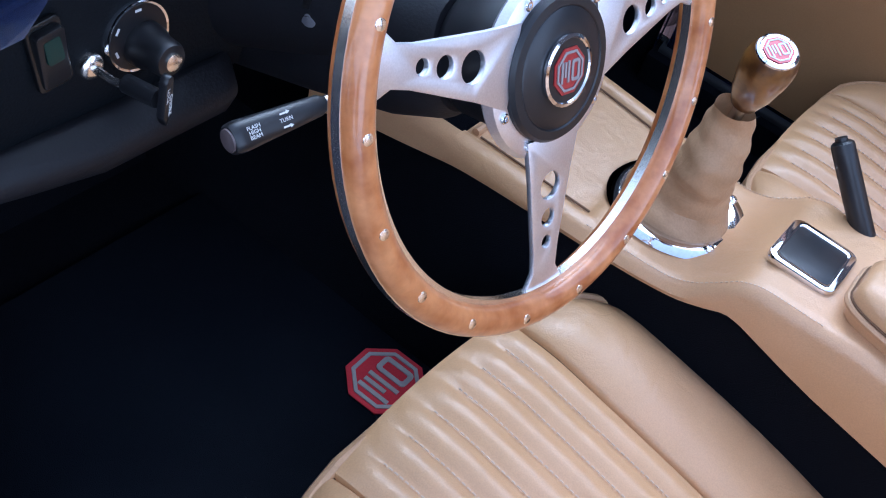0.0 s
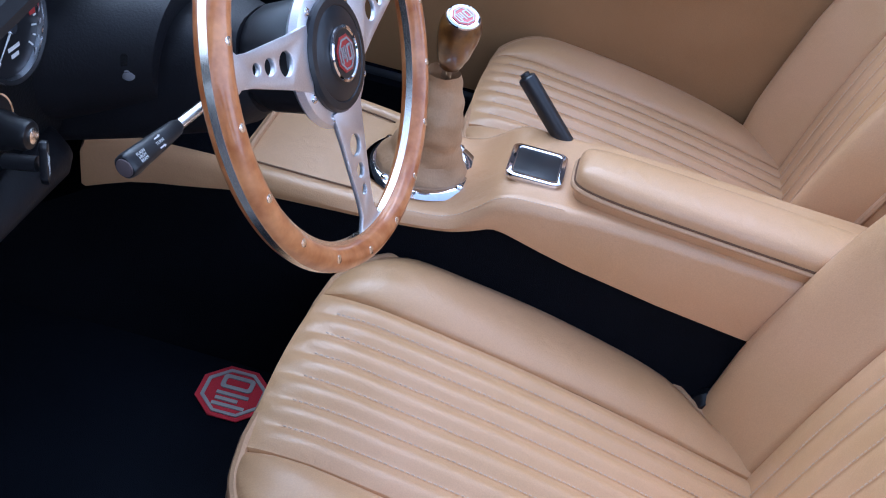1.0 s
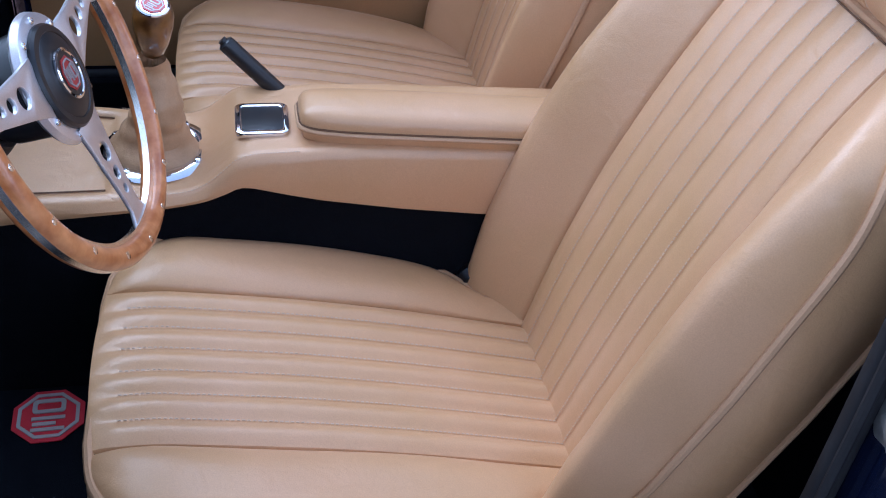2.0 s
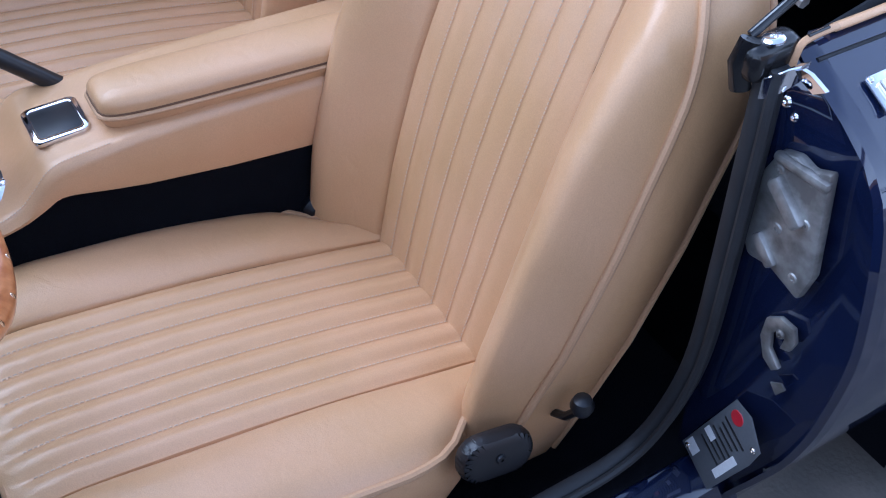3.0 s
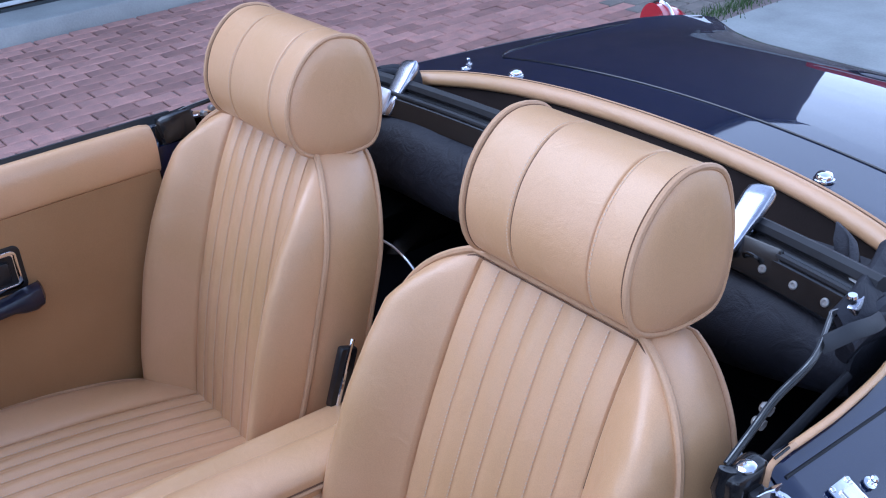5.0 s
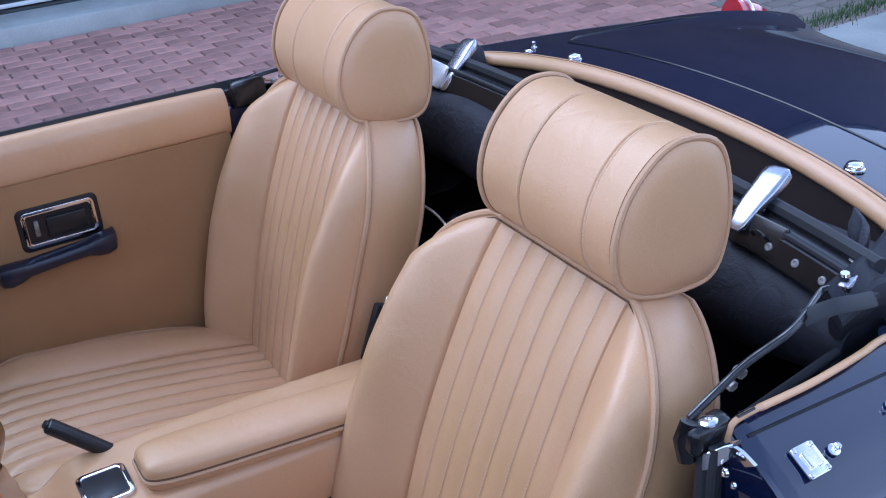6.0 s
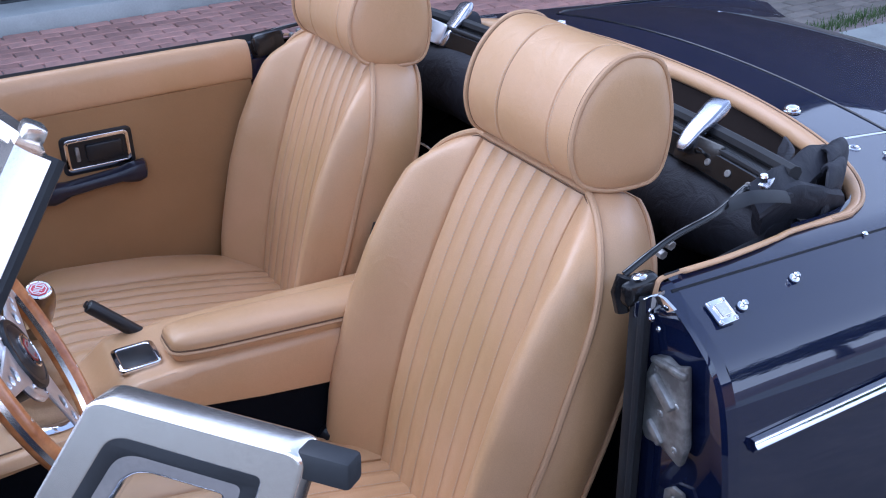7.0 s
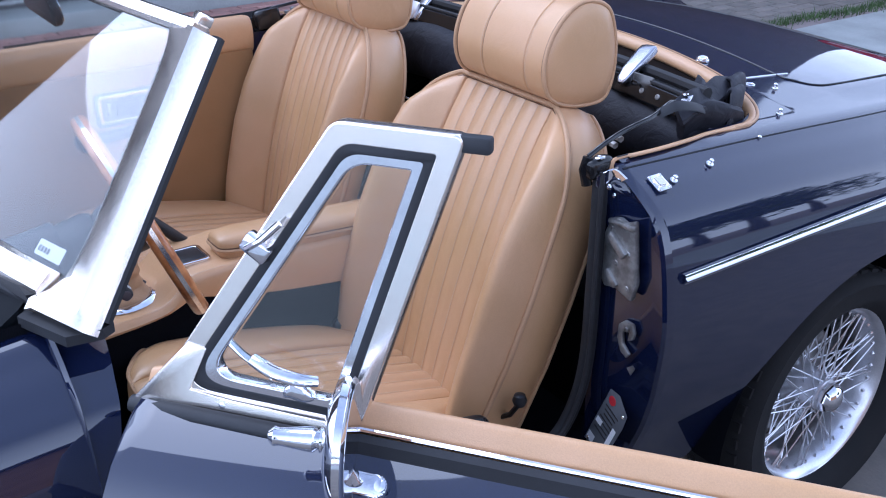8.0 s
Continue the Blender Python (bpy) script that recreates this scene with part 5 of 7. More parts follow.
def pillar_fittings():
    # striker plate: bent, scuffed zinc
    m = axes((-0.675, -0.020, 0.782), (-1, -0.28, 0), (0, 1, 0.02))
    sk = part("striker_plate", prism([(-0.042, 0.036), (-0.030, 0.066), (-0.012, 0.072), (0.004, 0.068), (0.024, 0.078), (0.038, -0.028), (0.030, -0.062), (-0.006, -0.052), (-0.034, -0.058), (-0.042, -0.046)], 0.012, m, 0.004), ZINC, CAR, "scuffed zinc striker plate")
    part("catch", box(0.016, 0.048, 0.014, m @ Matrix.Translation((-0.006, 0.028, 0.014)) @ Matrix.Rotation(radians(52), 4, "Z"), 0.004), ZINC, sk)
    part("lip", box(0.060, 0.010, 0.010, m @ Matrix.Translation((-0.002, 0.064, 0.012)) @ Matrix.Rotation(radians(4), 4, "Z"), 0.004), ZINC, sk)
    part("catch", box(0.013, 0.034, 0.010, m @ Matrix.Translation((-0.016, -0.036, 0.012)) @ Matrix.Rotation(radians(50), 4, "Z"), 0.003), ZINC, sk)
    for x, y in ((0.016, 0.018), (-0.010, -0.006), (0.020, -0.042), (-0.024, 0.050)):
        screw(sk, m @ V(x, y, 0.010), (0, 1, 0.02), 0.006, ZINC)
    # check hook below
    m2 = axes((-0.693, -0.022, 0.645), (-1, -0.28, 0), (0, 1, 0.02))
    hook = [(-0.016, 0.016), (-0.004, 0.027), (0.012, 0.027), (0.017, 0.014), (0.014, 0.002), (0.004, -0.003), (0.006, 0.010), (-0.002, 0.014), (-0.007, 0.004), (-0.004, -0.012), (0.010, -0.024), (0.004, -0.032), (-0.008, -0.026), (-0.017, -0.006)]
    hook = [(x * 1.15, y * 1.15) for x, y in hook]
    hk = part("check_hook", prism(hook, 0.006, m2, 0.0015), ZINC, CAR, "zinc check hook")
    screw(hk, m2 @ V(0.005, 0.020, 0.010), (0, 1, 0.02), 0.005, ZINC)
    part("chip", prism([(-0.008, 0), (0.004, 0.010), (0.010, 0.006), (0.002, -0.010)], 0.002, axes((-0.706, -0.022, 0.588), (-1, -0.2, 0), (0, 1, 0.02))), ZINC, CAR)
    # maker's plate: plain bars stand for its writing
    m3 = axes((-0.676, -0.006, 0.462), (-0.92, -0.22, -0.10), (0.10, 1, 0.12))
    m3 = m3 @ Matrix.Rotation(radians(-16), 4, "Z")
    vp = part("data_plate", prism([(-0.030, 0.066), (-0.006, 0.074), (0.028, 0.058), (0.032, 0.030), (0.030, -0.066), (-0.030, -0.066)], 0.0015, m3, 0.0004), GREYPRINT, CAR, "grey data plate with unreadable print")
    part("plate_mark", lathe([(0.0095, 0.0014), (0.009, 0.0022)], m3 @ Matrix.Translation((-0.014, 0.052, 0)), 18), RED, vp, "red round mark")
    for i in range(7):
        part("print_bar", box(0.040 - 0.006 * (i % 3), 0.0028, 0.0004, m3 @ Matrix.Translation((-0.003, 0.034 - 0.0095 * i, 0.0018))), PLASTIC, vp, "", False)
    part("print_field", box(0.016, 0.012, 0.0005, m3 @ Matrix.Translation((-0.018, -0.006, 0.0022))), WHITE, vp, "", False)
    part("print_field", box(0.010, 0.050, 0.0005, m3 @ Matrix.Translation((0.020, -0.012, 0.0022))), WHITE, vp, "", False)
    part("print_field", box(0.018, 0.018, 0.0005, m3 @ Matrix.Translation((-0.018, -0.050, 0.0022))), WHITE, vp, "", False)
    for x, y in ((0.022, 0.050), (-0.022, -0.058)):
        screw(vp, m3 @ V(x, y, 0.0015), (0.1, 1, 0.12), 0.004, SATIN)
    # fittings on the wing tops
    for s in (-1, 1):
        n = V(s * 0.45, 0.02, 0.9).normalized()
        pm = axes((s * 0.679, -0.077, 0.9035), (0, -1, 0), n)
        pl = part("socket_plate", prism(rounded(0.029, 0.034, 0.003), 0.003, pm, 0.001), CHROME, CAR, "chrome hood socket plate")
        part("socket", prism(rounded(0.016, 0.018, 0.002), 0.006, pm @ Matrix.Translation((0, 0, 0.002)), 0.001), SATIN, pl)
        for x, y in ((0.011, 0.0135), (-0.011, 0.0135), (0.011, -0.0135), (-0.011, -0.0135)):
            screw(pl, pm @ V(x, y, 0.003), n, 0.003)
        stud(CAR, (s * 0.679, -0.110, 0.9010), n)
        stud(CAR, (s * 0.666, -0.208, 0.9035), n)
        stud(CAR, (s * 0.637, -0.363, 0.904), V(s * 0.3, 0, 1))
        stud(CAR, deck_point(s * 0.582, -0.486), V(s * 0.2, 0, 1))
        stud(CAR, deck_point(s * 0.490, -0.583), V(s * 0.16, 0, 1))
        part("socket_ring", lathe([(0.0095, -0.001), (0.0095, 0.0015), (0.0075, 0.0025), (0.006, 0.0015), (0.0055, -0.001)], axes(deck_point(s * 0.458, -0.547), (1, 0, 0), V(s * 0.13, 0, 1)), 18), CHROME, CAR, "small chrome socket ring")
        p = deck_point(s * 0.321, -0.556)
        tm = axes(p, (-0.5, 0.8, 0), (0, 0, 1))
        tb = part("turn_button", lathe([(0.0145, 0), (0.0145, 0.003), (0.0125, 0.004), (0.0125, 0.0075), (0.0105, 0.0105), (0.004, 0.0125)], tm, 24), CHROME, CAR, "chrome tonneau turn-button")
        part("tab", box(0.014, 0.007, 0.004, tm @ Matrix.Translation((0.0165, 0, 0.006)), 0.0012), CHROME, tb)


pillar_fittings()


def finisher():
    pts = []
    for i in range(61):
        a = -math.pi / 2 + math.pi * i / 60
        x = math.copysign(min(1, abs(math.sin(a))) ** 0.55, math.sin(a)) * 0.598
        y = -0.285 - 0.248 * max(0, 1 - (abs(x) / 0.604) ** 3.2) ** (1 / 3.2)
        pts.append(V(x, y, deck_point(max(-0.58, min(0.58, x)), y).z - 0.001))
    side = lambda s: [V(s * x, y, rear_zs(y) + 0.001) for x, y in ((0.622, -0.066), (0.6215, -0.10), (0.620, -0.14), (0.615, -0.19), (0.609, -0.235), (0.603, -0.27))]
    line = side(-1) + pts + list(reversed(side(1)))
    line = [p for i, p in enumerate(line) if i == 0 or (p - line[i - 1]).length > 0.006]
    line = smooth_line(line, 3)
    roll, low, welt, seam = [], [], [], []
    for i, p in enumerate(line):
        d = (line[min(len(line) - 1, i + 1)] - line[max(0, i - 1)]).normalized()
        inn = V(-d.y, d.x, 0).normalized()
        c = V(0, -0.1, 0) - p
        if inn.x * c.x + inn.y * c.y < 0:
            inn = -inn
        f = min(1, max(0, (abs(p.y) - 0.30) / 0.20))
        up = V(0, 0, 1)
        # a thin flat strip along the doors' side, a padded roll that hangs inwards across the back
        w, h, drop = 0.0046 + 0.0090 * f, 0.0034 + 0.0086 * f, 0.006 * f
        roll.append([p + inn * (w * math.cos(t) + 0.004 * f) + up * (h * math.sin(t) - drop - 0.30 * w * f * math.cos(t)) for t in [2 * math.pi * j / 16 for j in range(16)]])
        low.append([p + inn * (0.003 + 0.005 * f) - up * 0.003 * f, p + inn * 0.006 - up * 0.10])
        if f > 0.01:
            welt.append(p - inn * (0.0105 * f) + up * (0.0030 * f))
            seam.append(p - inn * (0.0064 * f) + up * (0.0054 * f))
    fin = part("cockpit_finisher", loft(roll), TAN, CAR, "tan padded cockpit edge roll")
    part("welt", tube(welt, 0.0034, 8), TAN_PIPE, fin, "tan welt along the outer edge")
    part("seam", tube(seam, 0.0011, 6), SEAM, fin, "dark seam beside the welt")
    part("cockpit_lining", loft(low, False, False), LINING, CAR, "dark brown lining below the edge roll")


finisher()


# ---- wire wheels ----
def wire_wheel(at, s):
    m = axes(at, (0, 1, 0), (s, 0, 0))
    w = part("wheel", lathe([(0.176, -0.07), (0.184, -0.085), (0.198, -0.088), (0.200, -0.082), (0.188, -0.066), (0.181, -0.05), (0.176, -0.015), (0.180, 0.020), (0.188, 0.036), (0.197, 0.050), (0.203, 0.053), (0.2045, 0.047), (0.196, 0.036), (0.190, 0.020), (0.184, -0.05), (0.182, -0.06)], m, 72, None, True), SILVER, CAR, "bright wire wheel")
    R = WHEEL_R
    part("tyre", lathe([(0.198, -0.075), (0.204, -0.088), (0.240, -0.098), (0.274, -0.090), (R - 0.006, -0.076), (R, -0.06), (R, 0.050), (R - 0.006, 0.066), (0.276, 0.080), (0.268, 0.085), (0.264, 0.083), (0.240, 0.084), (0.216, 0.072), (0.203, 0.054), (0.198, 0.044), (0.200, -0.02)], m, 72, None, True), TYRE, w, "black tyre")
    bt = bmesh.new()
    for i in range(48):
        a = 2 * math.pi * i / 48
        for h, dx in ((0.052, 0.0), (-0.062, 0.0)):
            box(0.012, 0.022, 0.022, m @ Matrix.Rotation(a, 4, "Z") @ Matrix.Translation((R - 0.004, 0, h)), 0.0, 1, bt)
    part("tread_block", bt, TYRE, w, "", False)["kind"] = "stuff"
    part("hub", lathe([(0.052, -0.06), (0.050, -0.02), (0.044, 0.012), (0.038, 0.030), (0.036, 0.050), (0.030, 0.053)], m, 32), SILVER, w, "silver splined hub")
    part("brake_drum", lathe([(0.13, -0.09), (0.13, -0.045), (0.122, -0.040), (0.06, -0.04)], m, 32), ZINC, w, "grey brake drum")
    sp = part("spinner", lathe([(0.030, 0.050), (0.034, 0.054), (0.034, 0.064), (0.026, 0.078), (0.012, 0.084)], m, 8), CHROME, w, "chrome octagonal wheel nut")
    for layer, (r0, h0, r1, h1, n, off) in enumerate(((0.037, 0.044, 0.186, 0.034, 24, 0.60), (0.043, 0.016, 0.182, 0.026, 24, -0.42), (0.050, -0.03, 0.178, 0.004, 24, 0.45))):
        for i in range(n):
            a0 = 2 * math.pi * (i + 0.33 * layer) / n
            a1 = a0 + (off if i % 2 else -off)
            p = m @ V(r0 * math.cos(a0), r0 * math.sin(a0), h0)
            q = m @ V(r1 * math.cos(a1), r1 * math.sin(a1), h1)
            part("spoke", tube([p, q], 0.0017, 6), SILVER, w)
    for i in range(36):
        a = 2 * math.pi * i / 36
        part("nipple", lathe([(0.004, 0), (0.0035, 0.006)], m @ Matrix.Rotation(a, 4, "Z") @ axes((0.186, 0, 0.032), (0, 0, 1), (-1, 0, 0)), 6), SILVER, w)


wire_wheel((-0.636, AXLE_Y, WHEEL_R), -1)
for px, py, s in ((0.636, AXLE_Y, 1), (-0.636, AXLE_Y + 2.311, -1), (0.636, AXLE_Y + 2.311, 1)):
    m = axes((px, py, WHEEL_R), (0, 1, 0), (s, 0, 0))
    w = part("wheel", lathe([(0.03, -0.05), (0.17, -0.06), (0.196, -0.05), (0.196, 0.05), (0.17, 0.03), (0.05, 0.03), (0.03, 0.06)], m, 40), SILVER, CAR, "silver wire wheel")
    part("tyre", lathe([(0.19, -0.075), (0.27, -0.088), (WHEEL_R, -0.06), (WHEEL_R, 0.05), (0.27, 0.082), (0.19, 0.05)], m, 48, None, True), TYRE, w, "black tyre")


# ---- doors ----
def door(s, swing, pivot, label, M=None, dx=0.0, cap=1.0):
    """A car door built shut and swung open about its pivot; s is the side."""
    M = M or Matrix.Translation((*pivot, 0)) @ Matrix.Rotation(radians(swing), 4, "Z") @ Matrix.Translation((-pivot[0], -pivot[1], 0))
    root = thing("roadster_door", M @ Matrix.Translation((s * 0.66, 0.855, 0.40)), label, "car door", "car doors")
    y0, y1 = 0.852, -0.026

    def P(name, bm, material, parent=None, lab="", free=False, **k):
        bm.transform(M @ Matrix.Translation((0 if free else s * dx, 0, 0 if free else -0.3 * dx)))
        return part(name, bm, material, parent or root, lab, **k)
    ye = 0.030 if s > 0 else y1
    zs = [0.40 + 0.5 * i / 20 for i in range(20)] + [0.902, 0.91, 0.916]
    ys = [y0, y0 - 0.006] + [y0 - 0.03 - 0.082 * i for i in range(11)] + [y1 + 0.006, y1]
    rows = []
    for y in ys:
        k = 0.985 if y in (y0, y1) else 1.0
        rows.append([V(s * 0.600, y, 0.905), V(s * 0.600, y, 0.40)] + [V(s * side_x(z) * k, y, z) for z in zs])
    P("outer_skin", loft(rows), NAVY, None, "glossy navy door skin")
    # waist strip on the skin
    z = 0.780
    P("waist_strip", loft([[V(s * (side_x(z) + dx), y, z + dz) for dx, dz in ((-0.004, -0.0085), (0.003, -0.0085), (0.006, -0.003), (0.010, 0), (0.006, 0.003), (0.003, 0.0085), (-0.004, 0.0085))] for y in (y0 - 0.01, 0.4, y1 + 0.01)]), CHROME, None, "bright waist strip")
    rise = 0.019 if s > 0 else 0.0
    # weather strip and thin chrome line at the glass slot
    P("weather_strip", loft([[V(s * x, y, z) for x, z in ((0.662, 0.910), (0.660, 0.924 + rise), (0.650, 0.926 + rise), (0.642, 0.912))] for y in (0.60, 0.3, 0.0, y1 + 0.004)]), RUBBER, None, "black weather strip")
    P("slot_trim", tube([V(s * 0.646, y, 0.928) for y in (0.60, 0.3, 0.0, y1 + 0.004)], 0.003, 8), CHROME, None, "thin bright trim line")
    # tan capping roll and card
    sec = smooth_line([V(0, 0.640, 0.918), V(0, 0.634, 0.934), V(0, 0.618, 0.946), V(0, 0.600, 0.944), V(0, 0.588, 0.926), V(0, 0.586, 0.900), V(0, 0.590, 0.872), V(0, 0.600, 0.866), V(0, 0.622, 0.88)], 4, True)
    sec = [V(0, 0.642 + (p.y - 0.642) * cap, p.z) for p in sec]
    P("capping", loft([[V(s * (p.y + dx), y, p.z + dz) for p in sec] for y, dx, dz in ((y0 - 0.01, 0.004, -0.004), (y0 - 0.03, 0, 0), (0.5, 0, 0.002), (0.2, 0, 0.003), (ye + 0.02, 0, 0.002), (ye + 0.004, 0.004, -0.003))]), TAN, None, "padded tan capping roll")
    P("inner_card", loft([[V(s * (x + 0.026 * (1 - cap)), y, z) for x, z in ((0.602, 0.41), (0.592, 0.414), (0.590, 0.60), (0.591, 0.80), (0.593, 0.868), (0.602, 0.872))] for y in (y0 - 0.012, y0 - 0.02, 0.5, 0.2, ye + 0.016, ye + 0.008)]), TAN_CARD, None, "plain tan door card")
    # handle in its chrome frame, and the pull
    hm = axes((s * 0.5925, 0.371, 0.780), (0, -s * -1, 0), (-s, 0, 0))
    fr = P("handle_frame", plate(rounded(0.124, 0.066, 0.009), [rounded(0.114, 0.056, 0.006)], 0.012, hm, 0.0015), CHROME, None, "chrome-edged handle recess")
    P("handle_surround", plate(rounded(0.138, 0.078, 0.010), [rounded(0.124, 0.064, 0.008)], 0.008, hm, 0.002), PLASTIC, fr)
    P("handle_dish", prism(rounded(0.116, 0.056, 0.005), 0.003, hm), PLASTIC, fr, "black recess", smooth=False)
    P("handle_lever", box(0.070, 0.036, 0.008, hm @ Matrix.Translation((0.012 * -s, 0, 0.006)), 0.003), PLASTIC, fr, "black lever")
    P("lock_slide", box(0.008, 0.030, 0.008, hm @ Matrix.Translation((-0.040 * -s, -0.002, 0.006)), 0.002), ZINC, fr)
    bar = []
    for y, x, h in ((0.284, 0.592, 0.010), (0.286, 0.568, 0.014), (0.291, 0.557, 0.0185), (0.306, 0.552, 0.0205), (0.324, 0.553, 0.0180), (0.340, 0.557, 0.0135), (0.390, 0.558, 0.0125), (0.442, 0.557, 0.0135), (0.458, 0.553, 0.0180), (0.476, 0.552, 0.0205), (0.491, 0.557, 0.0185), (0.496, 0.568, 0.014), (0.498, 0.592, 0.010)):
        z = 0.733 - 0.075 * (y - 0.29)
        bar.append([V(s * (x + a), y, z + b * h) for a, b in ((0.004, -1.0), (-0.003, -0.72), (-0.006, -0.2), (-0.006, 0.3), (-0.002, 0.80), (0.006, 1.0), (0.024, 0.9), (0.024, -0.9))])
    P("door_pull", loft(bar), PULL, None, "dark blue-black door pull")
    return root, M, P


PDOOR, _, _ = door(1, 0, (0.74, 0.86), "closed passenger door with a tan card and capping")
SWUNG = Matrix.Translation((-0.79, 0.975, 0)) @ Matrix.Rotation(radians(-50), 4, "Z") @ Matrix.Translation((0.79, -0.975, 0))
AT = SWUNG @ V(-0.645, 0.70, 0.9)
SWUNG = Matrix.Translation(AT) @ Matrix.Rotation(radians(-3.0), 4, "Z") @ Matrix.Translation(-AT) @ SWUNG
SWUNG = Matrix.Translation((0.004, 0.0155, 0)) @ SWUNG
DDOOR, DM, DOORPART = door(-1, 0, (0, 0), "open navy driver's door with a quarter light and mirror", SWUNG, 0.028, 0.52)


def DP(*a, **k):
    return DOORPART(*a, free=True, **k)


def quarter_light():
    a, b, c, d = V(-0.662, 0.836, 0.910), V(-0.627, 0.628, 1.222), V(-0.626, 0.504, 1.220), V(-0.660, 0.606, 0.905)
    n = (b - a).cross(d - a).normalized()
    if n.x > 0:
        n = -n

    Q = axes(a, d - a, n)
    Qi = Q.inverted()
    flat = [(Qi @ p).xy for p in (a, b, c, d)]

    def inset(k, radii):
        """The outline drawn in by k, its corners rounded."""
        pts = []
        for i in range(4):
            p, q, r = flat[i - 1], flat[i], flat[(i + 1) % 4]
            e0, e1 = (q - p).normalized(), (r - q).normalized()
            sn = abs(e0.x * e1.y - e0.y * e1.x)
            pts.append(q + (e1 - e0) / max(0.3, sn) * k)
        out = []
        for i in range(4):
            p, q, r = pts[i - 1], pts[i], pts[(i + 1) % 4]
            rr = radii[i]
            s0, s1 = q + (p - q).normalized() * rr, q + (r - q).normalized() * rr
            for j in range(9):
                t = j / 8
                out.append(tuple(s0 * (1 - t) ** 2 + q * 2 * t * (1 - t) + s1 * t * t))
        return out
    OUT, IN1, IN2, IN3 = inset(0.0, (0.004, 0.010, 0.010, 0.004)), inset(0.0165, (0.045, 0.014, 0.006, 0.010)), inset(0.0255, (0.045, 0.016, 0.006, 0.010)), inset(0.0335, (0.040, 0.020, 0.005, 0.010))
    fr = DP("quarter_light", plate(OUT, [IN1], 0.020, Q, 0.0022), SATIN, None, "bright quarter light frame", smooth=False)
    DP("frame_rubber", plate(inset(0.0165, (0.045, 0.014, 0.006, 0.010)), [IN2], 0.0194, Q, 0.001), RUBBER, fr, "black rubber lining")
    DP("vent_frame", plate(inset(0.0250, (0.045, 0.016, 0.006, 0.010)), [IN3], 0.0186, Q, 0.002), CHROME, fr, "chrome vent frame", smooth=False)
    DP("vent_glass", prism(inset(0.032, (0.040, 0.020, 0.005, 0.010)), 0.003, Q), GLASS, fr, "clear vent glass", smooth=False, shadow=False)
    # triangular foot and base plate
    foot = [V(-0.664, 0.858, 0.905), a + (b - a) * 0.22, a + (b - a) * 0.22 + V(0, -0.022, -0.004), V(-0.660, 0.79, 0.925), V(-0.662, 0.74, 0.922), V(-0.664, 0.60, 0.920), V(-0.664, 0.60, 0.898), V(-0.666, 0.856, 0.898)]
    bm = bmesh.new()
    f = bm.faces.new([bm.verts.new(p + n * 0.012) for p in foot])
    r = bmesh.ops.extrude_face_region(bm, geom=[f])
    bmesh.ops.translate(bm, vec=-n * 0.022, verts=[v for v in r["geom"] if isinstance(v, bmesh.types.BMVert)])
    bmesh.ops.recalc_face_normals(bm, faces=bm.faces)
    bmesh.ops.bevel(bm, geom=bm.edges[:], offset=0.0016, segments=2, profile=0.5, affect="EDGES")
    DP("frame_foot", bm, SATIN, fr, "bright triangular foot")
    DP("foot_gasket", tube([V(-0.676, 0.862, 0.897), V(-0.684, 0.78, 0.903), V(-0.686, 0.60, 0.905)], 0.0095, 10, False, None, 0.8), RUBBER, fr)
    DP("foot_screw", lathe([(0.005, 0), (0.005, 0.001), (0.003, 0.002)], axes(V(-0.662, 0.752, 0.913) + n * 0.012, (0, 0, 1), n), 12), CHROME, fr)
    # rubber tab past the top corner
    DP("channel_end", box(0.015, 0.030, 0.016, axes(c + V(-0.001, -0.009, -0.006), (1, 0, 0), (0.1, 0, 1)), 0.003), RUBBER, fr, "black window channel end")
    # catches
    l = a + (b - a) * 0.59
    ct = DP("swivel", box(0.020, 0.030, 0.016, axes(l + n * 0.014 + V(0, -0.008, 0), b - a, n), 0.003), CHROME, fr, "chrome pivot block")
    DP("swivel_arm", tube([l + n * 0.022, l + n * 0.024 + V(0, -0.018, 0.012), l + n * 0.018 + V(0, -0.036, 0.030)], 0.0035, 8), CHROME, fr)
    q = V(-0.658, 0.664, 0.944)
    lt = DP("vent_catch", prism([(-0.018, -0.008), (-0.010, -0.006), (0.004, -0.010), (0.018, -0.004), (0.017, 0.003), (0.008, 0.007), (0.004, 0.015), (-0.006, 0.016), (-0.010, 0.008), (-0.018, 0.003)], 0.012, axes(q + n * 0.004, (0, -1, 0), n), 0.004), CHROME, fr, "chrome vent catch")
    DP("catch_lever", tube(smooth_line([V(-0.656, 0.645, 0.960) + n * 0.010, V(-0.656, 0.662, 0.964) + n * 0.020, V(-0.655, 0.690, 0.969) + n * 0.022, V(-0.654, 0.713, 0.976) + n * 0.018], 4), 0.0062, 10, False, None, 0.6, lambda k: 0.9 + 0.3 * math.sin(2.6 * k)), CHROME, lt, "curved chrome lever")
    DP("inner_stay", tube([V(-0.654, 0.752, 0.982) - n * 0.004, V(-0.655, 0.735, 0.968) - n * 0.004, V(-0.656, 0.700, 0.948) - n * 0.004], 0.0042, 8), CHROME, fr)


quarter_light()


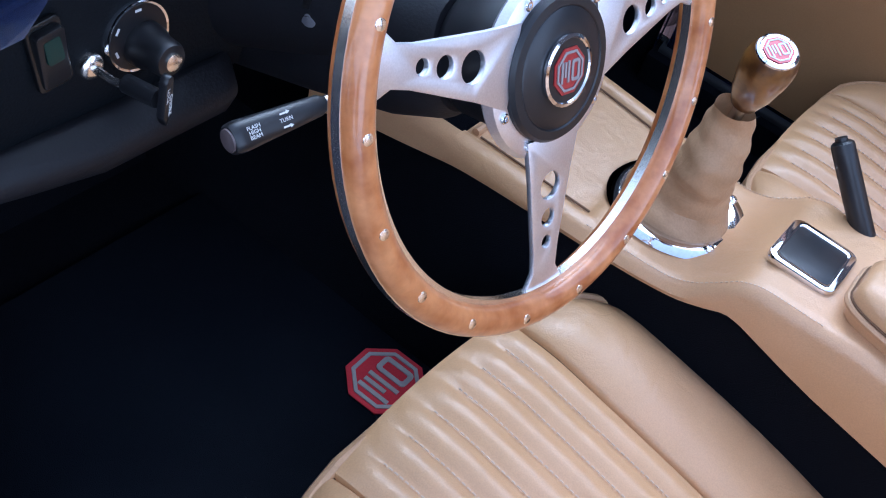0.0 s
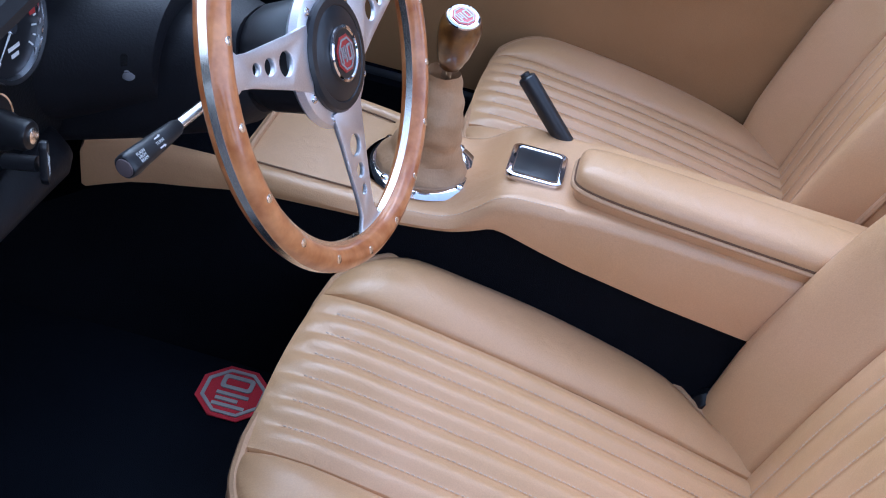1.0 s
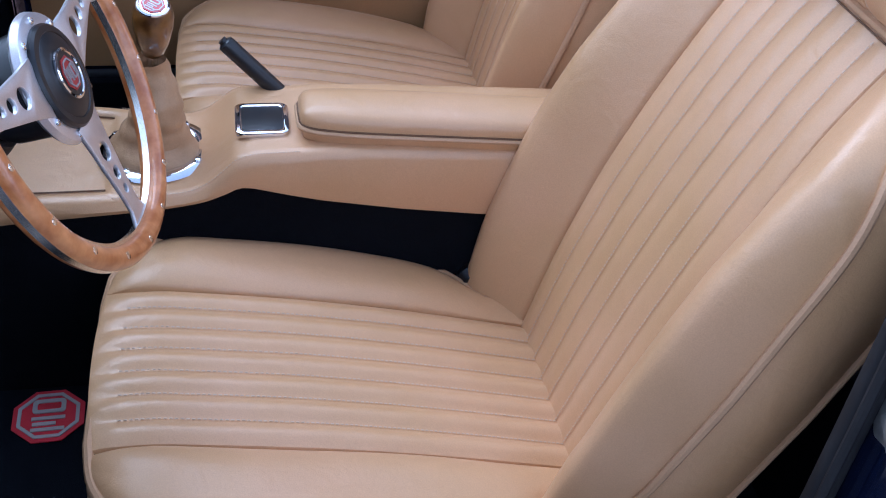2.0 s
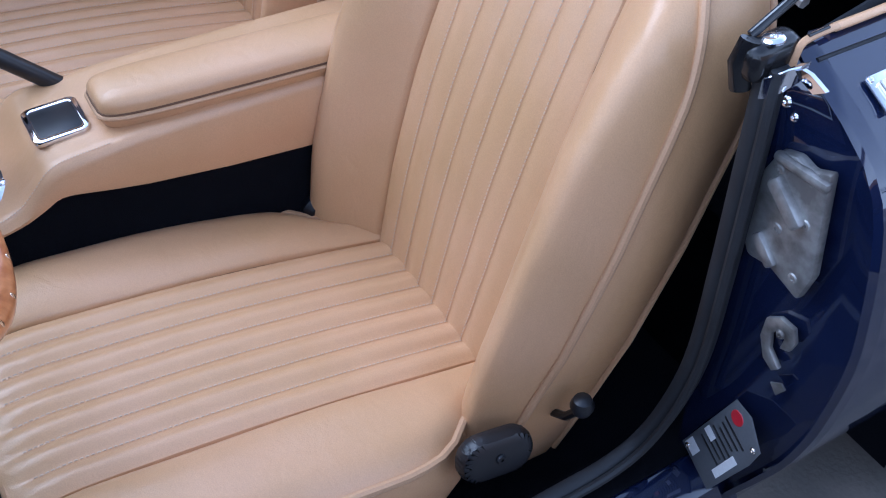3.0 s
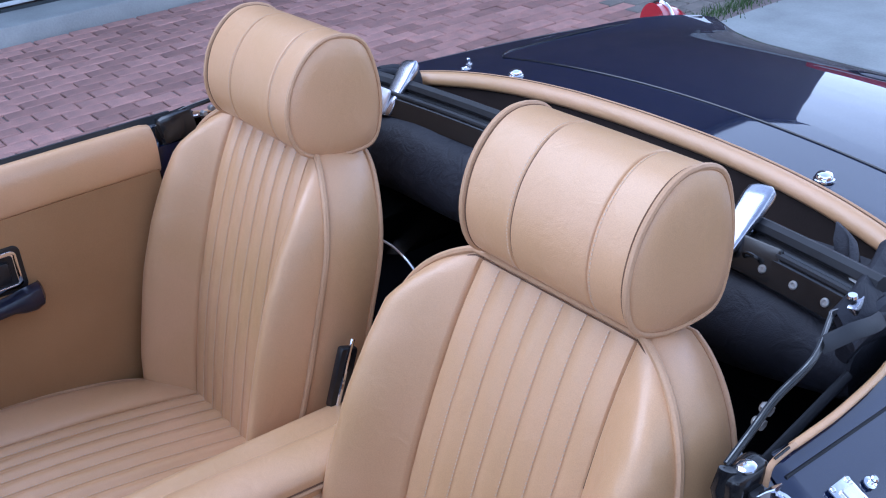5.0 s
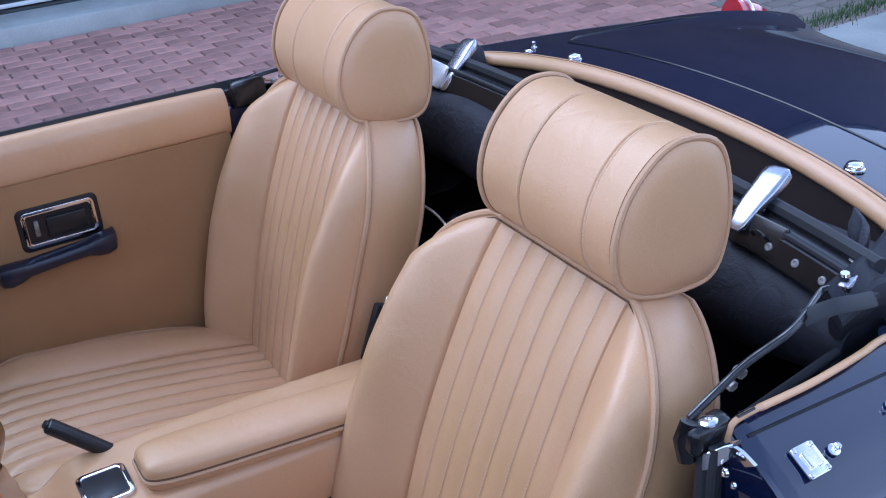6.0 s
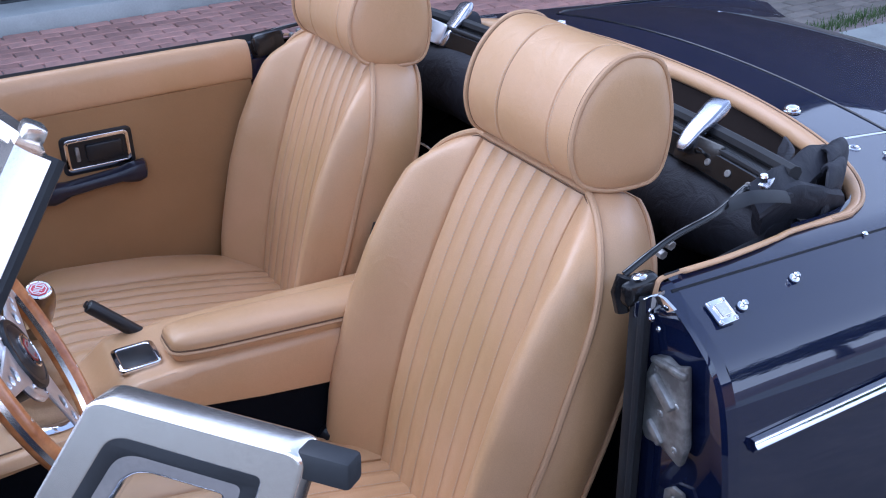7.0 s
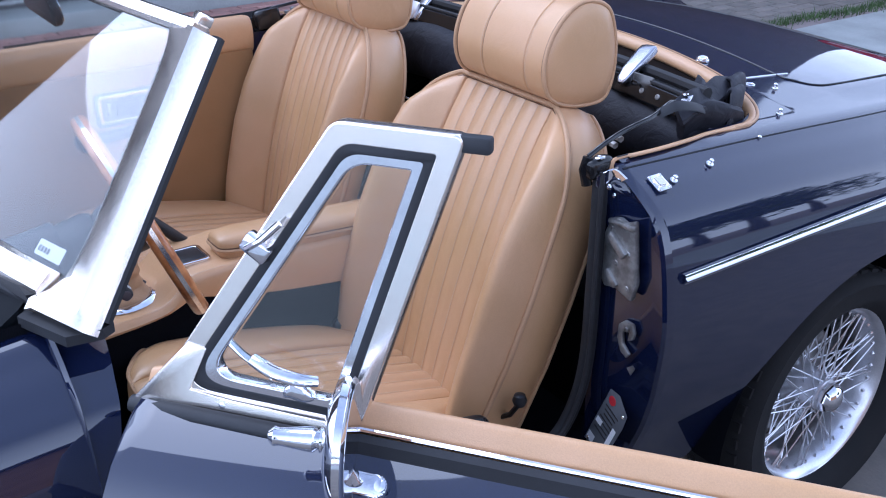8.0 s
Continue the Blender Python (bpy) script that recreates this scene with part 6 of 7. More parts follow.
def mirror():
    base = V(-0.712, 0.585, 0.884)
    n = V(-0.62, 0, 0.78)
    r = DP("mirror_base", prism(rounded(0.024, 0.064, 0.011), 0.009, axes(base, (1, 0, 0.8), n), 0.004), CHROME, None, "chrome door mirror")
    for dy in (-0.026, 0.026):
        DP("screw", lathe([(0.006, 0), (0.006, 0.002), (0.003, 0.003)], axes(base + n * 0.012 + V(0, dy, 0), (0, 1, 0), n), 12), CHROME, r)
    top = base + V(-0.010, 0.008, 0.055)
    DP("mirror_arm", tube([base + n * 0.008, base + V(-0.008, 0.012, 0.03), top + V(0, 0.012, 0)], 0.0075, 10), CHROME, r)
    ax = V(-0.25, 1, 0.05).normalized()
    m = axes(top, (1, 0, 0), ax)
    DP("mirror_head", lathe([(0.058, -0.008), (0.062, -0.005), (0.063, 0.002), (0.058, 0.009), (0.036, 0.016), (0.012, 0.020)], m, 40), CHROME, r, "round chrome mirror head")
    DP("mirror_glass", lathe([(0.056, -0.0086), (0.056, -0.0070)], m, 36), CHROME, r)
    DP("mirror_stem", lathe([(0.012, 0.016), (0.0125, 0.022), (0.009, 0.025), (0.0125, 0.029), (0.0120, 0.036), (0.0085, 0.062), (0.0095, 0.067), (0.005, 0.072)], m, 18), CHROME, r, "tapered chrome stem")


mirror()


# ---- windscreen ----
def windscreen():
    root = thing("windscreen", (0, 0.90, 0.94), "windscreen in a bright alloy frame", "windscreen")

    def bottom(x):
        return V(x, 0.835 + 0.115 * (1 - (abs(x) / 0.66) ** 2), 0.950 + 0.012 * (1 - (abs(x) / 0.66) ** 2))

    def top(x):
        return V(x, 0.612 + 0.075 * (1 - (abs(x) / 0.57) ** 2), 1.222 + 0.016 * (1 - (abs(x) / 0.57) ** 2))
    xs = [i / 12 for i in range(-12, 13)]
    out = V(0, 0.78, 0.62)
    part("glass", loft([[bottom(0.628 * k).lerp(top(0.545 * k), t) + out * (0.002 * j) for k in xs] for j, t in ((0, 0.04), (0, 0.5), (0, 0.97), (1, 0.97), (1, 0.5), (1, 0.04), (0, 0.04))], False, False), GLASS, root, "curved clear glass", True, False)
    for s in (-1, 1):
        rings = []
        for t in [-0.04, 0, 0.03, 0.07, 0.11] + [0.16 + 0.84 * i / 9 for i in range(10)]:
            p = bottom(s * 0.678).lerp(top(s * 0.566), t)
            w = curve([(0, 0.078), (0.04, 0.054), (0.09, 0.042), (0.3, 0.036), (0.85, 0.036), (1, 0.045)], t)
            x, y, f = V(-s, 0, 0), V(-s * 0.25, 0.80, 0.55).normalized(), 0.012
            xf = V(-s * 0.62, 0.78, 0)
            rings.append([p + x * min(a, 0.046) + xf * max(0, a - 0.046) + y * b for a, b in ((-0.010, -0.014), (-0.012, 0.004), (-0.006, 0.016), (w, 0.016), (w + 0.014, 0.010), (w + 0.012, -0.002), (0.010, -0.014))])
        post = part("post", loft(rings), SATIN, root, "bright windscreen post")
        rr = [bottom(s * 0.678).lerp(top(s * 0.566), t) + V(s * 0.004, -0.016, -0.010) for t in [i / 8 for i in range(9)]]
        part("post_seal", tube(rr, 0.009, 8), RUBBER, post, "black rubber draught strip")
        part("post_tip", box(0.024, 0.020, 0.016, axes(top(s * 0.560) + V(-s * 0.004, -0.006, 0.012), (1, 0, 0), (0, -0.5, 0.8)), 0.004), SATIN, post)
        foot = bottom(s * 0.678) + V(0, 0, -0.014)
        part("post_foot", loft([[foot + V(s * a, b, h) for a, b in ((0.010, 0.030), (0.016, -0.010), (0.006, -0.026), (-0.040, 0.005), (-0.085, 0.045), (-0.070, 0.062))] for h in (-0.010, -0.002, 0.003)]), RUBBER, post, "black rubber foot")
    part("top_rail", loft([[top(0.560 * k) + V(0, a, b) for a, b in ((-0.012, -0.006), (-0.010, 0.010), (0.004, 0.014), (0.012, 0.004), (0.006, -0.012))] for k in xs]), SATIN, root)
    part("bottom_rail", loft([[bottom(0.606 * k) + V(0, a, b) for a, b in ((-0.016, 0.008), (-0.018, 0.026), (-0.006, 0.030), (0.012, 0.012), (0.010, -0.006))] for k in xs]), SATIN, root)
    part("screen_gasket", tube([bottom(0.655 * k) + V(0, 0.004, -0.010) for k in xs], 0.011, 8), RUBBER, root, "black rubber gasket")
    st = bottom(-0.573).lerp(top(-0.50), 0.13) - out * 0.0015
    t1 = (bottom(-0.55) - bottom(-0.60)).normalized()
    t2 = (top(-0.50) - bottom(-0.573)).normalized()
    sm = axes(st, -t1, t1.cross(t2))
    stk = part("sticker", prism(rounded(0.052, 0.020, 0.002), 0.0004, sm), WHITE, root, "white paper sticker", False)
    for i in range(4):
        part("print_bar", box(0.0035, 0.007, 0.0003, sm @ Matrix.Translation((-0.002 - 0.006 * i, 0.001, -0.0006))), GREYPRINT, stk, "", False)
    # interior mirror hangs from the top rail
    mr = thing("interior_mirror", (0.0, 0.67, 1.16), "interior mirror on a thin stem", "mirror")
    part("stem", tube([top(0) + V(0, -0.005, -0.01), V(0, 0.66, 1.17)], 0.004, 8), CHROME, mr)
    part("mirror_case", prism(rounded(0.19, 0.05, 0.02), 0.014, axes((0, 0.655, 1.165), (1, 0, 0), (0, 0.97, -0.2)), 0.004), PLASTIC, mr)
    part("mirror_face", prism(rounded(0.18, 0.042, 0.017), 0.001, axes((0, 0.6535, 1.165), (1, 0, 0), (0, -0.97, 0.2))), CHROME, mr)


windscreen()


# ---- folded hood behind the seats ----
def hood():
    root = thing("folded_hood", (0, -0.34, 0.80), "folded black hood with its header rail and frame", "soft top")
    # rolled cloth across the car
    rings = []
    for i in range(33):
        x = -0.56 + 1.12 * i / 32
        r = 0.060 * (1 - 0.35 * (abs(x) / 0.56) ** 6)
        sag = 0.004 * math.sin(9 * x) + 0.003 * math.sin(23 * x + 1)
        rings.append([V(x, -0.300 + (r + 0.003 * math.sin(3 * a + 12 * x)) * math.cos(a), 0.872 + sag + (r * 1.15 + 0.003 * math.sin(2 * a + 9 * x)) * math.sin(a)) for a in [2 * math.pi * j / 24 for j in range(24)]])
    part("cloth_roll", loft(rings), HOODCLOTH, root, "rolled black hood cloth")
    part("cloth_back", loft([[V(x, y + 0.006 * math.sin(17 * x), z) for x in [-0.575 + 1.15 * i / 24 for i in range(25)]] for y, z in ((-0.34, 0.80), (-0.42, 0.86), (-0.47, 0.905), (-0.485, 0.86), (-0.47, 0.70))], False, False), HOODCLOTH, root)
    # header rail
    def rail(x):
        q = abs(x) / 0.56
        return V(x, -0.345 + 0.045 * q ** 2.2, 0.955 + 0.004 * q)
    rings = []
    for i in range(29):
        x = -0.555 + 1.11 * i / 28
        c = rail(x)
        rings.append([c + V(0, a, b) for a, b in ((0.038, -0.022), (0.042, -0.016), (0.028, 0.010), (0.018, 0.014), (0.002, 0.016), (-0.020, 0.012), (-0.022, 0.004), (0.0, -0.012))])
    rl = part("header_rail", loft(rings), BLACK, root, "chipped black header rail")
    part("rail_seal", tube([rail(-0.555 + 1.11 * i / 28) + V(0, -0.012, 0.020) for i in range(29)], 0.011, 8), RUBBER, rl, "black rubber header seal")
    part("rail_seal", tube([rail(-0.555 + 1.11 * i / 28) + V(0, 0.020, 0.014) for i in range(29)], 0.005, 8), RUBBER, rl)
    part("hood_bow", tube(smooth_line([V(0.34, -0.20, 0.70), V(0.27, -0.165, 0.775), V(0.215, -0.15, 0.808), V(0.149, -0.15, 0.810), V(0.097, -0.15, 0.786), V(0.06, -0.16, 0.72)], 6), 0.0045, 8, False, None, 0.6), SATIN, root, "bright hood frame bow")
    face = V(0, 0.86, 0.50).normalized()
    for s in (-1, 1):
        for k, x in enumerate((0.421, 0.468, 0.514)):
            c = rail(s * x) + V(0, 0.036, -0.002)
            part("rail_screw", lathe([(0.0056, 0), (0.005, 0.0012), (0.003, 0.0016), (0.002, 0.0006)], axes(c, (1, 0, 0), face), 14), ZINC, rl, "tarnished screw")
        # chrome over-centre latch
        b, t = (V(-0.371, -0.287, 0.954), V(-0.357, -0.373, 0.999)) if s < 0 else (V(0.350, -0.296, 0.936), V(0.372, -0.372, 0.999))
        d = (t - b).normalized()
        m = axes(b, (1, 0, 0), d)
        L = (t - b).length
        rings = []
        for h, w, th, off in ((-0.006, 0.006, 0.003, 0.010), (0.002, 0.012, 0.006, 0.011), (L * 0.22, 0.0155, 0.0085, 0.013), (L * 0.40, 0.017, 0.0075, 0.015), (L * 0.58, 0.0185, 0.0095, 0.013), (L * 0.82, 0.0195, 0.0095, 0.014), (L * 0.96, 0.0185, 0.007, 0.015), (L + 0.002, 0.013, 0.004, 0.015)):
            rings.append([m @ V(w * math.copysign(abs(math.cos(a)) ** 0.45, math.cos(a)), th * math.copysign(abs(math.sin(a)) ** 0.45, math.sin(a)) + off, h) for a in [2 * math.pi * j / 24 for j in range(24)]])
        la = part("latch", loft(rings), CAST, root, "chrome hood latch handle")
        part("latch_base", prism(rounded(0.085, 0.044, 0.006), 0.006, axes(rail(s * 0.395) + V(0, 0.030, 0.002), (1, 0, 0), face), 0.002), ALLOY if s > 0 else BLACK, la, "painted latch base plate")
        part("latch_pin", tube([m @ V(-0.020, -0.002, L * 0.4), m @ V(0.020, -0.002, L * 0.4)], 0.004, 8), CHROME, la)
        part("latch_eye", tube([rail(s * 0.405) + V(0.012 * math.cos(a), 0.036 + 0.006 * math.sin(a), 0.004 + 0.010 * math.sin(a)) for a in [2 * math.pi * j / 16 for j in range(16)]], 0.002, 6, True), BLACK, la)
        # side linkage
        link = smooth_line([V(s * 0.605, 0.010, 0.945), V(s * 0.600, -0.03, 0.958), V(s * 0.590, -0.08, 0.966), V(s * 0.582, -0.150, 0.974), V(s * 0.556, -0.215, 0.978), V(s * 0.548, -0.235, 0.975), V(s * 0.555, -0.262, 0.970)], 5)
        lk = part("link", tube(link, 0.0042, 8, False, None, 0.4), BLACK, root, "black steel frame link")
        part("link_edge", tube([p + V(0, 0.001, 0.0040) for p in link], 0.0007, 6), ZINC, lk)
        low = [V(s * 0.600, -0.03, 0.90), V(s * 0.588, -0.12, 0.902), V(s * 0.572, -0.24, 0.905)]
        part("link", tube(low, 0.006, 8, False, None, 0.5), VINYL, root)
        for p in (V(s * 0.590, -0.075, 0.952), V(s * 0.593, -0.060, 0.945)):
            part("link_bolt", lathe([(0.006, 0), (0.006, 0.010), (0.004, 0.012)], axes(p, (0, 0, 1), (-s, 0, 0.15)), 6), ZINC, lk)
        part("link_bracket", box(0.02, 0.03, 0.022, axes((s * 0.553, -0.262, 0.972), (1, 0.2, 0), (0.1, 0.2, 1)), 0.005), CAST, lk, "bright hinge bracket")
        part("link_bracket", box(0.02, 0.028, 0.016, axes((s * 0.525, -0.312, 0.968), (1, 0.2, 0), (0.1, 0.2, 1)), 0.004), ZINC, lk)
        part("link_screw", lathe([(0.006, 0), (0.005, 0.003)], axes((s * 0.553, -0.258, 0.987), (1, 0, 0), (0, 0.1, 1)), 12), CHROME, lk)
        # gathered cloth in the corner: sheets doubled over one another
        def sheet(path, wide, thick, name, label=""):
            path = smooth_line(path, 6)
            rings = []
            for i, p in enumerate(path):
                a, b = path[max(0, i - 1)], path[min(len(path) - 1, i + 1)]
                d = (b - a).normalized()
                w = Vector(wide)
                n = d.cross(w).normalized() * thick
                c = 0.35 * math.sin(0.5 * i + 2 * thick)
                rings.append([p + w * u + n * (k + c * u) for u, k in ((-1, -0.4), (-0.9, -1), (-0.4, -1.3), (0.2, -0.9), (0.8, -1.2), (1, -0.5), (1, 0.5), (0.8, 1.2), (0.2, 1.6), (-0.4, 1.1), (-0.9, 1), (-1, 0.4))])
            part(name, loft(rings), HOODCLOTH, root, label)
        C = lambda x, y, z: V(s * x, y, z if s < 0 or z < 0.5 else z - 0.03)
        sheet([C(0.490, -0.425, 0.885), C(0.494, -0.432, 0.950), C(0.512, -0.432, 0.980), C(0.534, -0.420, 0.968), C(0.545, -0.405, 0.900)], C(0.012, 0.030, 0.002), 0.004, "cloth_fold", "doubled black hood cloth")
        sheet([C(0.530, -0.395, 0.885), C(0.532, -0.402, 0.945), C(0.546, -0.400, 0.972), C(0.562, -0.385, 0.955), C(0.568, -0.370, 0.890)], C(0.010, 0.026, 0.002), 0.004, "cloth_fold")
        sheet([C(0.560, -0.235, 0.958), C(0.560, -0.275, 0.972), C(0.545, -0.325, 0.968), C(0.528, -0.375, 0.972), C(0.518, -0.420, 0.962)], C(0.018, 0.004, -0.016), 0.006, "gathered_cloth", "gathered black hood cloth")
        sheet([C(0.555, -0.250, 0.930), C(0.562, -0.300, 0.945), C(0.566, -0.345, 0.935), C(0.560, -0.400, 0.915)], C(0.006, 0.010, 0.028), 0.008, "gathered_cloth")
        sheet([C(0.520, -0.300, 0.945), C(0.500, -0.350, 0.952), C(0.470, -0.395, 0.950), C(0.430, -0.425, 0.948)], C(0.014, 0.020, -0.010), 0.005, "gathered_cloth")
        strap = smooth_line([V(s * 0.572, -0.175, 0.972), V(s * 0.588, -0.20, 0.985), V(s * 0.590, -0.24, 0.978), V(s * 0.578, -0.28, 0.962)], 5)
        part("strap", tube(strap, 0.009, 8, False, None, 0.18), RUBBER, root, "black strap")


hood()


# ---- surroundings ----
def outside():
    gd = part("ground", box(120, 120, 0.2, (0, 0, -0.112)), SAND, None, "", False)
    tagged(gd, "dark joint sand and earth under the paving", "ground", "", "structure")
    # pale concrete apron behind the car
    ap = part("pavement_apron", box(9.2, 14.7, 0.06, (-2.4, -10.65, -0.028), 0.01), CONCRETE, None, "", False)
    tagged(ap, "pale concrete driveway apron", "pavement", "", "structure")
    yard = part("pavement_yard", box(7.5, 7.0, 0.05, (-2.55, -0.305, -0.0255)), PAVER, None, "", False)
    tagged(yard, "grey-brown concrete yard beneath the car", "pavement", "", "structure")
    fy = part("pavement_front", box(13.2, 14.0, 0.05, (-5.4, 10.2, -0.024)), CONCRETE, None, "", False)
    tagged(fy, "pale concrete drive ahead of the car", "pavement", "", "structure")
    # kerb slab along the house
    kb = part("kerb", box(0.34, 16, 0.13, (4.96, -2.0, 0.035), 0.012), CONCRETE)
    tagged(kb, "pale concrete kerb along the garage", "kerb", "", "structure")
    # garage and house on the far side
    house = thing("house", (6.5, -1.0, 0), "brick house with a dark panelled garage door", "house")
    part("threshold", box(0.16, 6.0, 0.10, (5.22, -1.0, 0.03), 0.01), DOORPAINT, house)
    for i in range(5):
        part("door_panel", box(0.05, 5.0, 0.42, (5.36, -1.0, 0.31 + 0.44 * i), 0.012), DOORPAINT, house, "dark garage door panel")
        part("panel_trim", box(0.06, 5.0, 0.022, (5.345, -1.0, 0.095 + 0.44 * i), 0.004), WHITEPAINT, house, "pale trim line")
    part("wall", box(0.3, 2.5, 5.2, (5.5, 2.75, 2.6)), HOUSEBRICK, house)
    part("wall", box(0.3, 6.9, 5.2, (5.5, -6.95, 2.6)), HOUSEBRICK, house)
    part("lintel", box(0.3, 5.0, 2.9, (5.5, -1.0, 3.75)), HOUSEBRICK, house)
    part("back_wall", box(0.3, 14.4, 5.2, (12.5, -3.2, 2.6)), HOUSEBRICK, house)
    part("end_wall", box(6.7, 0.3, 5.2, (9.0, -10.25, 2.6)), HOUSEBRICK, house)
    part("end_wall", box(6.7, 0.3, 5.2, (9.0, 3.85, 2.6)), HOUSEBRICK, house)
    part("roof", loft([[V(5.15, y, 5.15), V(9.0, y, 7.2), V(12.85, y, 5.15), V(12.85, y, 5.27), V(9.0, y, 7.35), V(5.15, y, 5.27)] for y in (-10.5, 4.2)]), ROOF, house, "dark tiled roof")


outside()


def tree(x, y, h, seed):
    rnd = random.Random(seed)
    root = thing("tree", (x, y, 0), "leafy green tree at the edge of the yard", "tree", "yard trees")
    part("trunk", tube([V(x, y, 0), V(x + 0.1, y, h * 0.3), V(x, y + 0.15, h * 0.75)], 0.16, 10, False, None, 1.0, lambda k: 1 - 0.7 * k), ROOF, root, "dark bark")
    for i in range(5):
        a = rnd.uniform(0, 6.28)
        z = h * rnd.uniform(0.32, 0.6)
        part("limb", tube([V(x, y, z), V(x + 0.6 * math.cos(a), y + 0.6 * math.sin(a), z + 0.6), V(x + 1.3 * math.cos(a), y + 1.3 * math.sin(a), z + 1.3)], 0.06, 6, False, None, 1.0, lambda k: 1 - 0.7 * k), ROOF, root)
    vs, fs = [], []
    for i in range(2600):
        a, b = rnd.uniform(0, 6.28), rnd.uniform(-1, 1)
        r = rnd.uniform(0.45, 1.0) ** 0.5 * (1 + 0.25 * math.sin(3 * a + seed) + 0.2 * math.sin(5 * b + a))
        c = V(x + r * h * 0.30 * math.sqrt(1 - b * b) * math.cos(a), y + r * h * 0.30 * math.sqrt(1 - b * b) * math.sin(a), h * 0.66 + r * h * 0.32 * b)
        d = V(rnd.uniform(-1, 1), rnd.uniform(-1, 1), rnd.uniform(-1, 1)).normalized() * 0.14
        e = d.orthogonal().normalized() * 0.07
        k = len(vs)
        vs += [tuple(ROOT[root.name] @ q) for q in (c - d, c + e, c + d, c - e)]
        fs.append((k, k + 1, k + 2, k + 3))
    me = bpy.data.meshes.new("crown")
    me.from_pydata(vs, [], fs)
    me.materials.append(LEAF)
    ob = new("crown", me)
    ob.parent = root


for i, (x, y, h) in enumerate(((-8.5, -9.0, 5.5), (-11.5, -11.0, 6.0), (-11.0, -13.5, 5.5), (-10.0, 7.6, 5.0))):
    tree(x, y, h, 20 + i)


def annex():
    root = thing("outbuilding", (-10.0, -1.0, 0), "low brown brick outbuilding with a flat dark eave", "house")
    part("wall", box(3.0, 8.0, 3.0, (-10.0, -1.0, 1.5)), YARDBRICK, root, "brown brick wall")
    part("eave", box(3.6, 8.6, 0.22, (-10.0, -1.0, 3.1)), ROOF, root, "dark eave")


annex()


def red_van():
    """Parked on the apron; it shows as a reflection in the rear deck."""
    root = thing("red_van", (1.6, -7.9, 0), "red van parked on the concrete apron", "van")
    prof = [(-1.0, 0.30), (-1.0, 1.55), (-0.85, 1.92), (-0.6, 2.0), (1.5, 1.98), (1.85, 1.85), (2.35, 1.25), (3.05, 1.10), (3.2, 0.95), (3.22, 0.35)]
    body = part("body", prism(prof, 1.66, Matrix.Translation((0.5, -7.05, 0)) @ Matrix.Rotation(radians(90), 4, "X"), 0.05), REDPAINT, root, "red painted body")
    for x0, x1, x2, x3 in ((-0.7, 0.2, 0.2, -0.6), (0.32, 1.2, 1.2, 0.32), (1.32, 2.2, 1.78, 1.32)):
        part("window", prism([(x0, 1.28), (x1, 1.28), (x2, 1.78), (x3, 1.78)], 0.03, Matrix.Translation((0.5, -7.035, 0)) @ Matrix.Rotation(radians(90), 4, "X")), BLACK, body, "dark side window")
    part("rubbing_strip", box(4.0, 0.04, 0.10, (1.6, -7.04, 0.62), 0.01), WHITE, body, "pale side strip")
    for x in (0.25, 2.95):
        for y in (-7.08, -8.62):
            m = axes((x, y, 0.31), (1, 0, 0), (0, 1, 0))
            w = part("wheel", lathe([(0.31, -0.09), (0.31, 0.08), (0.28, 0.10), (0.20, 0.10), (0.19, 0.08)], m, 28), TYRE, root, "black tyre")
            part("rim", lathe([(0.19, 0.08), (0.18, 0.105), (0.06, 0.09), (0.05, 0.11)], m, 24), SILVER, w, "silver rim")


red_van()


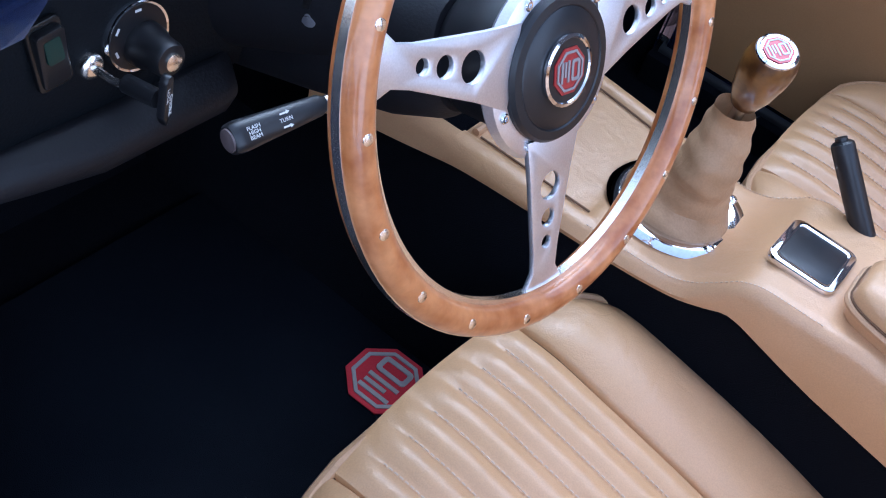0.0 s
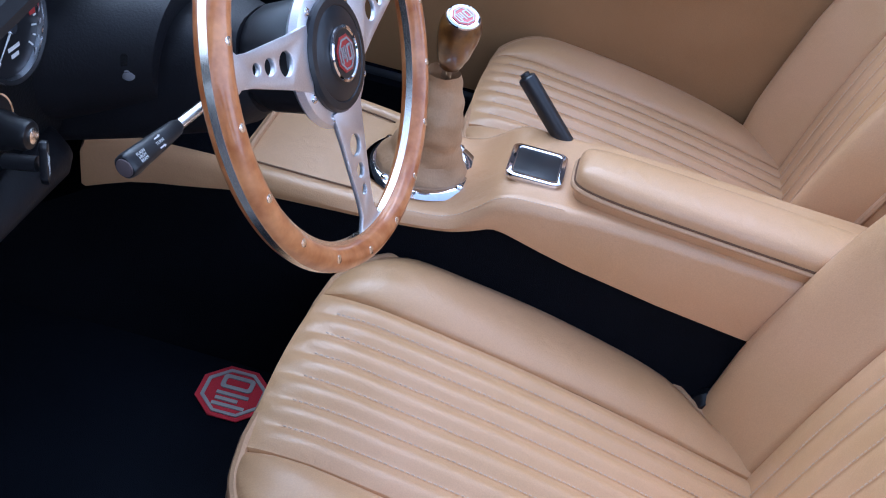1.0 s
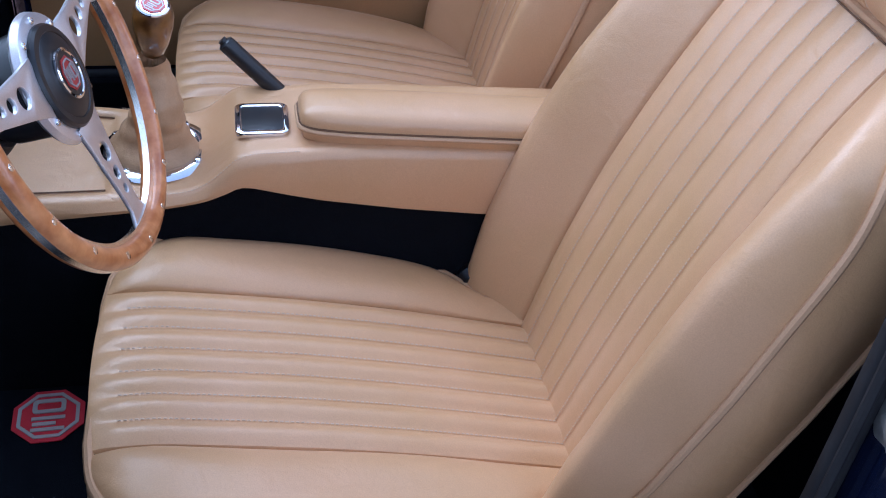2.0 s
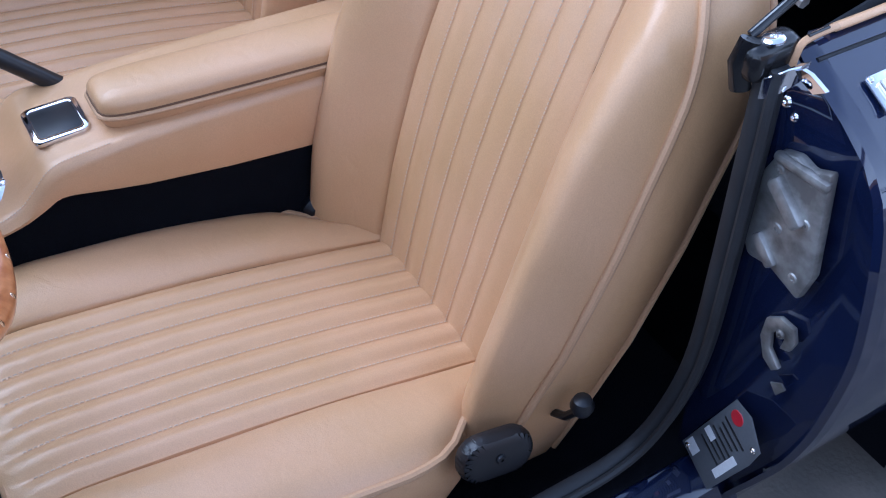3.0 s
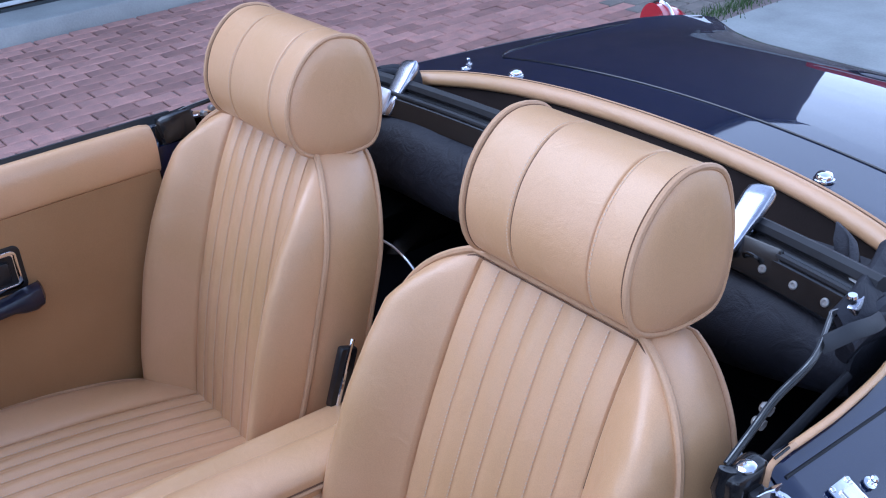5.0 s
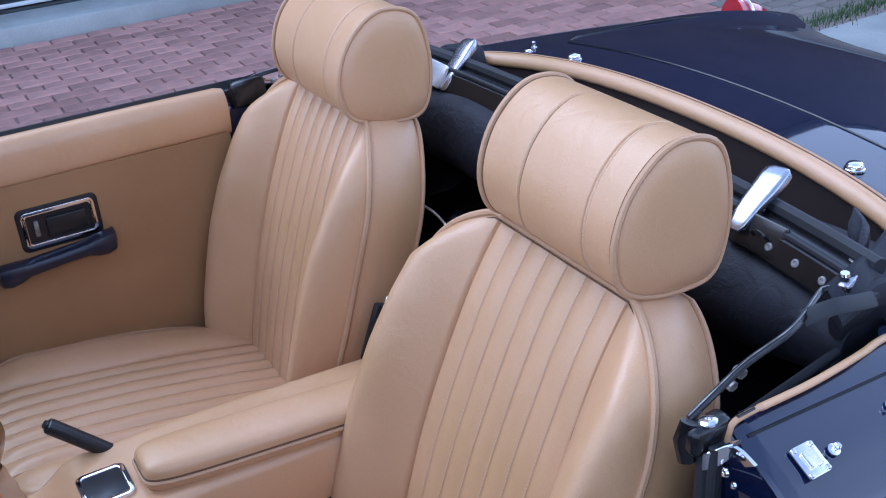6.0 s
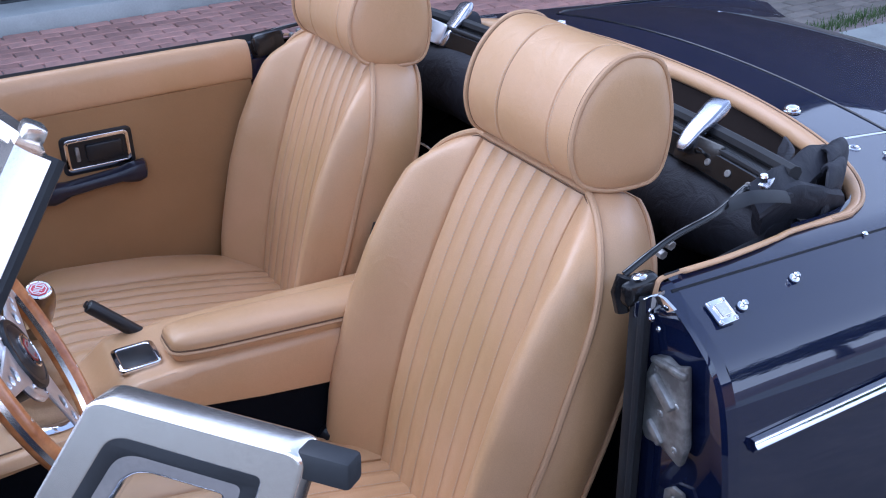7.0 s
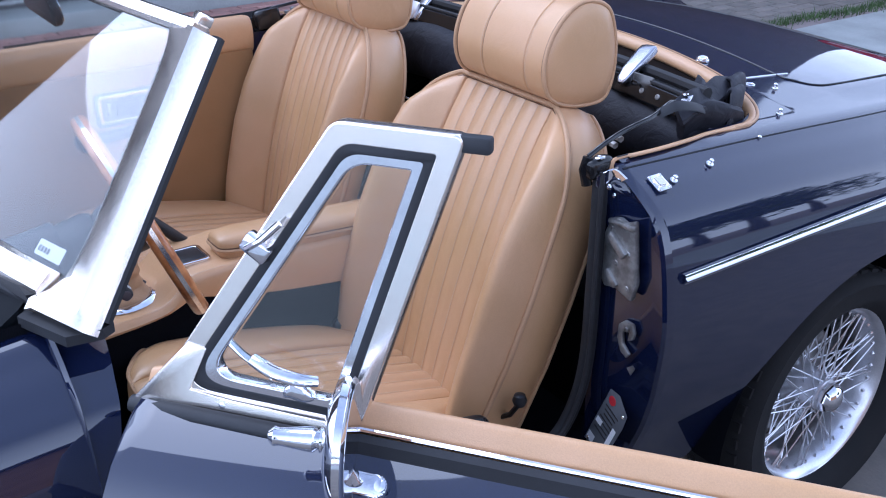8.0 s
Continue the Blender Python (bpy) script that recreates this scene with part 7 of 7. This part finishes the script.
def bricks():
    """Running-bond paving; nearest bricks are single pieces, the rest one mesh."""
    rnd = random.Random(11)
    L, W, H = 0.200, 0.098, 0.05
    root = thing("pavement_brick", (3.4, -1.5, 0), "red brick paving in running bond", "pavement", "", "structure")
    far = thing("pavement_grey", (2.0, -4.0, 0), "grey-brown block paving behind the car", "pavement", "", "structure")

    def block():
        b = bmesh.new()
        bmesh.ops.create_cube(b, size=1)
        bmesh.ops.scale(b, vec=(W - 0.009, L - 0.009, H), verts=b.verts)
        bmesh.ops.bevel(b, geom=[e for e in b.edges if all(v.co.z > 0 for v in e.verts)], offset=0.005, segments=1, affect="EDGES")
        return b
    shared = {}
    for key, material in (("brick", BRICK), ("paver", PAVER)):
        b = block()
        me = bpy.data.meshes.new(key)
        b.to_mesh(me)
        b.free()
        me.materials.append(material)
        shared[key] = me
    me = shared["brick"]
    base_v = [v.co.copy() for v in me.vertices]
    base_f = [tuple(p.vertices) for p in me.polygons]
    stuff = {"brick": ([], []), "paver": ([], [])}
    count = {"brick": 0, "paver": 0}
    for i in range(int((4.78 - 1.25) / W) + 1):
        x = 4.78 - W / 2 - i * W
        for j in range(-42, 22):
            y = j * L + (0.5 * L if i % 2 else 0) - 0.02
            if x < 2.36 and y < -3.25:
                continue
            key = "brick" if y > -3.4 - 0.04 * math.sin(3 * x) else "paver"
            m = Matrix.Translation((x + rnd.uniform(-0.0015, 0.0015), y + rnd.uniform(-0.002, 0.002), -H / 2 + rnd.uniform(-0.002, 0.002))) @ Euler((rnd.uniform(-0.012, 0.012), rnd.uniform(-0.016, 0.016), rnd.uniform(-0.012, 0.012))).to_matrix().to_4x4()
            near = (2.9 < x < 4.79 and -1.9 < y < 0.15) if key == "brick" else (2.0 < x < 3.2 and -4.6 < y < -3.4)
            if near and count[key] < 300:
                count[key] += 1
                ob = new(key, shared[key])
                par = root if key == "brick" else far
                ob.parent = par
                ob.matrix_basis = ROOT[par.name] @ m
            else:
                vs, fs = stuff[key]
                k = len(vs)
                vs.extend(m @ q for q in base_v)
                fs.extend(tuple(a + k for a in f) for f in base_f)
    for key, par in (("brick", root), ("paver", far)):
        vs, fs = stuff[key]
        me = bpy.data.meshes.new(key + "_rest")
        me.from_pydata([tuple(ROOT[par.name] @ q) for q in vs], [], fs)
        me.materials.append(BRICK if key == "brick" else PAVER)
        ob = new("brick_field" if key == "brick" else "paver_field", me)
        ob.parent = par
        ob["kind"] = "stuff"
    # grass tufts along the apron edge
    b = bmesh.new()
    for _ in range(2600):
        y = rnd.uniform(-6.2, -3.2)
        x = 2.31 + 0.03 * math.sin(4 * y) + rnd.gauss(0, 0.045)
        h, a = rnd.uniform(0.015, 0.045), rnd.uniform(0, 6.28)
        d = V(math.cos(a), math.sin(a), 0)
        t = d.cross(V(0, 0, 1)) * 0.003
        p = V(x, y, 0)
        vs = [b.verts.new(q) for q in (p - t, p + t, p + d * h * 0.5 + V(0, 0, h))]
        b.faces.new(vs)
    g = part("grass", b, GRASS, None, "", False)
    tagged(g, "green grass tufts in the paving edge", "grass", "", "stuff")


bricks()
